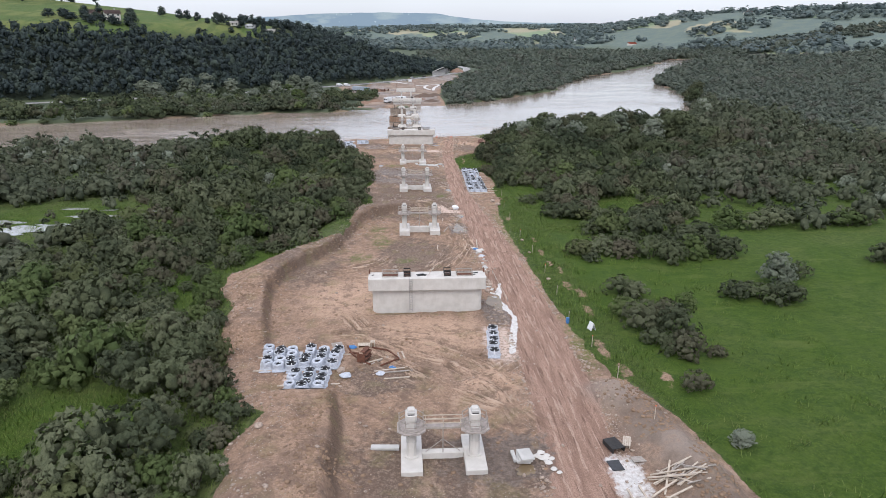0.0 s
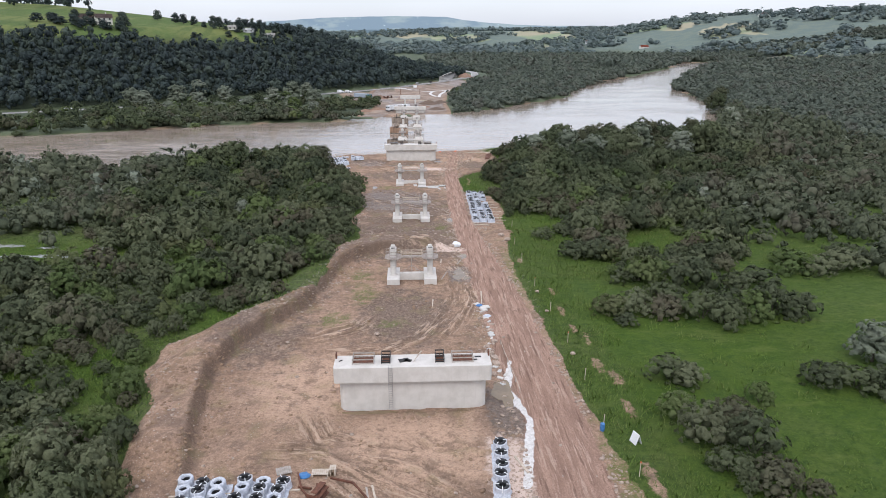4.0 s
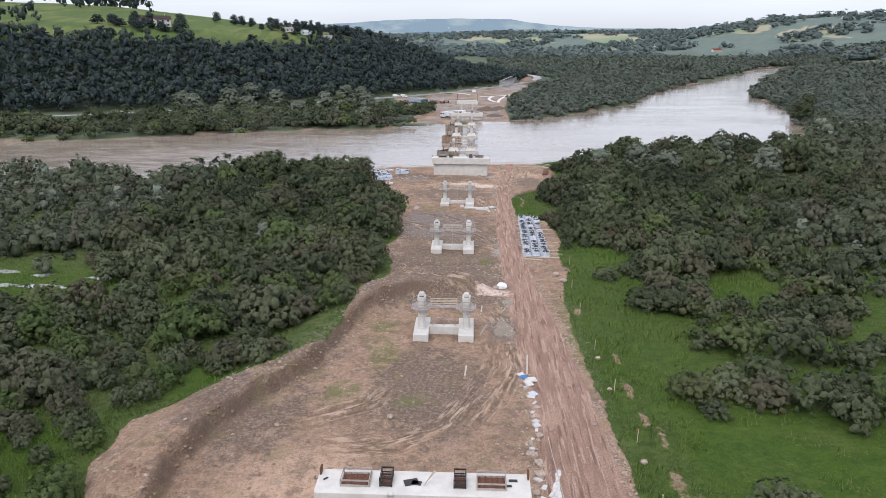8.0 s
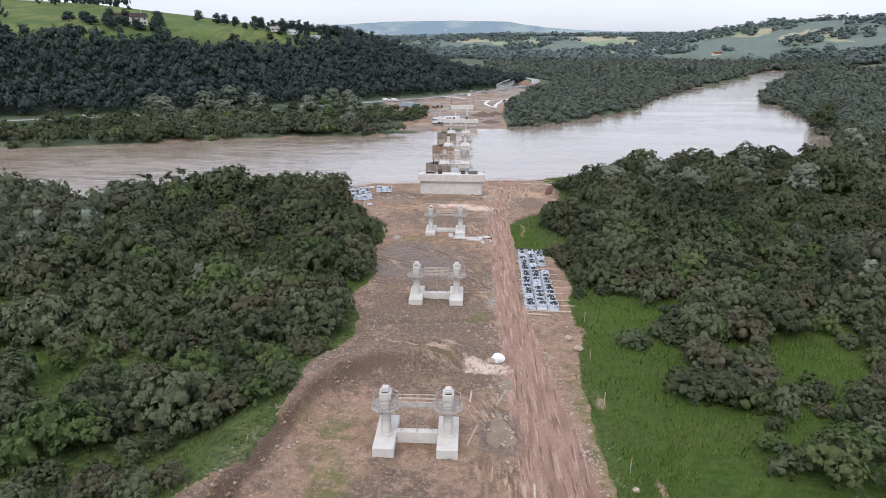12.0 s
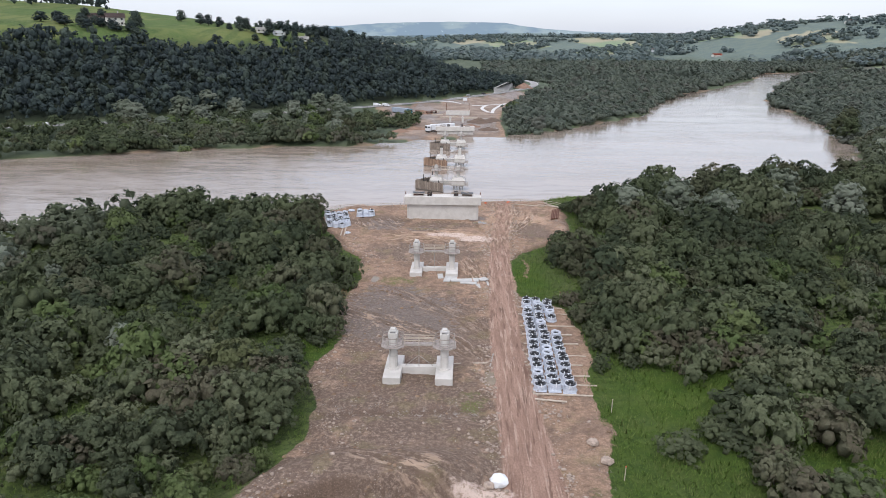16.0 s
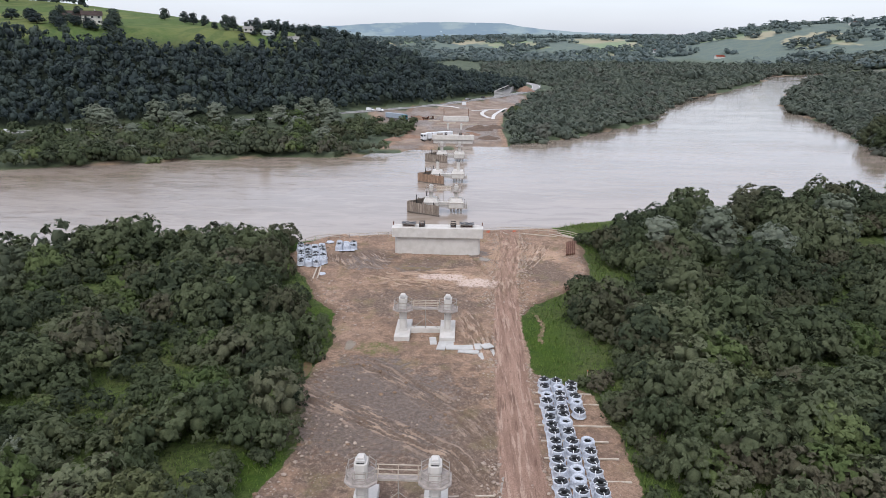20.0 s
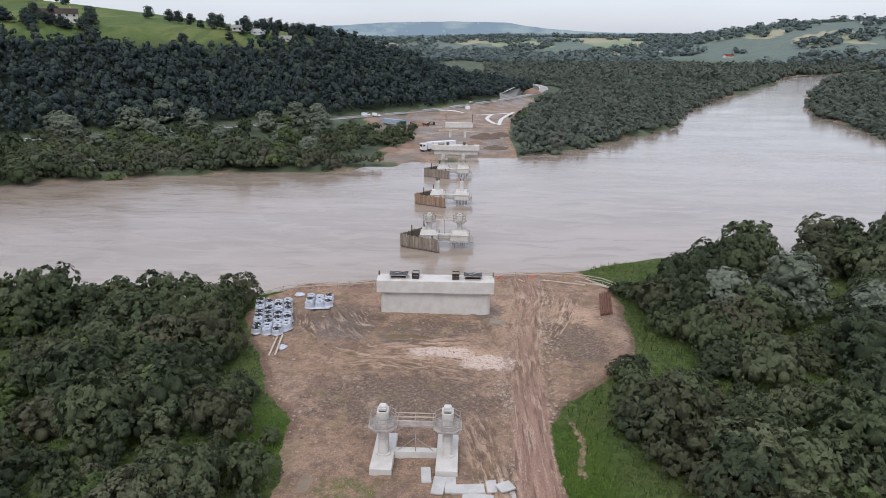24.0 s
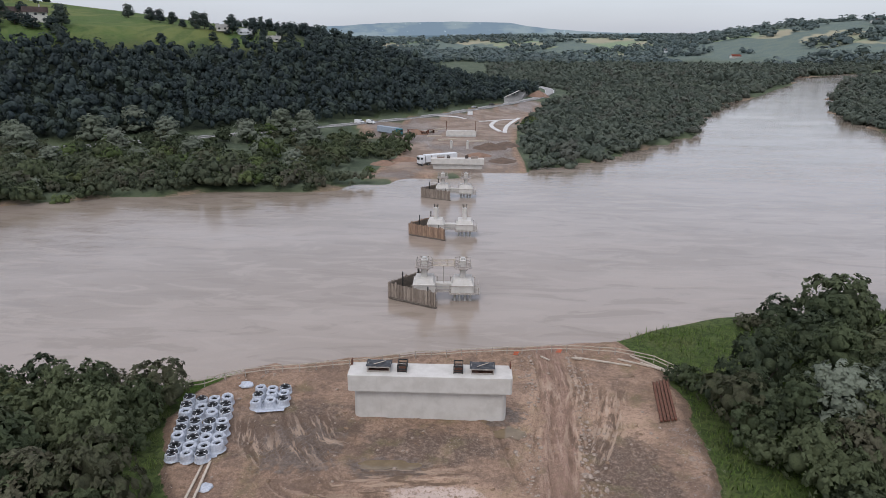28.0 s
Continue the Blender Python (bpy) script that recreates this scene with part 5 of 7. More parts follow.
wild = np.where(gx > 0, 0.85, 0.6) * (0.35 + 0.9 * fbm(gx, gy, 7, 44, 3)) * (np.abs(gx) < 60) + 0.10
for c in CLEARINGS:
    wild = np.maximum(wild, 0.8 * ellipse(gx, gy, *c))
wild = np.where((gx > 29 + 2 * vnoise(gx, gy, 6, 45)) & (gy < 45), wild * 0.14, wild)
ok = in_view(gx, gy) & (gs < -0.2) & (river_depth(gx, gy) < -2.2) & (rng.uniform(size=len(gx)) < wild)
gx, gy = gx[ok], gy[ok]
mx, my = jitter_grid(-80, -18, -75, 24, 0.8)
ok = in_view(mx, my) & (site_mask(mx, my) < -0.2) & (rng.uniform(size=len(mx)) < 0.35 + 0.8 * smooth(0.4, 0.6, fbm(mx, my, 9, 48, 2)))
gx, gy = np.concatenate((gx, mx[ok])), np.concatenate((gy, my[ok]))
stuff("tall_grass", "tall green grass and weeds beside the dirt site", "grass", GRASS_SHAPES, plant_places(gx, gy, 1.0 + 0.35 * ((gx > 18) & (gx < 60)) * smooth(0.3, 0.6, fbm(gx, gy, 5, 46, 2)), 0.62, 4, 0.4), M_GRASS)


# ---- bridge piers ----
def octagon(w, d, cut):
    x, y = w / 2, d / 2
    return [(-x + cut, -y), (x - cut, -y), (x, -y + cut), (x, y - cut), (x - cut, y), (-x + cut, y), (-x, y - cut), (-x, -y + cut)]


def moved(outline, cx, cy):
    return [(x + cx, y + cy) for x, y in outline]


RAIL_LABEL = "weathered timber guard rail"


def platform(root, cx, z, big=1.0):
    """Scaffold platform round a column head: deck boards, brackets, posts and two rails."""
    deck = part("scaffold_platform", prism(bmesh.new(), moved(octagon(3.1 * big, 3.3 * big, 0.75), cx, 0), z - 0.18, z), M_DECK, root, "grey timber scaffold platform")
    w, d, c = 1.32 * big, 1.44 * big, 0.72
    ring = moved(octagon(2 * w, 2 * d, c), cx, 0)
    for i, (x, y) in enumerate(ring):
        part("post", rod(bmesh.new(), (x, y, z - 0.15), (x, y, z + 1.35), 0.045), M_TIMBER_GREY, deck)
        nx, ny = ring[(i + 1) % 8]
        for h in (0.12, 0.62, 1.18):
            part("rail", plank(bmesh.new(), (x, y, z + h), (nx, ny, z + h), 0.04, 0.09), M_DECK if h < 0.8 else M_TIMBER_GREY, deck)
        if i % 2 == 0:
            part("bracket", rod(bmesh.new(), (x, y, z - 0.1), (cx + (x - cx) * 0.42, y * 0.42, z - 0.95), 0.04), M_TIMBER_GREY, deck)
    return deck


def column_pier(x, y, z, label, group, foot=1.12, height=6.9, walk_deck=True, tall=False, platforms=True):
    """Two columns on long footings, with a tie beam, head platforms and a plank walkway between them."""
    root = thing("bridge_pier", label, "bridge pier", Matrix.Translation((x, y, z)), group)
    for side in (-1, 1):
        cx = 3.48 * side
        part("footing", boxed((cx, 0.25, foot / 2 - 0.25), (2.35, 7.1, foot + 0.5), 0.05), M_CONC, root, "pale concrete footing block")
        bm = bmesh.new()
        prism(bm, moved(octagon(1.5, 1.9, 0.3), cx, 0), foot - 0.01, foot + 0.18)
        col = part("column", prism(bm, moved(octagon(1.08, 1.5, 0.26), cx, 0), foot + 0.17, height - 1.0), M_CONC, root, "pale concrete column")
        part("formwork_band", prism(bmesh.new(), moved(octagon(1.14, 1.56, 0.26), cx, 0), foot + 1.9, foot + 1.98), M_CONC_OLD, col)
        bm = prism(bmesh.new(), moved(octagon(1.25, 1.65, 0.24), cx, 0), height - 1.25, height - 0.55, 0.04)
        head = part("column_head", bm, M_CONC, root, "pale concrete column head")
        part("bearing_plinth", boxed((cx, -0.05, height - 0.38), (0.85, 1.1, 0.36), 0.03), M_CONC_OLD, head)
        part("bearing_cover", boxed((cx, 0.0, height - 0.12), (0.62, 0.8, 0.16), 0.02), M_CONC, head, "white bearing cover")
        part("dark_opening", boxed((cx, -0.62, height - 0.5), (0.7, 0.06, 0.1)), M_DARK, head)
        if platforms:
            platform(root, cx, height - 2.25)
    part("tie_beam", boxed((0, 0.35, foot / 2 - 0.02), (4.62, 0.9, foot + 0.3), 0.04), M_CONC, root, "low concrete tie beam")
    if walk_deck:
        z0 = height - 2.2
        way = part("walkway", boxed((0, 0, z0 - 0.14), (4.2, 0.8, 0.2)), M_TIMBER_GREY, root, "timber plank walkway between the columns")
        for i in range(5):
            part("plank", boxed((0, -0.3 + 0.15 * i, z0 - 0.035), (4.3, 0.135, 0.05)), M_DECK, way)
        for yy in (-0.38, 0.38):
            for h in (0.5, 1.02):
                part("rail", plank(bmesh.new(), (-2.1, yy, z0 + h), (2.1, yy, z0 + h), 0.05, 0.1), M_TIMBER, way)
            for xx in (-1.9, 0.0, 1.9):
                part("post", rod(bmesh.new(), (xx, yy, z0), (xx, yy, z0 + 1.06), 0.035), M_TIMBER, way)
        part("prop", rod(bmesh.new(), (0, 0, foot - 0.1), (0, 0, z0 - 0.18), 0.06), M_TIMBER_GREY, root, "slim prop under the walkway")
        for side in (-1, 1):
            part("brace", rod(bmesh.new(), (0, 0.2, foot + 1.7), (1.9 * side, 0.2, foot + 0.15), 0.045), M_TIMBER_GREY, root)
    return root


PIERS = "bridge piers along the future road"
column_pier(-0.15, -41.35, -1.25, "pair of pale concrete columns on long footings", PIERS)
column_pier(-0.25, 47.55, 0.0, "pair of pale concrete columns on grassy earth", PIERS)
column_pier(-0.2, 92.9, -0.15, "pair of pale concrete columns beside wrapped coils", PIERS)
column_pier(-0.15, 137.0, -0.4, "pair of pale concrete columns near the river", PIERS)


def rounded(w, d, r, n=5):
    out = []
    for cx, cy, a0 in ((w / 2 - r, -d / 2 + r, -90), (w / 2 - r, d / 2 - r, 0), (-w / 2 + r, d / 2 - r, 90), (-w / 2 + r, -d / 2 + r, 180)):
        for i in range(n + 1):
            a = radians(a0 + 90 * i / n)
            out.append((cx + r * math.cos(a), cy + r * math.sin(a)))
    return out


def wall_pier(x, y, z, label, group, covered, ladder=False, small=False):
    """A wide wall pier with a hammerhead cap; reinforcement boxes and openings stand on the cap."""
    root = thing("wall_pier", label, "bridge pier", Matrix.Translation((x, y, z)), group)
    part("pier_wall", prism(bmesh.new(), moved(rounded(18.3, 2.5, 0.75), 0, 0.2), -0.6, 3.9), M_CONC, root, "pale concrete pier wall")
    cap = part("pier_cap", prism(bmesh.new(), rounded(19.5, 3.55, 0.35, 3), 3.75, 5.8, 0.04), M_CONC, root, "pale concrete pier cap")
    # haunch below the cap, deepest in the middle
    bm = bmesh.new()
    lo = [(-9.0, 3.72), (-4.5, 3.55), (0, 3.42), (4.5, 3.55), (9.0, 3.72)]
    for (x0, z0), (x1, z1) in zip(lo[:-1], lo[1:]):
        va = [bm.verts.new(p) for p in ((x0, -1.55, 3.76), (x1, -1.55, 3.76), (x1, -1.06, z1), (x0, -1.06, z0))]
        bm.faces.new(va)
        vb = [bm.verts.new(p) for p in ((x0, 1.6, 3.76), (x0, 1.46, z0), (x1, 1.46, z1), (x1, 1.6, 3.76))]
        bm.faces.new(vb)
    part("haunch", bm, M_CONC_OLD, root)
    for xx in (-4.1, 4.1) if not small else ():
        part("formwork_joint", boxed((xx, -1.785, 4.75), (0.02, 0.008, 2.0)), M_CONC, cap)
    for k, (cx, w, d) in enumerate(((-6.15, 2.6, 1.9), (-3.35, 1.05, 1.7), (3.35, 1.05, 1.7), (6.2, 2.6, 1.9))):
        wide = k in (0, 3)
        h = 0.7 if wide else 0.95
        frame_ob = part("reinforcement_box", boxed((cx, 0.15, 5.80 + 0.02), (w - 0.1, d - 0.1, 0.05)), M_RUST, cap, "rust-brown reinforcement pit")
        frame_mat = M_TIMBER_GREY if wide else M_DARK
        for sx, sy in ((-1, -1), (1, -1), (1, 1), (-1, 1)):
            part("corner_post", boxed((cx + sx * w / 2, 0.15 + sy * d / 2, 5.8 + h / 2), (0.09, 0.09, h)), frame_mat, frame_ob)
        for zz in (0.12, h - 0.06) if wide else (0.15, 0.4, h - 0.08):
            for sy in (-1, 1):
                part("side_board", boxed((cx, 0.15 + sy * d / 2, 5.8 + zz), (w + 0.1, 0.05, 0.16)), frame_mat, frame_ob)
            for sx in (-1, 1):
                part("end_board", boxed((cx + sx * w / 2, 0.15, 5.8 + zz), (0.05, d + 0.1, 0.16)), frame_mat, frame_ob)
        for i in range(5 if wide else 3):
            xx = cx - w / 2 + w * (i + 0.5) / (5 if wide else 3)
            part("rebar", rod(bmesh.new(), (xx, 0.15 - d * 0.38, 5.84), (xx, 0.15 + d * 0.38, 5.84 + (0.25 if wide else 0.5)), 0.035, 4), M_RUST, frame_ob)
        if covered and wide:
            bm = bmesh.new()
            n = 6
            g = [[bm.verts.new((cx - w * 0.58 + w * 1.16 * i / n, 0.1 - d * 0.5 + d * 1.0 * j / n, 5.8 + h + 0.03 + 0.12 * math.sin(i * 2.1 + j * 1.3 + cx) * (0.4 + 0.3 * (i in (0, n))))) for j in range(n + 1)] for i in range(n + 1)]
            for i in range(n):
                for j in range(n):
                    bm.faces.new((g[i][j], g[i + 1][j], g[i + 1][j + 1], g[i][j + 1]))
            part("tarpaulin", bm, M_BLACK, frame_ob, "black tarpaulin over the pit")
            part("batten", plank(bmesh.new(), (cx - 0.6, -0.4, 5.95 + h), (cx + 0.75, 0.5, 6.0 + h), 0.1, 0.05), M_TIMBER, frame_ob)
    for sx in (-1, 1):
        part("end_stub", boxed((sx * 9.6, 1.2, 6.1), (0.16, 0.75, 0.75), 0.03), M_RUST, cap, "rusty steel end bracket")
    if ladder:
        lad = part("ladder", boxed((-3.0, -1.85, 3.15), (0.05, 0.05, 5.9)), M_STEEL, root, "light metal ladder leaning on the wall")
        part("stile", boxed((-2.55, -1.85, 3.15), (0.05, 0.05, 5.9)), M_STEEL, lad)
        for i in range(18):
            part("rung", boxed((-2.775, -1.85, 0.4 + 0.31 * i), (0.42, 0.035, 0.035)), M_STEEL, lad)
    return root


WALLS = "wide wall piers of the bridge"
wall_pier(-0.25, 1.05, 0.0, "wide white concrete wall pier in a muddy pit", WALLS, False, True)
wall_pier(0.0, 180.1, 0.15, "wide white concrete wall pier beside the river", WALLS, True)
wall_pier(0.05, 357.9, -3.05, "wide white concrete wall pier on the far bank", WALLS, False)


# ---- river piers ----
# dark brown painted as shade behind the screen; the debris boom shares it
M_BACK = plain("shaded_backing_boards", (0.15, 0.125, 0.105), (0.10, 0.085, 0.07), 1.5, 0.9)


def river_pier(x, y, z, label, sheet_mat, walk_deck, platforms):
    root = thing("river_pier", label, "bridge pier", Matrix.Translation((x, y, z)), "bridge piers standing in the river")
    top = 6.1
    for side in (-1, 1):
        cx = 3.5 * side
        part("pile_cap", boxed((cx, 0, 0.75), (4.1, 4.6, 1.5), 0.06), M_CONC, root, "pale concrete pile cap")
        bm = bmesh.new()
        v = [bm.verts.new((cx + sx * a, sy * b, zz)) for zz, a, b in ((1.5, 1.9, 2.1), (2.35, 1.6, 1.7)) for sx, sy in ((-1, -1), (1, -1), (1, 1), (-1, 1))]
        bm.faces.new(v[4:])
        for i in range(4):
            bm.faces.new((v[i], v[(i + 1) % 4], v[4 + (i + 1) % 4], v[4 + i]))
        part("pedestal", bm, M_CONC, root, "stepped concrete pedestal")
        part("column", prism(bmesh.new(), moved(octagon(1.1, 1.5, 0.26), cx, 0), 2.3, top - 0.6 if platforms else top - 1.0), M_CONC, root, "pale concrete column")
        if platforms:
            head = part("column_head", prism(bmesh.new(), moved(octagon(1.2, 1.55, 0.24), cx, 0), top - 1.1, top - 0.4, 0.04), M_CONC, root)
            part("bearing_plinth", boxed((cx, 0, top - 0.2), (0.75, 0.9, 0.36), 0.03), M_CONC_OLD, head)
            platform(root, cx, top - 1.6, 1.05)
        else:
            for i in range(8):
                a = i * 0.785
                part("rebar", rod(bmesh.new(), (cx + 0.4 * math.cos(a), 0.5 * math.sin(a), top - 1.02), (cx + 0.55 * math.cos(a), 0.65 * math.sin(a), top - 0.15), 0.05, 4), M_DARK, root)
        ledge = part("work_ledge", boxed((cx, -0.1, -0.09), (4.7, 5.3, 0.16)), M_TIMBER_GREY, root, "timber work ledge round the pile cap")
        for sx in (-1, 1):
            for sy in (-1, 1):
                part("post", rod(bmesh.new(), (cx + sx * 2.3, sy * 2.55, -0.1), (cx + sx * 2.3, sy * 2.55, 1.5), 0.04), M_TIMBER_GREY, ledge)
        for sy in (-2.55, 2.55):
            part("rail", plank(bmesh.new(), (cx - 2.3, sy, 1.35), (cx + 2.3, sy, 1.35), 0.05, 0.12), M_TIMBER_GREY, ledge)
        if side > 0:
            part("outer_ledge", boxed((cx + 2.7, 0, -0.1), (0.9, 5.0, 0.1)), M_TIMBER_GREY, ledge)
            part("rail", plank(bmesh.new(), (cx + 2.9, -2.4, 1.0), (cx + 2.9, 2.4, 1.0), 0.05, 0.12), M_TIMBER_GREY, ledge)
            for sy in (-2.4, 2.4):
                part("post", rod(bmesh.new(), (cx + 2.9, sy, -0.3), (cx + 2.9, sy, 1.05), 0.05), M_TIMBER_GREY, ledge)
        for px_ in (-1.4, -0.5, 0.5, 1.4):
            for py_ in (-1.7, 0, 1.7):
                part("pier_leg", rod(bmesh.new(), (cx + px_, py_, -4.0), (cx + px_, py_, -0.1), 0.23, 8), M_CONC_OLD if py_ else M_DARK, root, "steel-cased round leg")
    tie = part("tie_beam", boxed((0, 0.2, 0.55), (3.0, 1.2, 1.2), 0.04), M_CONC, root, "concrete tie beam")
    part("gangway", boxed((0, -1.6, 0.1), (3.2, 0.8, 0.1)), M_TIMBER_GREY, tie)
    for h in (0.6, 1.05):
        part("gangway_rail", plank(bmesh.new(), (-1.6, -2.0, h), (1.6, -2.0, h), 0.04, 0.1), M_STEEL, tie)
    if walk_deck:
        z0 = top - 1.55
        way = part("walkway", boxed((0, 0, z0 - 0.05), (4.4, 0.8, 0.1)), M_TIMBER, root, "brown timber walkway between the columns")
        for yy in (-0.4, 0.4):
            for h in (0.5, 1.0):
                part("rail", plank(bmesh.new(), (-2.2, yy, z0 + h), (2.2, yy, z0 + h), 0.05, 0.1), M_TIMBER, way)
            for xx in (-2.0, -0.7, 0.7, 2.0):
                part("post", rod(bmesh.new(), (xx, yy, z0), (xx, yy, z0 + 1.05), 0.04), M_TIMBER, way)
        part("prop", rod(bmesh.new(), (0, 0, 1.0), (0, 0, z0), 0.06), M_TIMBER_GREY, root)
    # sheet pile screen upstream: a wedge round the west pile cap
    screen = part("sheet_pile_screen", plank(bmesh.new(), (-9.6, -0.8, -0.4), (-1.0, -5.4, -0.4), 0.2, 0.25), M_TIMBER_GREY, root, "wedge of upright sheet piles")
    rs = random.Random(int(y))
    line = [(-1.2, -5.9), (-10.2, -0.9), (-4.4, 6.4)]
    for (ax, ay), (bx, by) in zip(line[:-1], line[1:]):
        d = Vector((bx - ax, by - ay))
        n = int(d.length / 0.33)
        for i in range(n):
            k = (i + 0.5) / n
            px_, py_ = ax + d.x * k, ay + d.y * k
            hz = 1.3 + rs.uniform(-0.1, 0.1) + (0.3 if i % 11 == 3 else 0)
            m = Matrix.Translation((px_, py_, 0)) @ Matrix.Rotation(math.atan2(d.y, d.x), 4, "Z")
            ob = part("steel_sheet", boxed((0, 0.03 * (1 if i % 2 else -1), hz / 2 - 2.0), (0.29, 0.09, hz + 4.0), 0.0, m), sheet_mat, screen)
        # dark sheet added behind the boards so that their gaps look shaded
        mid = Vector((ax + bx, ay + by)) / 2
        back = Matrix.Translation((mid.x, mid.y, 0)) @ Matrix.Rotation(math.atan2(d.y, d.x), 4, "Z")
        part("gap_shade_sheet", boxed((0, -0.09, -1.0), (d.length, 0.05, 4.2), 0.0, back), M_BACK, screen)
    for px_, py_, hh in ((-7.6, 0.8, 2.9), (-5.0, 4.4, 3.1), (-2.6, -4.9, 2.0)):
        part("guide_post", rod(bmesh.new(), (px_, py_, -3.5), (px_, py_, hh), 0.14, 6), M_DARK, screen)
    part("waler", plank(bmesh.new(), (-10.2, -0.7, 0.7), (-4.4, 6.3, 0.9), 0.18, 0.2), M_TIMBER_GREY, screen)
    part("waler", plank(bmesh.new(), (-9.9, -1.35, -1.45), (-1.0, -6.1, -1.45), 0.5, 0.22), M_BACK, screen, "floating debris boom at the waterline")
    return root


def board_material(name, c1, c2):
    k = Mat(name, 0.9, 0.0, 0.2)
    c = k.mix(k.rand(), c1, c2)
    c = k.mix(k.step(k.noise(1.6, 4.0, 0.6, None, (2, 2, 0.5)), 0.42, 0.62, 0.0, 0.5), c, tuple(v * 0.55 for v in c2))
    return k.color(c).bump(k.noise(14.0, 3.0), 0.2, 0.02).m


M_SHEET = board_material("weathered_sheet_piles", (0.34, 0.285, 0.235), (0.21, 0.17, 0.14))
M_SHEET_RED = board_material("rust_orange_sheet_piles", (0.40, 0.275, 0.19), (0.25, 0.165, 0.12))
river_pier(-0.1, 225.2, 0.0, "concrete river pier behind grey-brown sheet piles", M_SHEET, True, True)
river_pier(-0.1, 269.0, -0.1, "concrete river pier behind rust-orange sheet piles", M_SHEET_RED, False, False)
river_pier(-0.1, 312.3, -0.2, "concrete river pier behind dark sheet piles near the far bank", M_SHEET, False, True)


# ---- wrapped coils on timber bearers ----
def coil_base(kind, label):
    root = thing("wrapped_coil", label, "coil", None, "wrapped coils on the site")
    rs = random.Random(kind)
    bm = bmesh.new()
    lathe(bm, ((0.88, 0.0), (0.76, 0.2), (0.74, 0.55), (0.72, 0.80), (0.64, 0.86)), 16)
    for v in bm.verts:
        k = 1 + rs.uniform(-0.06, 0.06)
        v.co.x, v.co.y = v.co.x * k, v.co.y * k
    part("wrap", bm, M_WRAP, root, "crinkled white plastic wrap")
    if kind < 2:
        part("tube_coil", lathe(bmesh.new(), ((0.60, 0.60), (0.63, 0.86), (0.59, 0.98), (0.50, 1.0), (0.40, 0.95), (0.34, 0.80), (0.33, 0.10), (0.02, 0.1)), 16), M_BLACK, root, "shiny black tube coil")
        for i in range(4 - kind):
            a = i * (1.57 + 0.5 * kind) + kind
            m = Matrix.Rotation(a, 4, "Z")
            bm = box(bmesh.new(), (0.53, 0, 0.995), (0.42, 0.07, 0.03), 0.0, m)
            box(bm, (0.735, 0, 0.72), (0.03, 0.085, 0.52), 0.0, m)
            part("strap", bm, M_WHITE, root, "white strap")
    else:
        bm = bmesh.new()
        lathe(bm, ((0.74, 0.62), (0.73, 0.88), (0.64, 0.99), (0.52, 1.0), (0.42, 0.90), (0.38, 0.62)), 16)
        for v in bm.verts:
            v.co.z += rs.uniform(-0.05, 0.06)
            v.co.x += rs.uniform(-0.035, 0.035)
            v.co.y += rs.uniform(-0.035, 0.035)
        part("hood", bm, M_WRAP, root, "crumpled white plastic hood")
        part("tube_coil", lathe(bmesh.new(), ((0.60, 0.55), (0.44, 0.80), (0.37, 0.70), (0.35, 0.12), (0.02, 0.1)), 14), M_BLACK, root, "shiny black tube coil")
    return root


COILS = [coil_base(0, "black tube coil in white wrap with straps"), coil_base(1, "black tube coil in white wrap on timber bearers"),
         coil_base(2, "coil hooded in crumpled white plastic wrap"), coil_base(3, "coil hidden under crumpled white plastic wrap")]
rc = random.Random(5)


def coil(x, y, white=0.5, lift=0.16, wide=1.06):
    k = rc.choice((2, 3)) if rc.random() < white else rc.choice((0, 1))
    x, y = x + rc.uniform(-0.12, 0.12), y + rc.uniform(-0.12, 0.12)
    place_thing(COILS[k], Matrix.Translation((x, y, level(x, y) + lift)) @ Matrix.Rotation(rc.uniform(0, 6.28), 4, "Z") @ Matrix.Rotation(rc.uniform(-0.09, 0.09), 4, "X") @ Matrix.Diagonal((wide * rc.uniform(0.94, 1.06), wide * rc.uniform(0.94, 1.06), rc.uniform(0.85, 1.1), 1)))


def sheet(x0, y0, x1, y1, w, lift=0.13, label="white plastic ground sheet under coils"):
    """A strip of white sheeting with a loose edge."""
    bm = bmesh.new()
    a, b = Vector((x0, y0, 0)), Vector((x1, y1, 0))
    d = (b - a).normalized()
    s = Vector((-d.y, d.x, 0)) * w / 2
    n = 14
    rows = []
    for i in range(n + 1):
        p = a + (b - a) * (i / n)
        rows.append([bm.verts.new(p + s * k * (1 + 0.1 * rc.uniform(-1, 1)) + Vector((0, 0, level(p.x, p.y) + lift + 0.02 * rc.uniform(-1, 1)))) for k in (-1, 0, 1)])
    for r0, r1 in zip(rows[:-1], rows[1:]):
        for j in range(2):
            bm.faces.new((r0[j], r0[j + 1], r1[j + 1], r1[j]))
    me = bpy.data.meshes.new("ground_sheet")
    bm.to_mesh(me)
    bm.free()
    me.materials.append(M_WRAP)
    return tagged(new("ground_sheet", me), label, "sheet", "ground sheets")


def bearer(x0, y0, x1, y1, w=0.22, h=0.14, mat=None, label="rough timber bearer lying on the ground", lift=0.0):
    bm = plank(bmesh.new(), (x0, y0, level(x0, y0) + h / 2 + lift), (x1, y1, level(x1, y1) + h / 2 + lift), w, h)
    me = bpy.data.meshes.new("timber_beam")
    bm.to_mesh(me)
    bm.free()
    me.materials.append(mat or M_TIMBER)
    return tagged(new("timber_beam", me), label, "timber", "timber beams on the site")


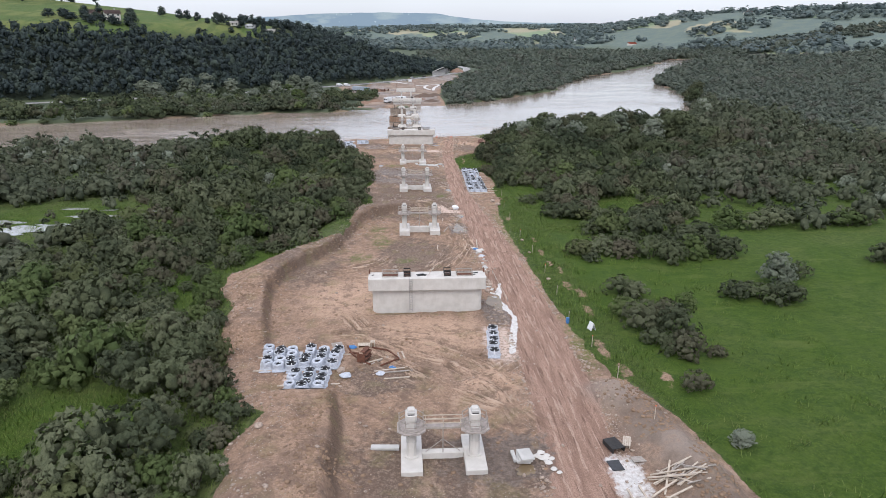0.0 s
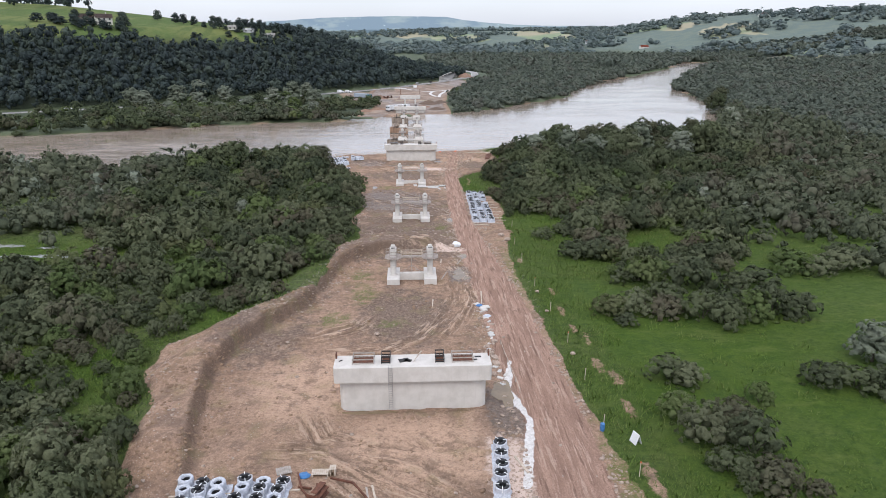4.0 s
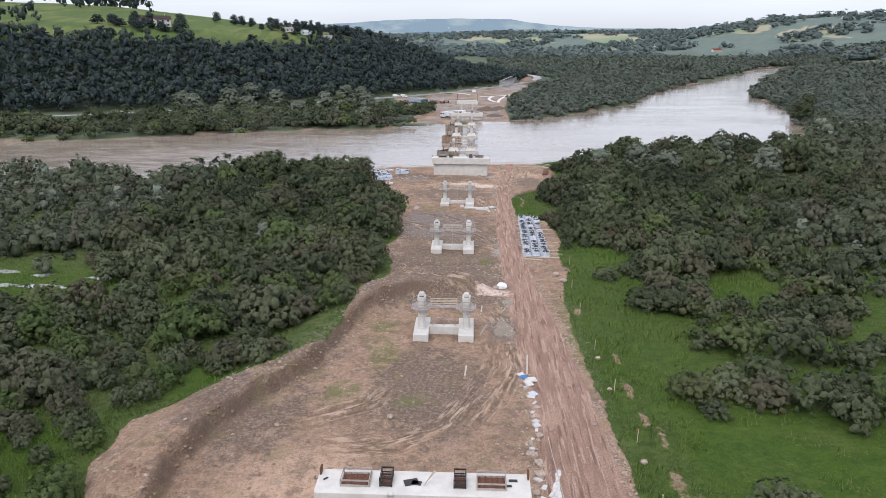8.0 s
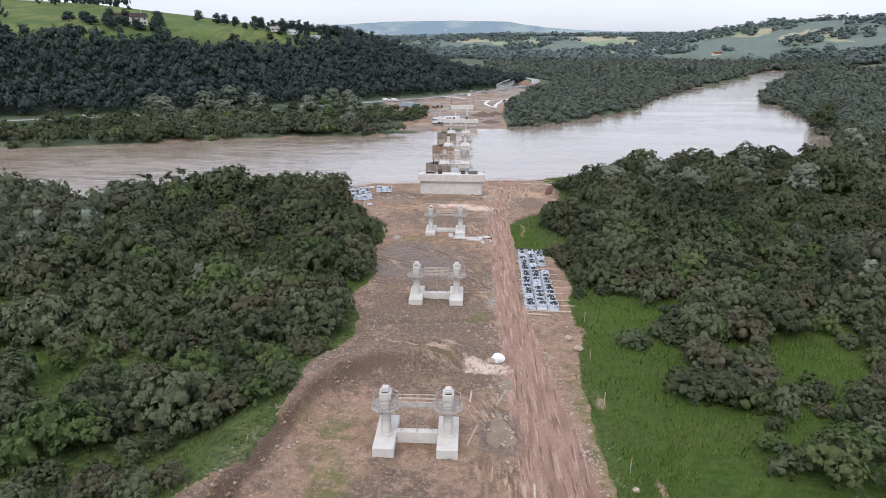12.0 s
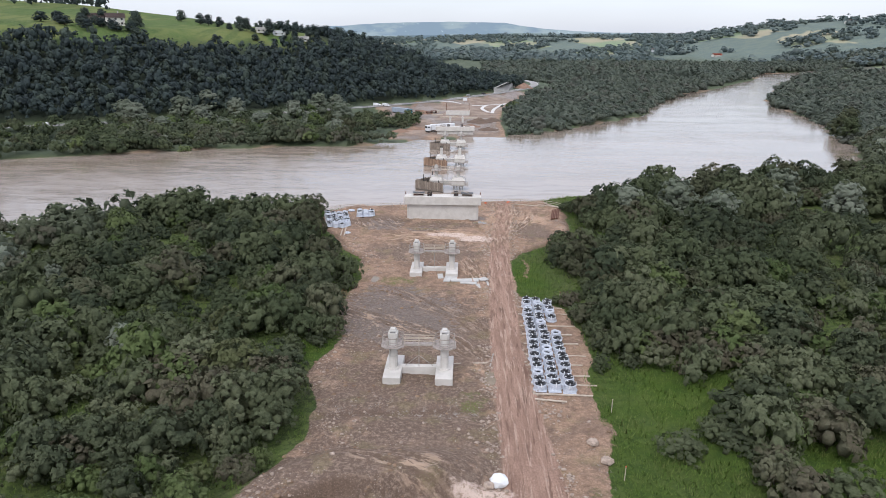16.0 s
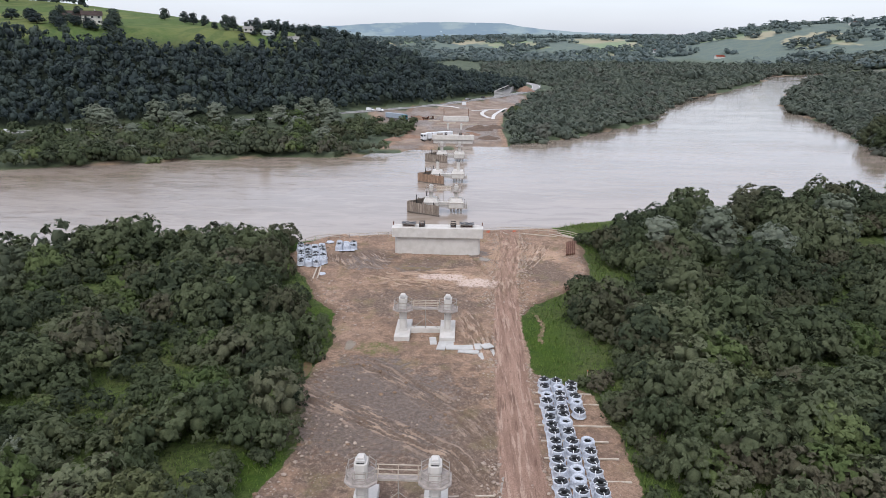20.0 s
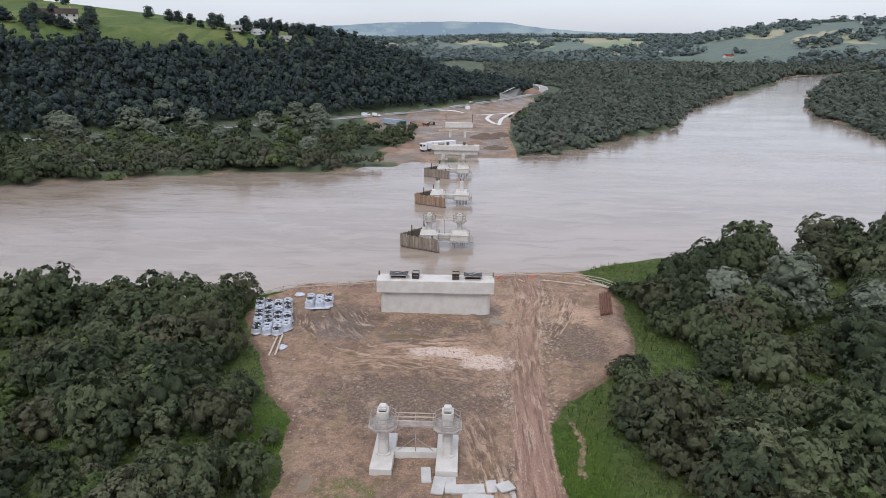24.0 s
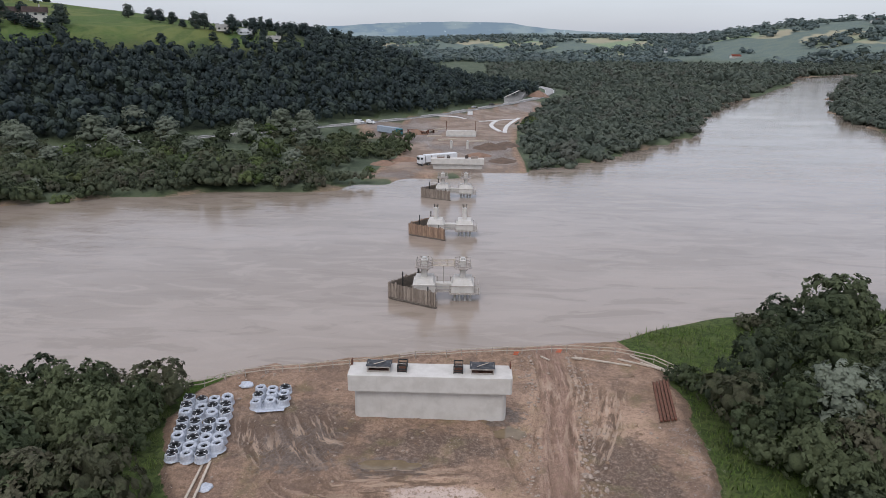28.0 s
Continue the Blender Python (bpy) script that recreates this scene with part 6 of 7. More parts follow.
# store beside the haul road
for i in range(18):
    coil(16.6 - 0.04 * i, 120.2 - 1.83 * i, 0.25)
    coil(18.3 - 0.03 * i, 120.4 - 1.83 * i, 0.3)
for i in range(5):
    coil(20.0, 119.6 - 1.75 * i, 0.35)
for i in range(10):
    coil(20.0 - 0.03 * i, 105.6 - 1.83 * i, 0.35)
sheet(16.6, 121.4, 15.9, 88.0, 1.6)
sheet(18.3, 121.5, 17.8, 88.0, 1.6)
sheet(20.0, 106.8, 19.7, 88.0, 1.6)
for i, y in enumerate((118.2, 115.4, 110.2, 106.8, 103.4, 99.4, 96.2, 93.0, 90.4, 87.6)):
    bearer(14.9, y, 22.6 + 0.5 * (i % 3), y + 0.15)
bearer(15.0, 86.2, 19.0, 85.9)
# large store near the first pier
for i, x in enumerate((-23.6, -21.7, -19.8)):
    for j in range(4):
        coil(x + 0.12 * j - 0.2 * i, -15.4 - 1.55 * j - 0.35 * i, 0.55)
    sheet(x - 0.1, -14.6 - 0.3 * i, x + 0.3, -21.4 - 0.35 * i, 1.8)
for i, x in enumerate((-17.6, -15.7, -13.8)):
    for j in range(4):
        coil(x - 0.16 * j, -15.5 - 1.5 * j - 0.25 * i, 0.5)
    sheet(x, -14.8 - 0.25 * i, x - 0.5, -21.4, 1.8)
for i, x in enumerate((-18.9, -17.0, -15.1)):
    for j in range(4 if i else 3):
        coil(x - 0.12 * j, -22.9 - 1.65 * j + 0.3 * i, 0.5)
    sheet(x, -22.2, x - 0.4, -28.9, 1.8)
for x0, y0, x1, y1 in ((-25.0, -17.0, -12.0, -16.4), (-25.0, -21.0, -12.5, -20.6), (-21.0, -25.4, -12.8, -25.0), (-21.2, -28.4, -13.6, -28.0)):
    bearer(x0, y0, x1, y1)
# row beside the wall pier
for j in range(5):
    coil(9.4 - 0.18 * j, -10.0 - 1.95 * j, 0.0)
sheet(9.4, -9.2, 8.5, -18.9, 1.7)
bearer(10.9, -11.5, 11.9, -14.6, 0.25)
# stores on the river bank
for i in range(4):
    for j in range(8):
        if not (i == 3 and j > 6):
            coil(-29.9 + 1.5 * i + 0.40 * j, 180.6 + 0.25 * i - 1.72 * j, 0.55, 0.16, 1.0)
sheet(-29.3, 181.2, -26.3, 168.2, 2.0)
sheet(-26.4, 181.6, -23.6, 169.4, 2.0)
for i in range(3):
    for j in range(3):
        coil(-22.0 + 1.5 * i + 0.25 * j, 183.9 + 0.35 * i - 1.72 * j, 0.65, 0.16, 1.0)
sheet(-20.6, 184.6, -19.6, 179.2, 3.4)
bearer(-23.8, 168.6, -23.0, 160.6, 0.24, 0.14, None, "pair of long pale timbers beside wrapped coils")
bearer(-23.1, 168.8, -22.2, 161.0, 0.24, 0.14, None, "pair of long pale timbers beside wrapped coils")
settle()


# ---- river fence ----
def fence(points, step=2.4):
    root = thing("river_fence", "weathered timber post and rail fence along the river bank", "fence", Matrix())
    prev, n = None, 0
    for (ax, ay), (bx, by) in zip(points[:-1], points[1:]):
        d = math.hypot(bx - ax, by - ay)
        k = max(1, round(d / step))
        for i in range(k):
            x, y = ax + (bx - ax) * i / k, ay + (by - ay) * i / k
            z = level(x, y)
            lean = rc.uniform(-0.08, 0.08)
            part("post", rod(bmesh.new(), (x, y, z - 0.3), (x + lean, y, z + 1.15), 0.06), M_TIMBER_GREY, root)
            if prev:
                for h in (0.55, 1.05):
                    part("rail", plank(bmesh.new(), (*prev[:2], prev[2] + h), (x, y, z + h), 0.05, 0.12), M_TIMBER, root)
            prev = (x, y, z)
    return root


fence(((-42, 182.2), (-30, 185.6), (-23, 189.5), (-12, 192.3), (-3, 195.4), (8, 197.4), (19, 198.8), (26, 198.4), (31, 196), (35.5, 190.5)))


def loose(name, bm, mat, label, category, group=""):
    me = bpy.data.meshes.new(name)
    bm.to_mesh(me)
    bm.free()
    me.materials.append(mat)
    return tagged(new(name, me), label, category, group)


for x, y in ((11.5, 197.5), (17.8, 198.4)):
    bm = bmesh.new()
    z = level(x, y)
    for i in range(5):
        plank(bm, (x - 0.4 + 0.15 * i, y, z + 0.05), (x - 0.1 + 0.15 * i, y + 0.2, z + 0.55), 0.04, 0.06)
    loose("barrier_mesh", bm, M_ORANGE, "crumpled orange barrier mesh by the fence", "barrier", "orange barrier pieces")
for x0, y0, x1, y1 in ((20.0, 197.0, 27.5, 194.5), (26, 196.5, 33, 193.2), (28, 197.5, 35.5, 190.0), (29, 195.6, 36.5, 189.2), (15.0, 196.6, 16.2, 195.8), (19.5, 196.8, 20.8, 196.0)):
    bearer(x0, y0, x1, y1, 0.22, 0.18, M_TIMBER, "long stripped pole lying near the river", 0.1)
for i in range(5):
    bearer(30.9 - 0.42 * i, 189.0, 29.4 - 0.42 * i, 179.2, 0.3, 0.22, M_RUST, "rusty steel sheet pile lying on the bank", 0.1 + 0.02 * i)


# ---- loose things about the site ----
def slab(x, y, w, d, turn, z=0.0, h=0.22, mat=None, tilt=0.0):
    bm = boxed((0, 0, h / 2), (w, d, h), 0.03)
    ob = loose("concrete_slab", bm, mat or M_CONC, "broken pale concrete slab on the ground", "slab", "concrete slabs")
    ob.matrix_world = Matrix.Translation((x, y, level(x, y) + z)) @ Matrix.Rotation(turn, 4, "Z") @ Matrix.Rotation(tilt, 4, "X")
    return ob


for x, y, w, d, a in ((1.2, 133.8, 0.8, 2.2, 0.1), (2.6, 132.0, 1.0, 2.4, -0.1), (3.8, 132.2, 0.9, 2.2, 0.05), (5.6, 131.6, 2.6, 1.2, 0.1), (6.6, 130.4, 2.4, 0.9, -0.15), (8.3, 132.4, 1.8, 1.6, 0.2),
                      (8.4, 129.4, 1.6, 1.8, 0.1), (10.2, 130.8, 1.4, 2.0, -0.2), (9.4, 131.9, 1.3, 1.2, 0.5)):
    slab(x, y, w * 1.3, d * 1.2, a, 0.0, 0.2, M_CONC_OLD)
for k in range(3):
    slab(8.7 + 0.1 * k, -42.3 - 0.1 * k, 1.5, 2.1, 0.12 * k - 0.1, 0.23 * k, 0.22, M_CONC_OLD)
slab(7.7, -41.9, 0.4, 2.0, 0.06, 0.0, 0.3, M_CONC_OLD)
slab(-6.6, -39.6, 3.2, 0.8, -0.06, 0.0, 0.3, M_CONC_OLD)
slab(11.8, 31.2, 1.0, 1.2, 0.5, 0.05, 0.25, None, 0.2)
slab(12.4, 32.4, 1.1, 1.2, 0.2, 0.0, 0.2)
for i in range(26):
    y = 6.0 + 1.12 * i + rc.uniform(-0.5, 0.5)
    slab(11.6 + 0.5 * math.sin(y * 0.3) + rc.uniform(-0.5, 0.6), y, rc.uniform(0.3, 0.9), rc.uniform(0.3, 1.0), rc.uniform(0, 3.1), -0.04, rc.uniform(0.1, 0.25), rc.choice((M_CONC, M_CONC_OLD, M_STONE)), rc.uniform(-0.15, 0.15))


def boulder(x, y, r, mat, label, seed):
    bm = bmesh.new()
    bmesh.ops.create_icosphere(bm, subdivisions=2, radius=r)
    rs = random.Random(seed)
    for v in bm.verts:
        v.co *= 1 + rs.uniform(-0.18, 0.12)
        v.co.z *= 0.65
    ob = loose("boulder", bm, mat, label, "boulder", "loose boulders")
    ob.location = (x, y, level(x, y) + r * 0.35)
    return ob


boulder(9.6, 68.6, 1.0, M_WHITE, "white crumpled bulk bag by the road", 1)
boulder(8.6, 67.8, 0.6, M_STONE, "pale boulder beside the haul road", 2)
for n, (x, y, r) in enumerate(((-5.8, 22.0, 0.45), (11.2, 14.5, 0.5), (11.5, 11.0, 0.6), (-20.8, -38.2, 0.5), (-23.4, -44.0, 0.45), (12.2, 18.6, 0.5), (10.8, 7.8, 0.45), (-13.0, -21.5, 0.6), (-9.0, 12.0, 0.3), (22.5, 30.5, 0.35),
                                (23.2, 14.0, 0.4), (22.6, 40.0, 0.4), (21.6, 73.0, 0.7), (20.6, 76.5, 0.7))):
    boulder(x, y, r, M_STONE, "pale boulder on the churned earth", n + 10)

# rusty bucket and bent frames
bm = bmesh.new()
prof = [(0.0, 0.0), (0.5, -0.1), (0.9, 0.2), (1.05, 0.7), (0.9, 1.15), (0.55, 1.35)]
for y0 in (0,):
    for (xa, za), (xb, zb) in zip(prof[:-1], prof[1:]):
        plank(bm, ((xa + xb) / 2, -0.75, (za + zb) / 2 + 0.1), ((xa + xb) / 2, 0.75, (za + zb) / 2 + 0.1), 0.52, 0.06)
for sy in (-0.75, 0.75):
    box(bm, (0.55, sy, 0.6), (0.95, 0.05, 1.0), 0.0)
ob = loose("digger_bucket", bm, M_RUST, "rusty brown digger bucket lying on earth", "bucket")
ob.matrix_world = Matrix.Translation((-10.6, -18.0, level(-10.6, -18))) @ Matrix.Rotation(-0.4, 4, "Z") @ Matrix.Scale(1.25, 4)
for pts in (((-12.6, -13.6), (-11.8, -16.4), (-10.2, -19.0), (-9.0, -19.8)), ((-9.0, -15.0), (-6.6, -15.6), (-5.0, -18.2), (-7.6, -20.4)), ((-12.2, -16.0), (-10.8, -16.4))):
    bm = bmesh.new()
    for (ax, ay), (bx, by) in zip(pts[:-1], pts[1:]):
        plank(bm, (ax, ay, level(ax, ay) + 0.2), (bx, by, level(bx, by) + 0.2), 0.16, 0.2)
    loose("bent_bar", bm, M_RUST, "rusty bent steel frame on muddy ground", "steel frame", "bent steel frames")


def crate(x, y, w, d, h, mat, label, turn=0.0, name="crate"):
    root = thing(name, label, name.replace("_", " "), Matrix.Translation((x, y, level(x, y) + 0.02)) @ Matrix.Rotation(turn, 4, "Z"), "crates and pallets")
    n = max(3, int(w / 0.22))
    for i in range(n):
        part("board", boxed((-w / 2 + w * (i + 0.5) / n, 0, h - 0.03), (w / n - 0.03, d, 0.05)), mat, root)
    for sx in (-1, 1):
        part("runner", boxed((sx * (w / 2 - 0.1), 0, h / 2 - 0.03), (0.12, d, h - 0.06)), mat, root)
    return root


crate(-10.2, -13.9, 1.8, 1.0, 0.35, M_TIMBER, "pale timber crate on earth")
crate(-8.9, -13.6, 0.7, 0.9, 0.8, M_TIMBER, "small upright timber crate")
crate(-14.2, -13.0, 1.6, 1.3, 0.18, M_TIMBER_GREY, "grey timber pallet beside wrapped coils", 0.3, "pallet")
crate(19.0, -41.6, 1.6, 2.2, 0.55, M_DARK, "stack of dark panels on white sheeting", 0.25, "panel_stack")
crate(20.6, -41.2, 0.9, 2.0, 0.3, M_TIMBER, "timber pallet with loose boards", -0.35, "pallet")
crate(20.9, -44.5, 1.5, 1.0, 0.2, M_TIMBER_GREY, "grey timber pallet on white sheeting", 0.05, "pallet")
ob = loose("dark_mat", boxed((0, 0, 0.05), (1.4, 1.8, 0.08), 0.02), M_BLACK, "black rubber mat on white sheeting", "mat")
ob.matrix_world = Matrix.Translation((18.2, -45.0, level(18.2, -45) + 0.06)) @ Matrix.Rotation(0.1, 4, "Z")
for x0, y0, x1, y1 in ((19.6, -48.4, 20.0, -54.2), (20.8, -47.6, 24.6, -50.2), (21.2, -47.2, 25.0, -49.2), (22.0, -46.8, 24.2, -50.8), (21.6, -50.4, 23.4, -46.6), (20.2, -50.6, 23.2, -49.2), (18.2, -49.0, 18.4, -53.0),
                       (22.6, -48.6, 25.8, -51.0), (23.4, -47.4, 26.0, -49.6), (20.5, -51.5, 24.0, -51.0)):
    bearer(x0, y0, x1, y1, 0.2, 0.1, M_TIMBER, "loose pale board in a scattered heap", rc.uniform(0.0, 0.25))
for x0, y0, x1, y1 in ((-8.4, -21.6, -4.0, -21.2), (-7.6, -22.4, -3.2, -21.9), (-9.0, -19.6, -6.6, -17.4), (-7.0, -24.0, -3.6, -23.8), (-10.0, -19.6, -7.4, -18.2), (-4.6, -16.2, -4.2, -18.2), (-5.2, -16.4, -4.9, -18.2),
                       (3.2, 33.0, 3.4, 36.4), (9.0, 56.0, 10.4, 60.4), (5.6, 55.6, 5.9, 59.4), (5.4, 47.0, 6.6, 51.4), (9.6, 95.8, 10.2, 99.8), (4.5, 96.4, 9.2, 96.6), (2.4, 90.4, 2.7, 93.2), (11.8, 34.0, 12.3, 40.2)):
    bearer(x0, y0, x1, y1, 0.2, 0.1, rc.choice((M_TIMBER, M_TIMBER_GREY)), "loose board lying on churned earth")


def rag(x, y, r, mat, label, name="crumpled_tarpaulin"):
    bm = bmesh.new()
    bmesh.ops.create_icosphere(bm, subdivisions=2, radius=r)
    rs = random.Random(int(x * 10 + y))
    for v in bm.verts:
        v.co.x *= 1 + rs.uniform(-0.3, 0.3)
        v.co.z = max(v.co.z * 0.35 + rs.uniform(-0.1, 0.12) * r, -0.1 * r)
    ob = loose(name, bm, mat, label, "tarpaulin", "crumpled tarpaulins")
    ob.location = (x, y, level(x, y) + 0.08)
    return ob


rag(-5.9, -20.4, 0.55, M_BLUE, "crumpled blue tarpaulin among boards")
rag(-11.9, -13.9, 0.6, M_BLUE, "crumpled blue tarpaulin beside a crate")
rag(11.3, 33.2, 0.55, M_BLUE, "crumpled blue tarpaulin beside the road")
rag(-12.2, -23.0, 0.8, M_WRAP, "crumpled white plastic sheet beside coils")
rag(-22.0, 164.5, 0.8, M_WRAP, "crumpled white plastic sheet on the bank")
rag(-24.5, 186.0, 0.9, M_WRAP, "crumpled white plastic sheet by the fence")
rag(-7.6, -22.6, 0.6, M_WRAP, "crumpled white plastic sheet in the mud")
rag(12.2, 28.6, 0.6, M_WRAP, "crumpled white plastic sheet by the road")

for x, y, r in ((10.3, -42.2, 0.45), (10.9, -42.7, 0.55), (11.2, -43.7, 0.45), (11.6, -44.8, 0.4), (10.8, -41.6, 0.4), (11.7, -43.0, 0.35), (12.0, -45.6, 0.3), (11.3, -42.2, 0.35)):
    rag(x, y, r, M_CONC, "heap of pale broken plaster beside slabs", "plaster_lump")
for i in range(22):
    a, bx_, by_, l = rc.uniform(-0.9, 0.6), 22.6 + rc.uniform(-1.8, 2.2), -48.6 + rc.uniform(-2.4, 1.6), rc.uniform(1.2, 2.6)
    bearer(bx_, by_, bx_ + l * math.cos(a), by_ + l * math.sin(a), 0.15, 0.06, rc.choice((M_TIMBER, M_TIMBER_GREY)), "loose pale board in a scattered heap", rc.uniform(0.05, 0.35))
# roadside marker posts, tape rails, boards
for n, (x, y) in enumerate(((22.3, -6.0), (24.6, -38.6), (24.2, -26.0), (23.4, -16.0), (23.0, 6.0), (23.3, 18.0), (23.0, 30.0), (22.6, 43.0), (22.2, 56.0), (22.8, 70.0), (24.2, 84.0), (22.6, 122.0))):
    root = thing("marker_post", "thin timber marker post beside the haul road", "post", Matrix.Translation((x, y, level(x, y))), "marker posts beside the road")
    part("stake", rod(bmesh.new(), (0, 0, -0.3), (0.05, 0.03, 1.7), 0.05), M_TIMBER, root)
    part("tip", boxed((0.05, 0.03, 1.72), (0.12, 0.12, 0.1)), M_ORANGE if n % 2 else M_TIMBER, root)
root = thing("blue_barrel", "blue plastic barrel at the roadside", "barrel", Matrix.Translation((22.0, -6.6, level(22, -6.6))))
part("body", lathe(bmesh.new(), ((0.02, 0.0), (0.27, 0.0), (0.29, 0.25), (0.30, 0.45), (0.29, 0.65), (0.27, 0.88), (0.02, 0.88)), 14), M_BLUE, root)
part("lid", lathe(bmesh.new(), ((0.28, 0.86), (0.28, 0.92), (0.02, 0.93)), 14), M_BLUE, root)
root = thing("folding_board", "white A-shaped barrier board on the grass", "barrier", Matrix.Translation((25.2, -9.2, level(25.2, -9.2))) @ Matrix.Rotation(0.3, 4, "Z"))
for k in (-1, 1):
    m = Matrix.Translation((0.42 * k, 0, 0)) @ Matrix.Rotation(-0.35 * k, 4, "Y")
    part("panel", boxed((0, 0, 0.65), (0.07, 1.2, 1.3), 0.0, m), M_WHITE, root)
root = thing("rail_barrier", "low timber rail beside the haul road", "barrier", Matrix())
for i in range(6):
    y = 2.5 + 3.0 * i
    x = 13.6 - 0.12 * i
    part("post", rod(bmesh.new(), (x, y, level(x, y) - 0.1), (x, y, level(x, y) + 0.7), 0.05), M_TIMBER_GREY, root)
    if i:
        part("rail", plank(bmesh.new(), (x + 0.12, y - 3.0, level(x, y - 3) + 0.55), (x, y, level(x, y) + 0.55), 0.05, 0.1), M_TIMBER, root)

# boards and papers left on the first wall pier's cap
for x, y, w, d, a in ((-1.1, 0.6, 1.3, 0.9, 0.3), (-0.6, 0.5, 0.9, 0.6, -0.2), (8.2, 1.2, 0.8, 0.35, 0.0), (7.8, 0.4, 0.5, 0.3, 0.1), (-9.0, 0.8, 0.5, 0.2, 0.8)):
    ob = loose("panel_offcut", boxed((0, 0, 0.04), (w, d, 0.06), 0.01), M_DARK, "dark formwork offcut on the pier cap", "panel", "formwork offcuts")
    ob.matrix_world = Matrix.Translation((x - 0.25, y + 0.5, 5.80)) @ Matrix.Rotation(a, 4, "Z")
bm = bmesh.new()
for p in (((0, 0, 5.82), (1.2, 0.5, 7.1), (0.9, 0.7, 7.0), (0.2, 0.3, 5.82)),):
    bm.faces.new([bm.verts.new((x - 0.2, y + 0.6, z)) for x, y, z in p])
bmesh.ops.solidify(bm, geom=bm.faces[:], thickness=0.04)
loose("leaning_board", bm, M_TIMBER, "pale board leaning on the pier cap", "board")


# ---- rubble, brushwood ----
def stone_shapes():
    out = []
    v, t = ICO
    for _ in range(5):
        out.append((v * rng.uniform(0.6, 1.1, (12, 1)) * np.array((1, rng.uniform(0.6, 1), 0.6)), t))
    return out


STONES = stone_shapes()
n = 10000
sy_ = rng.uniform(-62, 198, n)
side = rng.uniform(size=n)
off = edge_x(ROADW, sy_) / 2 + np.abs(rng.normal(0.6, 1.1, n))
sx_ = np.where(side < 0.34, edge_x(ROAD, sy_) + off, np.where(side < 0.6, edge_x(ROAD, sy_) - off, rng.uniform(-36, 30, n)))
rimx = edge_x(LEFT, sy_) + np.abs(rng.normal(2.5, 2.5, n))
sx_ = np.where(side > 0.8, rimx, sx_)
clump = fbm(sx_, sy_, 5, 131, 3)
ok = (site_mask(sx_, sy_) > 0.2) & (clump > 0.42) & (np.hypot(sx_ / 9.5, (sy_ - 1) / 2.5) > 1) & (np.hypot(sx_ / 9.5, (sy_ - 180) / 2.5) > 1)
sx_, sy_ = sx_[ok], sy_[ok]
size = 0.055 + 0.24 * rng.uniform(size=len(sx_)) ** 4
z = ground_height(sx_, sy_)
stuff("rubble", "pale stones and rubble scattered over the earth", "rubble", STONES, np.stack((sx_, sy_, z + size * 0.2, rng.uniform(0, 6.28, len(sx_)), size * 1.4, size, rng.integers(0, 5, len(sx_))), 1), M_STONE)


# clods of turned earth on the ridge, the plateau edge, the verge heap and round the pits
n = 9000
cy_ = np.concatenate((rng.uniform(-60, 198, n - 5200), rng.uniform(-14, 66, 2600), rng.uniform(-60, -20, 1400), rng.uniform(-60, -26, 1200)))
cx_ = np.concatenate((rng.uniform(-36, 30, n - 5200), np.interp(rng.uniform(0, 1, 2600), (0, 1), (0, 1)), -12.8 - 0.08 * (cy_[n - 2600:n - 1200] + 38) + rng.normal(-1.0, 2.4, 1400), 25 + rng.normal(0, 2.2, 1200)))
on_berm = slice(n - 5200, n - 2600)
cx_[on_berm] = np.interp(cy_[on_berm], BERM[:, 1], BERM[:, 0]) + rng.normal(-1.8, 2.6, 2600)
ok = (site_mask(cx_, cy_) > -0.3) & (np.abs(cx_ - edge_x(ROAD, cy_)) > edge_x(ROADW, cy_) / 2) & (fbm(cx_, cy_, 4, 133, 3) > 0.42) & (np.hypot(cx_ / 10, (cy_ - 1) / 2.8) > 1) & (np.hypot(cx_ / 10, (cy_ - 180) / 2.8) > 1)
for qx, qy, rx, ry in PUDDLES:
    ok &= np.hypot((cx_ - qx) / rx, (cy_ - qy) / ry) > 1.25
cx_, cy_ = cx_[ok], cy_[ok]
size = 0.08 + 0.22 * rng.uniform(size=len(cx_)) ** 3
M_CLOD = plain("turned_earth", (0.30, 0.205, 0.138), (0.18, 0.122, 0.084), 0.35, 0.95, 0.0, 0.4, 6.0, 0.15)
stuff("earth_clods", "crumbled brown clods of turned earth", "clods", STONES, np.stack((cx_, cy_, ground_height(cx_, cy_), rng.uniform(0, 6.28, len(cx_)), size * 1.5, size, rng.integers(0, 5, len(cx_))), 1), M_CLOD)


def twig_shapes():
    out = []
    for _ in range(5):
        vs, ts, k = [], [], 0
        for i in range(5):
            a, l, w = rng.uniform(0, 6.28), rng.uniform(0.5, 1.4), 0.035
            c, s = math.cos(a), math.sin(a)
            o = rng.uniform(-0.4, 0.4, 2)
            z1 = rng.uniform(0.0, 0.4)
            vs.append(np.array(((o[0] - s * w, o[1] + c * w, 0.05), (o[0] + s * w, o[1] - c * w, 0.05), (o[0] + c * l, o[1] + s * l, z1 + 0.06))))
            ts.append(np.arange(3) + k)
            k += 3
        out.append((np.vstack(vs), np.array(ts)))
    return out


tx = np.concatenate((rng.normal(29.5, 1.2, 120), edge_x(LEFT, np.linspace(26, 62, 160)) + rng.normal(0.5, 0.9, 160), rng.uniform(-12, 9, 110), rng.uniform(19, 22, 40)))
ty = np.concatenate((rng.uniform(158, 178, 120), np.linspace(26, 62, 160) + rng.normal(0, 1, 160), rng.normal(83, 1.4, 110), rng.uniform(30, 80, 40)))
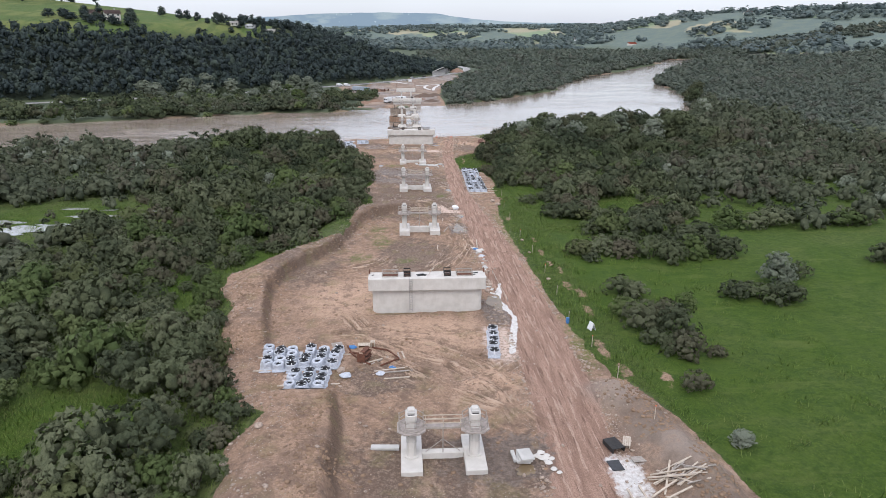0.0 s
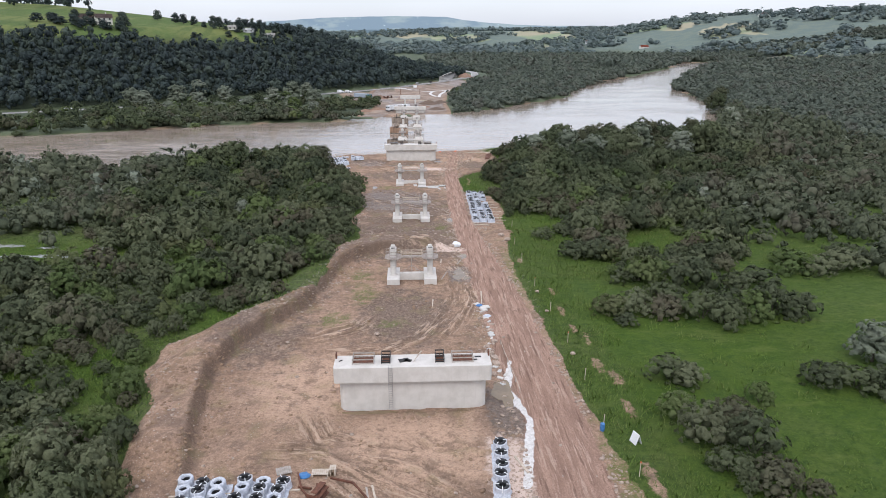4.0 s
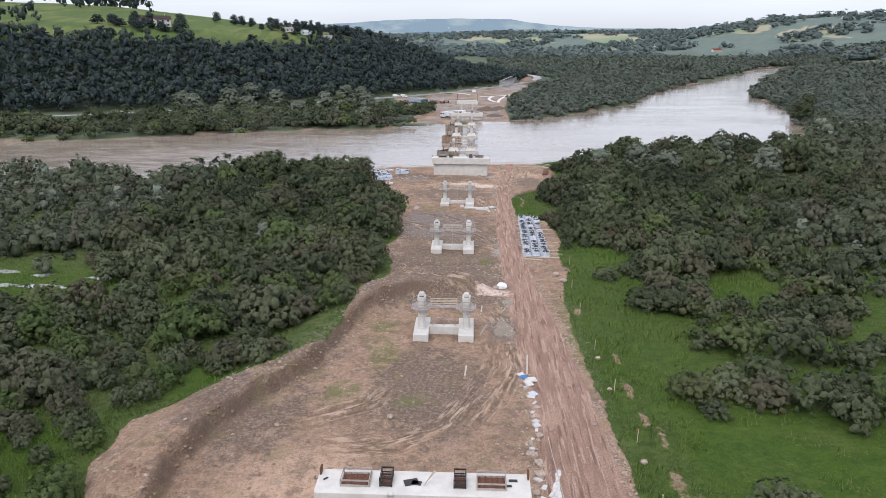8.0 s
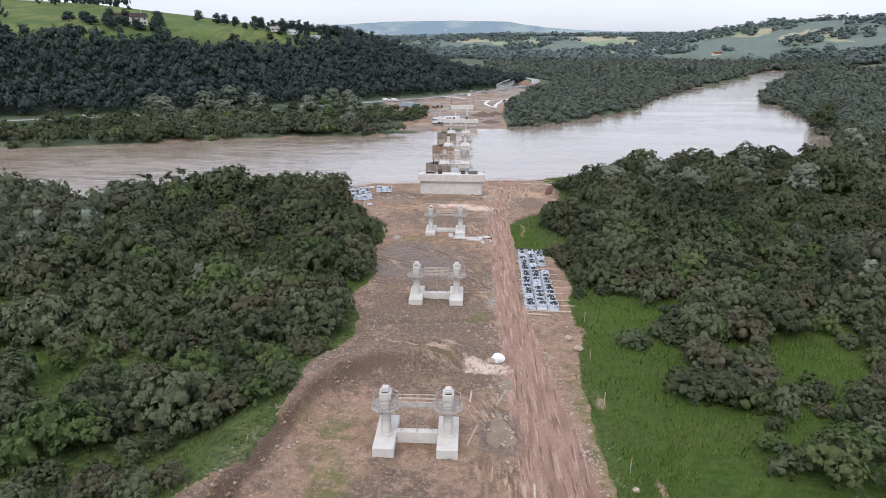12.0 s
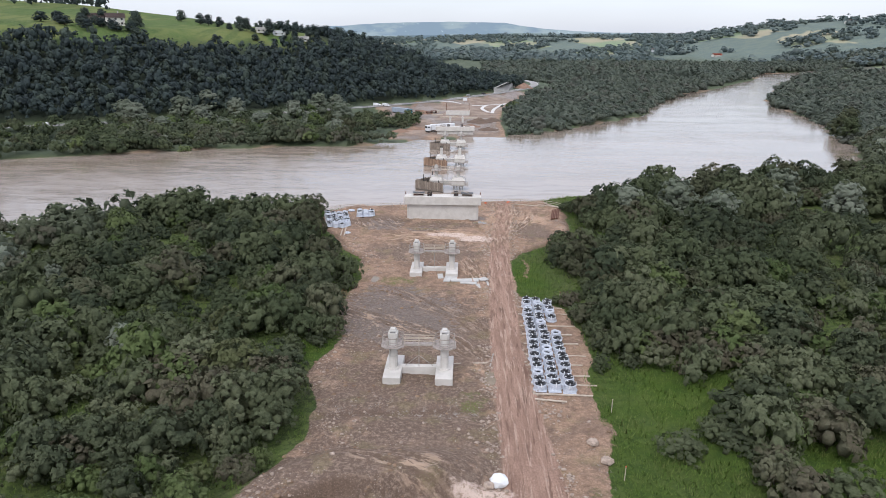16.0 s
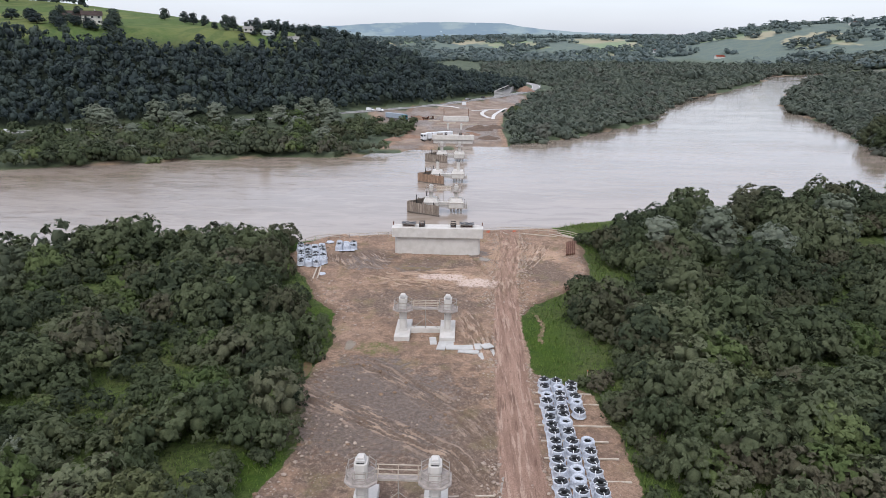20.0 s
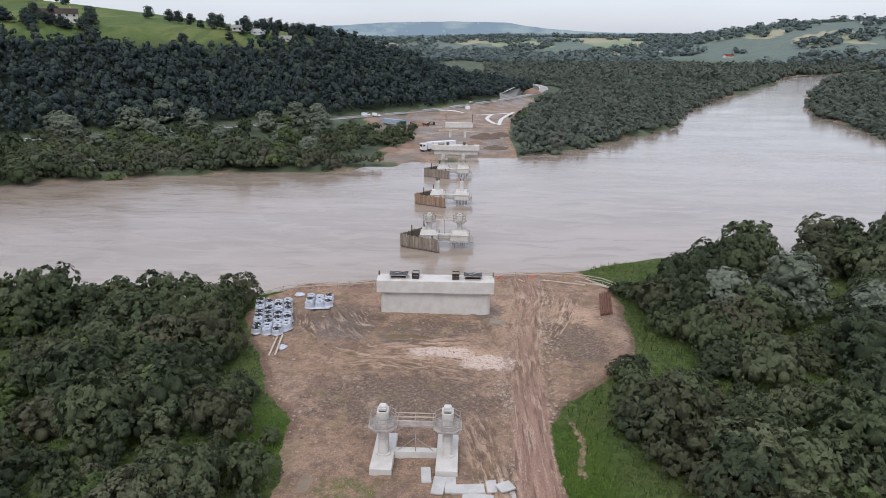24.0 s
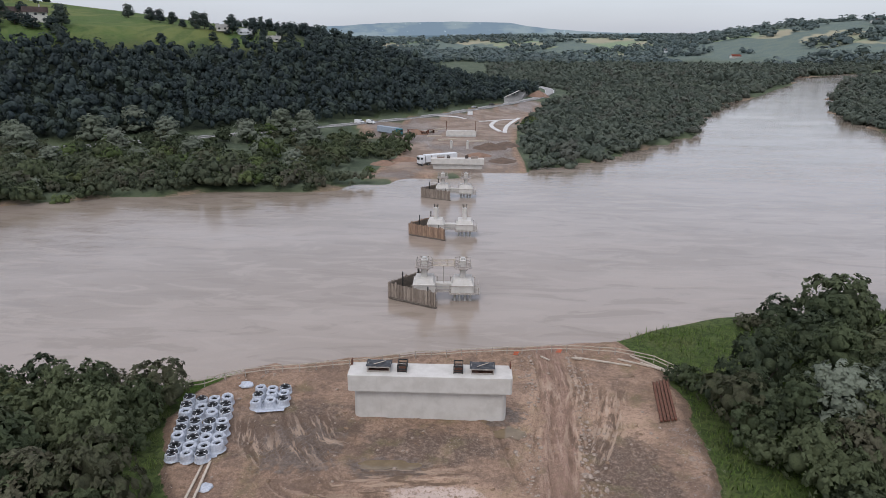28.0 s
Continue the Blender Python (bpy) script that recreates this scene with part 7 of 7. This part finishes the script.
stuff("brushwood", "cut grey branches and twigs lying on the earth", "branches", twig_shapes(), np.stack((tx, ty, ground_height(tx, ty), rng.uniform(0, 6.28, len(tx)), np.full(len(tx), 0.55), np.full(len(tx), 0.55), rng.integers(0, 5, len(tx))), 1), M_TIMBER_GREY)

# pools in the western clearing
# pale base colour painted for the bright sky that the pools mirror
M_POOL = plain("still_pool_water", (0.40, 0.41, 0.40), (0.30, 0.31, 0.30), 0.5, 0.04, 0.0, 0.01, 3.0, 0.6)
for k, (cx, cy, rx, ry) in enumerate(((-97, 52, 9, 4.5), (-87, 57, 5, 2.2), (-90, 74, 3.4, 1.4), (-77, 66, 4.5, 1.2), (-68, 71, 2.6, 1.0), (-80, 72, 2.0, 0.8), (-85, 66, 3.0, 1.0), (-104, 60, 6, 3))):
    bm = bmesh.new()
    bm.faces.new([bm.verts.new((cx + rx * (1 + 0.35 * math.sin(3 * a + k) + 0.2 * math.sin(7 * a + 2 * k)) * math.cos(a), cy + ry * (1 + 0.3 * math.sin(2 * a + k) + 0.2 * math.sin(6 * a)) * math.sin(a), 0)) for a in [2 * math.pi * i / 40 for i in range(40)]])
    me = bpy.data.meshes.new("pool")
    bm.to_mesh(me)
    bm.free()
    me.materials.append(M_POOL)
    ob = new("pool", me)
    ob.location.z = float(np.max(ground_height(cx + rx * np.cos(np.linspace(0, 6, 9)) * 0.8, cy + ry * np.sin(np.linspace(0, 6, 9)) * 0.8))) + 0.02
    tagged(ob, "shallow still pool in the marshy clearing", "pool", "marsh pools", "structure")


# ---- far bank: highway, yard, vehicles, last piers ----
def ribbon(name, line, width, lift, material, label, category, offset=0.0, zed=None):
    pts = []
    for (ax, ay), (bx, by) in zip(line[:-1], line[1:]):
        k = max(1, int(math.hypot(bx - ax, by - ay) / 6))
        pts += [(ax + (bx - ax) * i / k, ay + (by - ay) * i / k) for i in range(k)]
    pts.append(tuple(line[-1]))
    pts = np.array(pts)
    for _ in range(6):
        pts[1:-1] = (pts[:-2] + 2 * pts[1:-1] + pts[2:]) / 4
    d = np.gradient(pts, axis=0)
    d /= np.linalg.norm(d, axis=1, keepdims=True)
    nrm = np.stack((-d[:, 1], d[:, 0]), 1)
    bm = bmesh.new()
    rows = []
    for p, q in zip(pts, nrm):
        row = []
        for s in (-0.5, 0.5):
            x, y = p + q * (offset + s * width)
            row.append(bm.verts.new((x, y, (zed if zed is not None else level(x, y)) + lift)))
        rows.append(row)
    for r0, r1 in zip(rows[:-1], rows[1:]):
        bm.faces.new((r0[0], r1[0], r1[1], r0[1]))
    bmesh.ops.recalc_face_normals(bm, faces=bm.faces[:])
    ext = bmesh.ops.extrude_face_region(bm, geom=bm.faces[:])["geom"]
    bmesh.ops.translate(bm, verts=[g for g in ext if isinstance(g, bmesh.types.BMVert)], vec=(0, 0, -0.4))
    me = bpy.data.meshes.new(name)
    bm.to_mesh(me)
    bm.free()
    me.materials.append(material)
    return tagged(new(name, me), label, category, kind="structure")


ribbon("road", HIGHWAY, 7.5, 0.25, M_ASPHALT, "pale grey asphalt highway along the foot of the hill", "road", 0.0, 3.0)
for o in (-3.4, 3.4):
    ribbon("road_line", HIGHWAY, 0.28, 0.26, M_WHITE, "white edge line of the highway", "road marking", o, 3.0)
rail_line = HIGHWAY[2:13]
root = thing("guard_rail", "grey steel guard rail along the highway", "guard rail", Matrix())
for (ax, ay), (bx, by) in zip(rail_line[:-1], rail_line[1:]):
    d = Vector((bx - ax, by - ay)).normalized()
    s = Vector((d.y, -d.x)) * 4.4
    part("beam", plank(bmesh.new(), (ax + s.x, ay + s.y, 3.85), (bx + s.x, by + s.y, 3.85), 0.08, 0.35), M_STEEL, root)
    for k in (0.15, 0.5, 0.85):
        px_, py_ = ax + (bx - ax) * k + s.x, ay + (by - ay) * k + s.y
        part("post", boxed((px_, py_, 3.35), (0.12, 0.12, 1.1)), M_STEEL, root)

M_PALE = plain("white_gravel", (0.66, 0.64, 0.62), (0.56, 0.54, 0.52), 0.4, 0.95)
for line in (((2, 498), (10, 508), (20, 512), (31, 520)), ((20, 511), (15, 492), (16, 474), (20, 460)), ((34, 527), (28, 503), (23, 478), (22, 455)), ((-14, 506), (-4, 503), (6, 506))):
    ribbon("pale_track", np.array(line, float), 2.2, 0.25, M_PALE, "pale gravel track across the far building yard", "track")


def truck(name, x, y, z, turn, cab_mat, box_mat, label, trailer=13.6):
    root = thing(name, label, "truck", Matrix.Translation((x, y, z)) @ Matrix.Rotation(turn, 4, "Z"), "trucks on the far bank")
    body = part("trailer", boxed((trailer / 2 + 2.6, 0, 2.6), (trailer, 2.5, 2.7), 0.06), box_mat, root)
    part("chassis", boxed((trailer / 2 + 2.6, 0, 1.12), (trailer - 0.6, 1.2, 0.25)), M_DARK, body)
    bm = bmesh.new()
    prism(bm, [(-0.1, -1.2), (2.2, -1.2), (2.2, 1.2), (-0.1, 1.2)], 0.9, 3.7, 0.15)
    cab = part("cab", bm, cab_mat, root)
    part("windscreen", boxed((-0.1, 0, 2.75), (0.06, 2.1, 0.9)), M_GLASS, cab)
    for sy in (-1, 1):
        part("side_window", boxed((0.75, 1.2 * sy, 2.75), (0.9, 0.05, 0.7)), M_GLASS, cab)
    part("bumper", boxed((-0.12, 0, 0.75), (0.2, 2.4, 0.5), 0.05), M_DARK, cab)
    for px_ in (0.9, 3.6, trailer - 1.2, trailer, trailer + 1.2):
        for sy in (-1.05, 1.05):
            wheel = part("wheel", lathe(bmesh.new(), ((0.05, -0.15), (0.5, -0.15), (0.5, 0.15), (0.05, 0.15)), 14, Matrix.Translation((px_, sy, 0.5)) @ Matrix.Rotation(radians(90), 4, "X")), M_RUBBER, root)
            part("rim", lathe(bmesh.new(), ((0.02, -0.17), (0.28, -0.17), (0.28, 0.17), (0.02, 0.17)), 10, Matrix.Translation((px_, sy, 0.5)) @ Matrix.Rotation(radians(90), 4, "X")), M_STEEL, wheel)
    return root


truck("articulated_truck", -14.6, 361.6, level(-12, 364), radians(32), M_WHITE, M_WHITE, "white articulated truck parked behind the wall pier")
truck("articulated_truck", -28.5, 437.0, level(-30, 440), radians(138), M_TEAL, M_GREYBLUE, "grey curtain-sided truck with a teal cab")


def van(x, y, turn, mat, label, name="van", z=None):
    root = thing(name, label, name, Matrix.Translation((x, y, level(x, y) if z is None else z)) @ Matrix.Rotation(turn, 4, "Z"), "vehicles on the far bank")
    bm = bmesh.new()
    side = [(0, 0.4), (0.1, 1.0), (1.0, 1.15), (1.7, 1.95), (5.2, 2.05), (5.3, 0.4)] if name == "van" else [(0, 0.35), (0.05, 0.8), (1.2, 0.95), (1.9, 1.45), (3.4, 1.45), (4.2, 0.95), (4.4, 0.4)]
    l = [bm.verts.new((a, -0.95, b)) for a, b in side]
    r = [bm.verts.new((a, 0.95, b)) for a, b in side]
    bm.faces.new(l)
    bm.faces.new(r[::-1])
    for i in range(len(side)):
        j = (i + 1) % len(side)
        bm.faces.new((l[j], l[i], r[i], r[j]))
    bmesh.ops.bevel(bm, geom=bm.edges[:], offset=0.08, segments=1, affect="EDGES", profile=0.5)
    body = part("body", bm, mat, root)
    part("windscreen", plank(bmesh.new(), (1.12, 0, 1.32), (1.62, 0, 1.86), 1.5, 0.05) if name == "van" else plank(bmesh.new(), (1.3, 0, 1.08), (1.82, 0, 1.44), 1.5, 0.05), M_GLASS, body)
    for px_ in (0.9, 4.2 if name == "van" else 3.5):
        for sy in (-0.9, 0.9):
            part("wheel", lathe(bmesh.new(), ((0.04, -0.1), (0.33, -0.1), (0.33, 0.1), (0.04, 0.1)), 12, Matrix.Translation((px_, sy, 0.33)) @ Matrix.Rotation(radians(90), 4, "X")), M_RUBBER, root)
    return root


van(-50.0, 462.0, 2.7, M_WHITE, "white van parked beside the highway")
van(-44.5, 461.0, 2.5, M_WHITE, "white van at the edge of the yard")
van(-197.0, 342.2, radians(210), M_WHITE, "white car driving along the highway", "car", 3.26)
van(8.0, 556.0, radians(240), M_STEEL, "grey car on the highway", "car", 3.26)
van(20.0, 576.0, radians(240), M_DARK, "dark car on the highway", "car", 3.26)
column_pier(0.05, 401.0, -3.2, "pair of pale concrete columns on the far bank", PIERS, 1.12, 6.6, False, False, False)
root = thing("abutment", "low pale concrete abutment with steel masts", "abutment", Matrix.Translation((0.2, 441, -1.1)))
part("breast_wall", boxed((0, 0, 1.6), (14.6, 2.0, 4.4), 0.05), M_CONC, root)
part("bearing_shelf", boxed((0, -1.4, 0.6), (14.0, 1.0, 2.4), 0.05), M_CONC_OLD, root)
for sx in (-1, 1):
    part("wing_wall", boxed((sx * 7.1, 3.4, 1.6), (0.6, 5.6, 4.2), 0.05), M_CONC, root)
    part("mast", boxed((sx * 7.0, -0.6, 5.4), (0.3, 0.3, 6.0)), M_RUST, root, "rusty steel mast")

# retaining wall beside the highway bend
root = thing("retaining_wall", "grey concrete retaining wall beside the highway bend", "retaining wall", Matrix())
bm = bmesh.new()
v = [bm.verts.new(p) for p in ((28, 597, 2.5), (40, 612, 2.5), (50, 668, 2.5), (50, 668, 9.5), (40, 622, 10.0), (28, 600, 6.5))]
bm.faces.new(v)
bmesh.ops.solidify(bm, geom=bm.faces[:], thickness=1.2)
part("wall_face", bm, M_CONC_OLD, root)
part("parapet", plank(bmesh.new(), (28, 600, 6.6), (40, 622, 10.1), 0.5, 0.4), M_CONC, root)


def mound(x, y, rx, ry, h, mat, label, seed):
    bm = bmesh.new()
    rs = random.Random(seed)
    n, rings = 22, []
    for j, k in enumerate((1.0, 0.8, 0.55, 0.3, 0.08)):
        hz = h * (1 - k) ** 0.8
        rings.append([bm.verts.new((x + rx * k * math.cos(2 * math.pi * i / n) * (1 + rs.uniform(-0.1, 0.1)), y + ry * k * math.sin(2 * math.pi * i / n) * (1 + rs.uniform(-0.1, 0.1)),
                                    level(x, y) - 0.3 + hz + rs.uniform(-0.08, 0.08) * h)) for i in range(n)])
    for lo, hi in zip(rings[:-1], rings[1:]):
        for i in range(n):
            bm.faces.new((lo[i], lo[(i + 1) % n], hi[(i + 1) % n], hi[i]))
    bm.faces.new(rings[-1])
    return loose("earth_mound", bm, mat, label, "mound", "earth mounds")


M_SOIL = plain("dark_soil", (0.15, 0.105, 0.08), (0.11, 0.08, 0.06), 0.5, 0.95, 0.0, 0.5, 4.0)
M_CLAY = plain("red_brown_clay", (0.27, 0.17, 0.12), (0.20, 0.13, 0.095), 0.5, 0.95, 0.0, 0.5, 4.0)
for n, (x, y, rx, ry, h, mat) in enumerate(((13, 402, 8, 7, 2.8, M_SOIL), (21, 412, 6, 8, 2.0, M_SOIL), (-22, 448, 7, 5, 2.6, M_CLAY), (-28, 365, 6, 5, 2.0, M_CLAY), (58, 662, 9, 14, 5.0, M_CLAY), (17, 372, 6, 5, 1.6, M_SOIL), (-20, 372, 7, 4, 1.4, M_CLAY), (8, 382, 6, 4, 1.6, M_CLAY))):
    mound(x, y, rx, ry, h, mat, "heap of bare brown earth in the far yard", n)
for x0, y0, x1, y1 in ((-22, 452, -8, 470), (-24, 446, -12, 456), (-10, 424, 0, 430), (3, 420, 12, 424), (-16, 438, -9, 440)):
    bearer(x0, y0, x1, y1, 0.9, 0.6, M_TIMBER, "long pale beam stored in the far yard")
for x, y in ((-18, 446), (-15, 452), (-25, 452)):
    crate(x, y, 3.0, 2.4, 1.6, M_RUST, "rust-red stack of formwork in the far yard", 0.4, "formwork_stack")
root = thing("site_sign", "small white site sign board on posts", "sign", Matrix.Translation((4.5, 512, level(4.5, 512))))
part("board", boxed((0, 0, 2.6), (3.0, 0.12, 2.0), 0.02), M_WHITE, root)
for sx in (-1, 1):
    part("post", rod(bmesh.new(), (sx * 1.1, 0.1, 0), (sx * 1.1, 0.1, 2.8), 0.08), M_STEEL, root)

# ---- houses on the hill ----
def house(x, y, w, d, h, turn, wall_mat, roof_mat, label, rows=2):
    z = level(x, y) - 0.6
    root = thing("house", label, "house", Matrix.Translation((x, y, z)) @ Matrix.Rotation(turn, 4, "Z"), "houses on the hills")
    wall = part("wall", boxed((0, 0, h / 2), (w, d, h), 0.02), wall_mat, root)
    bm = bmesh.new()
    e, r = 0.7, d * 0.36
    v = [bm.verts.new(p) for p in ((-w / 2 - e, -d / 2 - e, h - 0.25), (w / 2 + e, -d / 2 - e, h - 0.25), (w / 2 + e, d / 2 + e, h - 0.25), (-w / 2 - e, d / 2 + e, h - 0.25), (-w / 2 - e, 0, h + r), (w / 2 + e, 0, h + r))]
    for f in ((0, 1, 5, 4), (2, 3, 4, 5)):
        bm.faces.new([v[i] for i in f])
    bmesh.ops.solidify(bm, geom=bm.faces[:], thickness=0.25)
    roof = part("roof", bm, roof_mat, root)
    bm = bmesh.new()
    for sx in (-1, 1):
        bm.faces.new([bm.verts.new(p) for p in ((sx * w / 2, -d / 2, h - 0.02), (sx * w / 2, d / 2, h - 0.02), (sx * w / 2, 0, h + r - 0.3))])
    part("gable", bm, wall_mat, root)
    part("chimney", boxed((w * 0.2, 0.6, h + r + 0.3), (0.7, 0.7, 1.8)), M_CONC_OLD, roof)
    n = max(2, int(w / 3.4))
    for row in range(rows):
        for i in range(n):
            win = part("window", boxed((-w / 2 + w * (i + 0.5) / n, -d / 2 - 0.02, 1.7 + 2.8 * row), (1.3, 0.08, 1.3)), M_GLASS, root, "dark glazed window")
            part("sill", boxed((-w / 2 + w * (i + 0.5) / n, -d / 2 - 0.08, 0.98 + 2.8 * row), (1.5, 0.16, 0.1)), M_WHITE, win)
    return root
house(-237, 500, 11.5, 8, 5.6, 0.55, M_PLASTER, M_ROOF, "cream two-storey house with a brown gable roof")
house(-256, 512, 10, 7, 4.0, 0.4, M_TIMBER_GREY, M_ROOF, "grey wooden barn behind the cream house", 1)
house(-152, 556, 7, 5, 2.4, 0.2, M_PLASTER, M_CONC_OLD, "low pale house at the field edge", 1)
house(-139, 560, 9, 5, 2.2, 0.1, M_WHITE, M_WHITE, "low white shed at the field edge", 1)
house(-122, 564, 8, 5, 2.2, 0.1, M_PLASTER, M_CONC_OLD, "low pale house among ridge trees", 1)
house(620, 1800, 22, 12, 5.0, 0.2, M_PLASTER, M_REDROOF, "white farmhouse with a red roof on the far slope", 1)
house(560, 2150, 20, 12, 6.0, 0.4, M_WHITE, M_REDROOF, "white farmhouse on the far valley side", 1)
house(240, 2250, 20, 12, 6.0, 0.4, M_WHITE, M_ROOF, "small white house beyond the river plain", 1)
house(980, 1900, 22, 12, 6.0, 0.1, M_PLASTER, M_ROOF, "pale farmhouse high on the far slope", 1)
OAKS = [tree_base(i, M_FOREST, "ridge_tree", "dark broadleaf tree standing on the field edge", "trees on the field edge") for i in range(3)]
for n, (x, y, w, h) in enumerate(((-156, 548, 2.6, 1.5), (-147, 550, 2.8, 1.4), (-134, 553, 2.8, 1.5), (-127, 556, 2.6, 1.6), (-116, 558, 3.0, 1.8), (-272, 492, 5.0, 3.0), (-265, 480, 5.4, 3.2), (-258, 474, 5.0, 2.8), (-247, 476, 4.6, 2.6), (-241, 470, 5.0, 2.6), (-226, 478, 4.6, 2.6), (-218, 482, 5.0, 3.0), (-212, 476, 4.6, 2.6), (-280, 484, 5.2, 3.0), (-206, 470, 4.4, 2.4), (-222, 498, 5.5, 4.6), (-217, 490, 4.5, 4.0), (-246, 490, 4.0, 2.6), (-238, 482, 4.5, 2.4), (-230, 480, 4.0, 2.6), (-252, 484, 4.5, 3.2), (-166, 548, 4.6, 4.6), (-162, 552, 4.2, 4.4), (-146, 556, 4.4, 4.6), (-134, 560, 3.8, 4.2), (-128, 562, 3.0, 4.8), (-118, 566, 3.8, 3.8),
                                  (-112, 566, 4.0, 4.0), (-196, 566, 4.2, 3.8), (-204, 570, 4.0, 3.6), (-186, 562, 3.6, 3.4), (-222, 578, 4.4, 4.0), (-252, 512, 4.4, 3.8), (-262, 508, 4.4, 4.0), (-173, 545, 2.8, 2.4), (-150, 532, 3.0, 2.2), (-170, 505, 3.2, 2.4))):
    grow(OAKS[n % 3], x, y, w, h, n * 1.1)
settle()
for n, (x, y, w, h) in enumerate(((29, 449, 2.2, 1.2), (32, 458, 2.4, 1.4), (34, 468, 2.2, 1.2), (36, 478, 2.4, 1.3), (40, 500, 2.6, 1.4), (38, 490, 2.4, 1.3), (-134, 336, 2.4, 2.2), (-73, 366, 2.2, 2.2), (-31, 347, 1.6, 0.9))):
    grow(GREENS[n % 2], x, y, w, h, n * 1.9)
